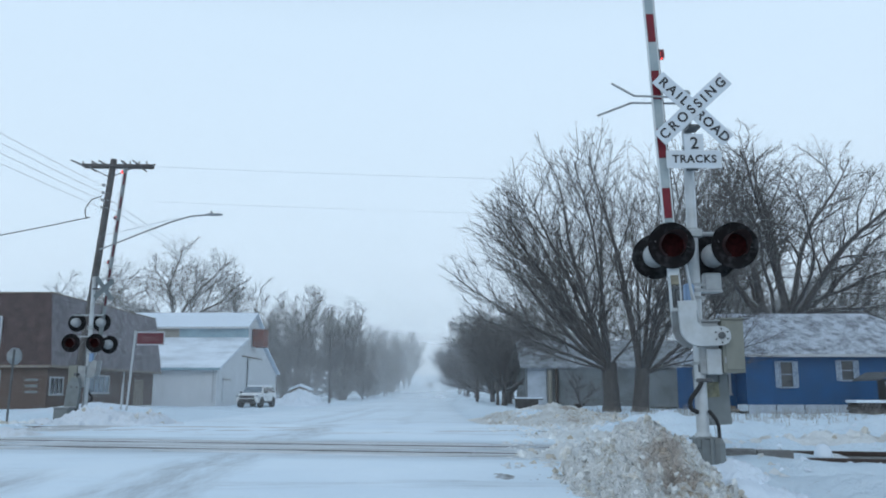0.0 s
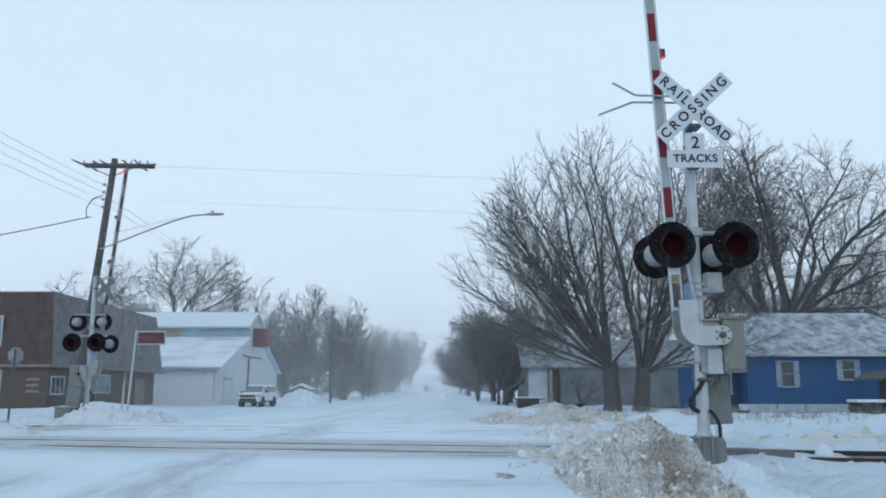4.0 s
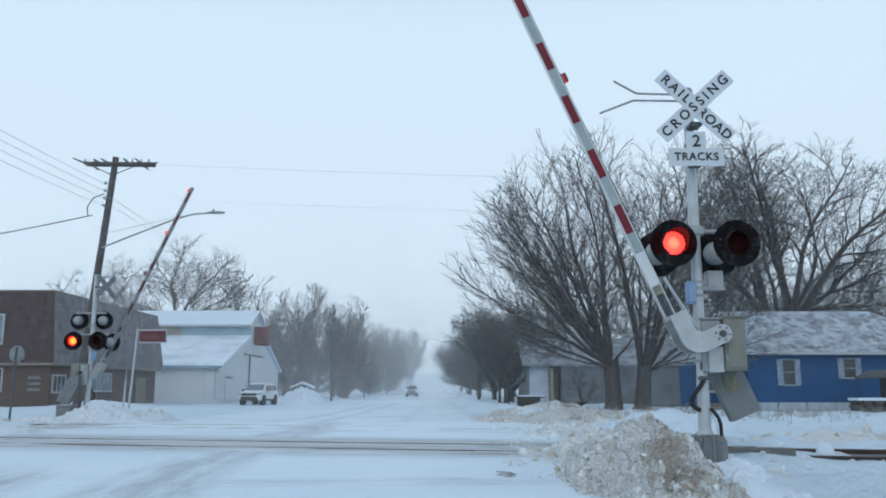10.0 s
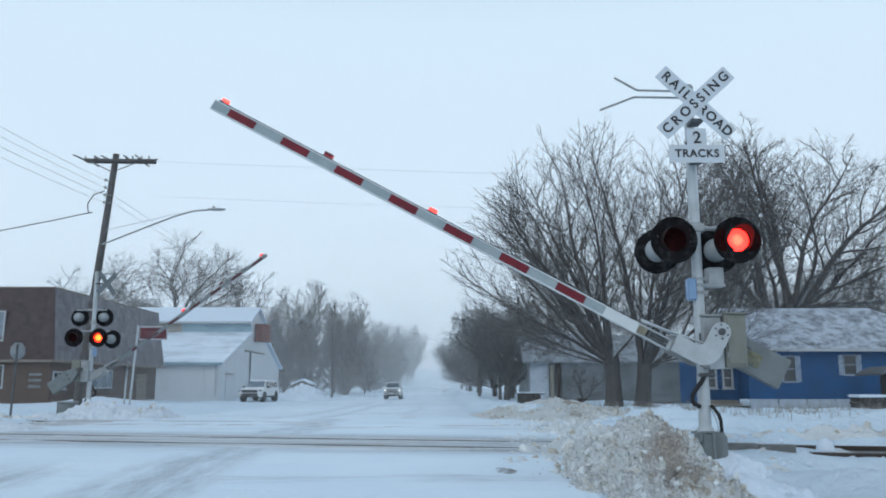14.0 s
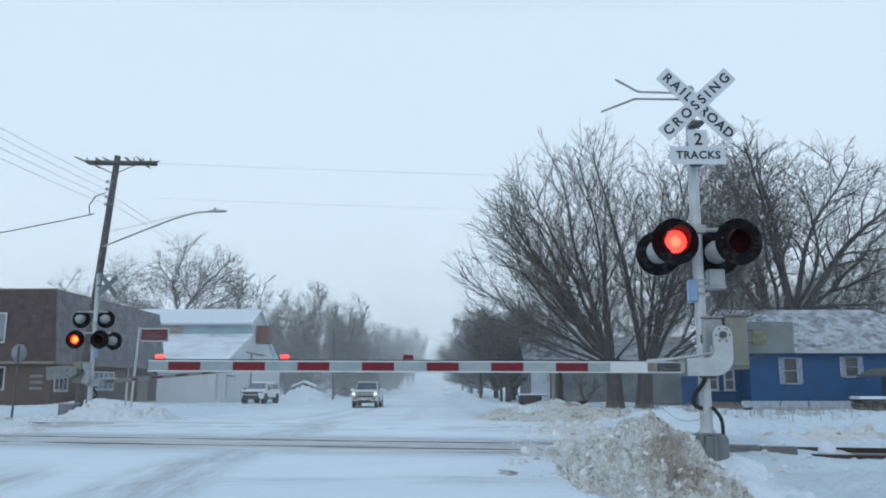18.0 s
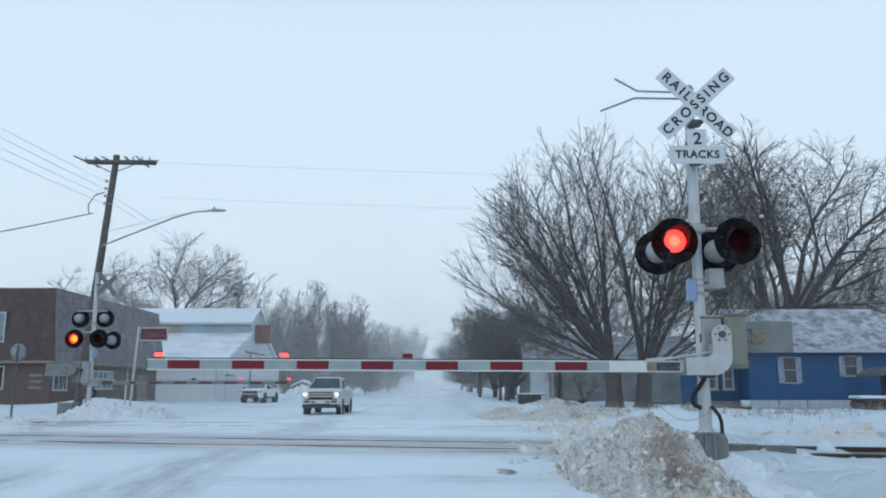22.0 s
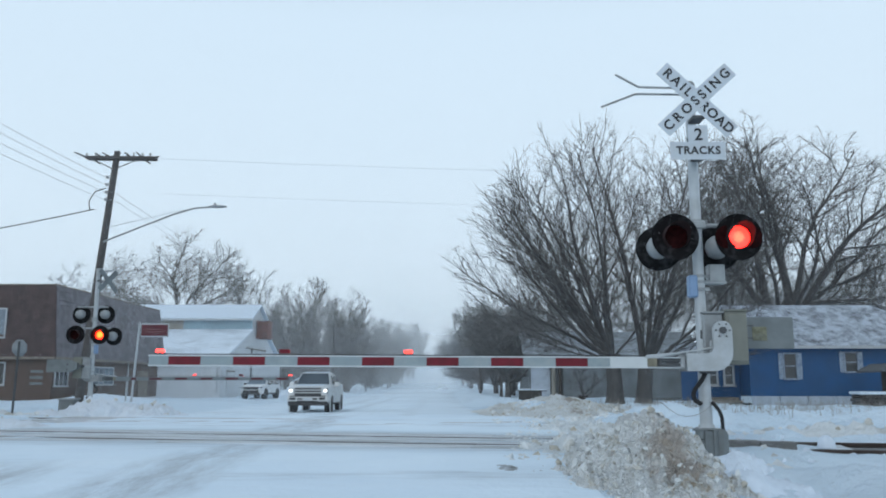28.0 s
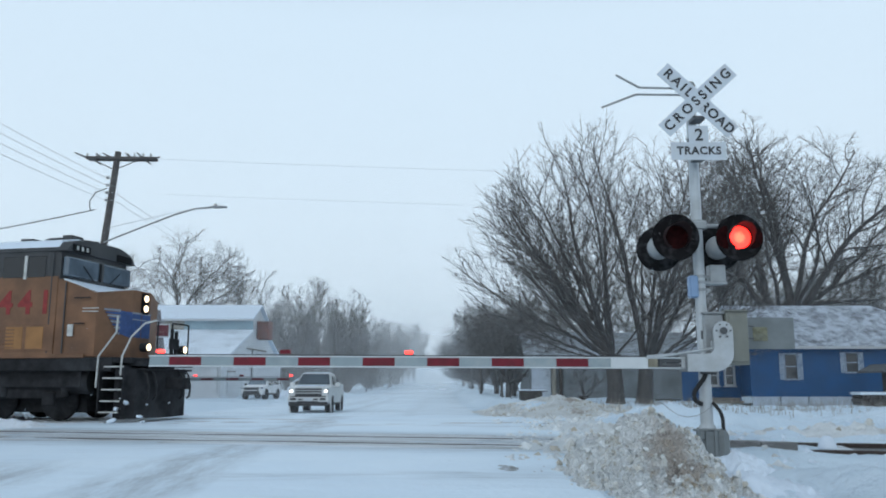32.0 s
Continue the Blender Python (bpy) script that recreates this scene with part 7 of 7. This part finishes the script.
    part("anticlimber", Build().box((0.02, 0, 1.44), (0.36, 2.5, 0.12), None, 0.02).box((0.08, 0, 1.30), (0.28, 2.3, 0.05), None, 0.01), LOCOBLACK, v)
    part("platform_stripe", Build().box((0.21, 0.1, 1.47), (0.012, 1.9, 0.10), None, 0.003), plain("dull_yellow_stripe", (0.26, 0.15, 0.04), 0.7, 0, 0.3, 6), v, "dull yellow platform stripe")
    rng = random.Random(8)
    for _ in range(5):
        part("packed_snow", Build().box((rng.uniform(-0.3, 0.04), rng.choice((-1, 1)) * rng.uniform(0.2, 1.25), rng.uniform(0.1, 0.35)), (rng.uniform(0.03, 0.07), rng.uniform(0.03, 0.08), rng.uniform(0.02, 0.04)), pose(0, 0, 0, rng.uniform(-30, 30), rng.uniform(-30, 30), rng.uniform(0, 90)), 0.015), SNOW, v)
    part("coupler", Build().box((0.38, 0, 0.95), (0.55, 0.26, 0.30), None, 0.05).box((0.62, 0.12, 0.95), (0.2, 0.2, 0.3), None, 0.05), LOCOBLACK, v)
    for i, z in enumerate((0.25, 0.52, 0.80, 1.08, 1.36)):
        part("step", Build().box((-0.50 + 0.02 * i, -1.36, z), (0.58, 0.3, 0.03), None, 0.006), LOCOBLACK, v)
        part("step_edge", Build().box((-0.50 + 0.02 * i, -1.515, z), (0.55, 0.02, 0.035), None, 0.004), STEPEDGE, v, "pale step edge")
    part("step_side", Build().box((-0.82, -1.36, 0.8), (0.04, 0.32, 1.2), None, 0.006).box((-0.16, -1.36, 0.8), (0.04, 0.32, 1.2), None, 0.006), LOCOBLACK, v)
    for pts in (([-0.88, -1.53, 0.85], [-0.86, -1.53, 1.62], [-0.44, -1.47, 2.22], [-0.44, -1.45, 2.62]), ([-0.22, -1.53, 1.15], [-0.20, -1.53, 1.62], [-0.05, -1.42, 2.1], [0.10, -1.1, 2.45], [0.12, -0.6, 2.56])):
        part("handrail", Build().tube(pts, 0.024, 8), STEPEDGE, v, "pale handrail")
    for y in (-0.35, 0.35, 1.2):
        part("stanchion", Build().cyl((0.02, y, 1.58), (0.02, y, 2.55), 0.024, None, 8), LOCOBLACK, v)
    part("handrail", Build().tube([(0.02, 0.35, 2.55), (0.02, 1.2, 2.55)], 0.022, 8), LOCOBLACK, v)
    part("hose_rack", Build().cyl((0.05, 0.3, 1.55), (0.05, 0.3, 2.4), 0.05).cyl((0.05, 0.52, 1.55), (0.05, 0.52, 2.35), 0.05).box((0.05, 0.42, 2.0), (0.1, 0.4, 0.3), None, 0.03), LOCOBLACK, v)
    for y in (-0.85, 0.95):
        d = part("ditch_light", Build().cyl((-0.12, y, 1.86), (0.08, y, 1.86), 0.11, 0.12, 16), LOCOBLACK, v)
        part("lens", Build().cyl((0.08, y, 1.86), (0.10, y, 1.86), 0.085, None, 16), HEADWARM, d, "lit ditch light")
    lampcase = part("headlight_case", Build().box((-0.71, 0.12, 3.07), (0.08, 0.30, 0.58), None, 0.04), BLACK, v)
    for z in (3.21, 2.94):
        part("lens", Build().cyl((-0.67, 0.12, z), (-0.645, 0.12, z), 0.085, None, 16), HEADWARM, lampcase, "lit headlight")
    # plain winged emblem on the near bevel of the nose
    a, b_ = Vector((-1.10, -W + 0.08, 0)), Vector((-0.72, -0.42, 0))
    nrm = Vector((b_.y - a.y, -(b_.x - a.x), 0)).normalized() * 0.012

    def on_bevel(u0, u1, z0, z1, z2, z3):
        p, q = a.lerp(b_, u0) + nrm, a.lerp(b_, u1) + nrm
        return panel([(p.x, p.y, z0), (q.x, q.y, z1), (q.x, q.y, z2), (p.x, p.y, z3)], 0.01)

    part("emblem", on_bevel(0.66, 1.0, 2.22, 2.12, 2.80, 2.82), WINGBLUE, v, "plain blue shield")
    for i in range(9):
        z = 2.86 - i * 0.075
        part("emblem_bar", on_bevel(0.20 + 0.05 * i, 0.66, z - 0.05, z - 0.07, z - 0.005, z - 0.01), FEATHER if i % 2 == 0 else WINGBLUE, v)
    for s in (-1, 1):
        part("emblem", Build().box((-0.708, s * 0.22, 2.46), (0.012, 0.40, 0.62), None, 0.003), WINGBLUE, v, "plain blue shield")
    part("emblem_rim", Build().box((-0.70, 0, 2.79), (0.012, 0.86, 0.05), None, 0.003).box((-0.70, 0, 2.62), (0.012, 0.84, 0.03), None, 0.003), FEATHER, v, "pale rim of emblem")
    for z in (3.28, 3.20):
        part("grab_iron", Build().cyl((-1.4, -W - 0.05, z - 0.45), (-0.98, -W + 0.0, z - 0.45), 0.014, None, 6), STEPEDGE, v)
    # door frames and louvres on the cab's flank
    part("door_frame", Build().box((-2.38, -W - 0.016, 3.0), (0.03, 0.02, 2.6)).box((-1.95, -W - 0.016, 2.6), (0.03, 0.02, 1.8)), LOCOGREY, v)
    for i in range(6):
        part("louvre", Build().box((-3.55, -W - 0.045, 1.86 + 0.09 * i), (0.42, 0.02, 0.03), pose(0, 0, 0), 0.004), LOCOYELLOW, v)
    rng = random.Random(3)
    for _ in range(16):
        part("thrown_snow", Build().box((rng.uniform(-0.6, 0.35), rng.uniform(-1.6, -1.3), rng.uniform(-0.02, 0.05)), (rng.uniform(0.08, 0.22), rng.uniform(0.08, 0.2), rng.uniform(0.04, 0.10)), pose(0, 0, 0, rng.uniform(-20, 20), rng.uniform(-20, 20), 0), 0.03), SNOW, v, "loose snow pushed by plough")
    return v


loco = locomotive()


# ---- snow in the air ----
# upright see-through sheets, added to imitate the haze of blown snow
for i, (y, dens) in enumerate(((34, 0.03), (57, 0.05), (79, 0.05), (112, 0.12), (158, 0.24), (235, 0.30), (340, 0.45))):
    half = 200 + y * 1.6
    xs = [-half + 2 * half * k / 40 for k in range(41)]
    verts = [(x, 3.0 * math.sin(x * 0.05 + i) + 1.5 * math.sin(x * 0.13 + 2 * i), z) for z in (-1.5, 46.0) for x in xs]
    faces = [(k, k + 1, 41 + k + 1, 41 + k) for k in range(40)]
    me = bpy.data.meshes.new("snow_haze_sheet")
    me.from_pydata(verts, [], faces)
    me.materials.append(haze_sheet_mat("haze_sheet", dens, 0.05))
    ob = new("snow_haze_sheet", me)
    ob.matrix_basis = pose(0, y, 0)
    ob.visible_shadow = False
    tagged(ob, "see-through sheet standing in for haze of blown snow", "blowing snow", kind="stuff")


def snowfall():
    rng = random.Random(77)
    verts, faces = [], []
    for k in range(5200):
        x, y, zz = rng.uniform(-100, 22), 3.5 + 26 * rng.random() ** 0.8, rng.uniform(-0.2, 9)
        s = rng.uniform(0.003, 0.008)
        c0 = Vector((x, y, zz))
        for _ in range(3):
            verts.append(tuple(c0 + Vector((rng.uniform(-s, s), rng.uniform(-s, s), rng.uniform(-s, s)))))
        verts.append(tuple(c0 + Vector((0, 0, s))))
        n = 4 * k
        faces += [(n, n + 1, n + 2), (n, n + 1, n + 3), (n + 1, n + 2, n + 3), (n, n + 2, n + 3)]
    me = bpy.data.meshes.new("falling_snow")
    me.from_pydata(verts, [], faces)
    me.materials.append(SNOW)
    return tagged(new("falling_snow", me), "fine snowflakes driven on the wind", "snowflakes", kind="stuff")


flakes = snowfall()
HALF_BEAT, FIRST = 0.594, 4.793


def motions():
    near = ((0, 87.5), (8.5, 87.5), (8.8, 84.6), (9, 80.5), (9.5, 73.2), (10, 66.6), (10.5, 61.6), (11, 56.6), (11.5, 52.2), (12, 47.7), (12.5, 42.8), (13, 37.9),
            (13.5, 32.9), (14, 28.3), (14.5, 23.3), (15.5, 15.0), (16.5, 8.0), (17, 3.9), (17.5, 0.9), (17.9, 0.15), (18.3, 0.25), (32, 0.25))
    far = ((0, 85.4), (8.3, 85.4), (8.7, 84.0), (9, 79.8), (10, 66), (11, 58.8), (12, 51), (13, 43.7), (14, 36.5), (15.2, 27.0), (16.5, 17), (17, 13), (18, 5.0), (18.6, 1.0), (19, 0.0), (32, 0.0))
    pn, pf = near_arm.matrix_basis.translation.copy(), far_arm.matrix_basis.translation.copy()
    # the long arm droops a little in its clamp as it comes down
    walk(near_crank, [(t, pose(*pn, 0, a, 0)) for t, a in near])
    walk(near_arm, [(t, pose(*pn, 0, a, 0) @ pose(0.15 * (a / 87.5) ** 3, 0, -0.11 * (a / 87.5) ** 0.7)) for t, a in near])
    walk(far_crank, [(t, pose(*pf, 0, a, 0)) for t, a in far])
    walk(far_arm, [(t, pose(*pf, 0, a, 0) @ pose(-0.27 * a / 87.5, 0, 0.04 * (a / 87.5) ** 0.7)) for t, a in far])
    # the pickup comes down the street and stops, nose turned a little towards the kerb
    drive = ((0, -3.7, 318, 0), (3, -3.9, 258, 0), (6, -4.4, 205, 0), (8, -4.9, 173, 0), (9, -5.1, 157, 0), (10, -5.25, 143, 0), (11, -5.45, 130, 0), (12, -5.6, 117, 0), (13, -5.7, 105, 0), (14, -5.7, 94, 0),
             (16.5, -5.8, 72, 0), (17.5, -5.85, 65, 0), (18.5, -5.95, 58.5, 0), (19.5, -6.0, 53, 0), (20.5, -6.1, 47.5, 0), (21.5, -6.2, 43.7, 0), (22.5, -6.3, 41.2, 0),
             (23.5, -6.38, 40.0, 0), (25, -6.42, 39.3, 0), (26.5, -6.44, 39.1, 0), (32, -6.44, 39.1, 0))
    rows = []
    for t, x, y, turn in drive:
        mid = y + 2.9
        slope = math.degrees(math.atan2(float(road_z(mid + 1.8) - road_z(mid - 1.8)), 3.6))
        rows.append((t, pose(x + 0.05 * turn, mid, float(road_z(mid)) + 0.005, 0, 0, -90 - turn) @ pose(0, 0, 0, 0, slope, 0)))
    walk(truck, rows)
    walk(loco, [(t, track_frame(FAR_TRACK) @ pose(-7.6 - 2.12 * (32 - t), 0, 0.03)) for t in (0, 16, 29, 32)])
    walk(slack_cable, [(t, pose(0.05, -0.09, 0.72, 0, a, 0)) for t, a in ((0, -80), (14, -80), (15.5, -45), (17.6, 0), (32, 0))])
    walk(flakes, [(t, pose(2.5 * t, -0.1 * t, 0.6 - 0.03 * t)) for t in (0, 16, 32)])
    # the added shutters open by turns, in place of lamps switching on and off
    for sh, phase, shift in ADDED_SHUTTERS:
        c = sh.matrix_basis.translation.copy()
        rows = [(0, 0)]
        k, t = 0, FIRST
        while t < 32:
            if k % 2 == phase:
                rows += [(t - 0.0334, 0), (t, 88)]
                e = t + HALF_BEAT
                rows += [(e - 0.0334, 88), (e, 0)] if e < 32 else [(32, 88)]
            t += HALF_BEAT
            k += 1
        if rows[-1][0] < 32:
            rows.append((32, 0))
        if shift is None:
            walk(sh, [(t, pose(c.x, c.y, c.z, -a, 0, 0)) for t, a in rows])
        else:
            walk(sh, [(t, pose(c.x + shift * a / 88, c.y, c.z)) for t, a in rows])


motions()
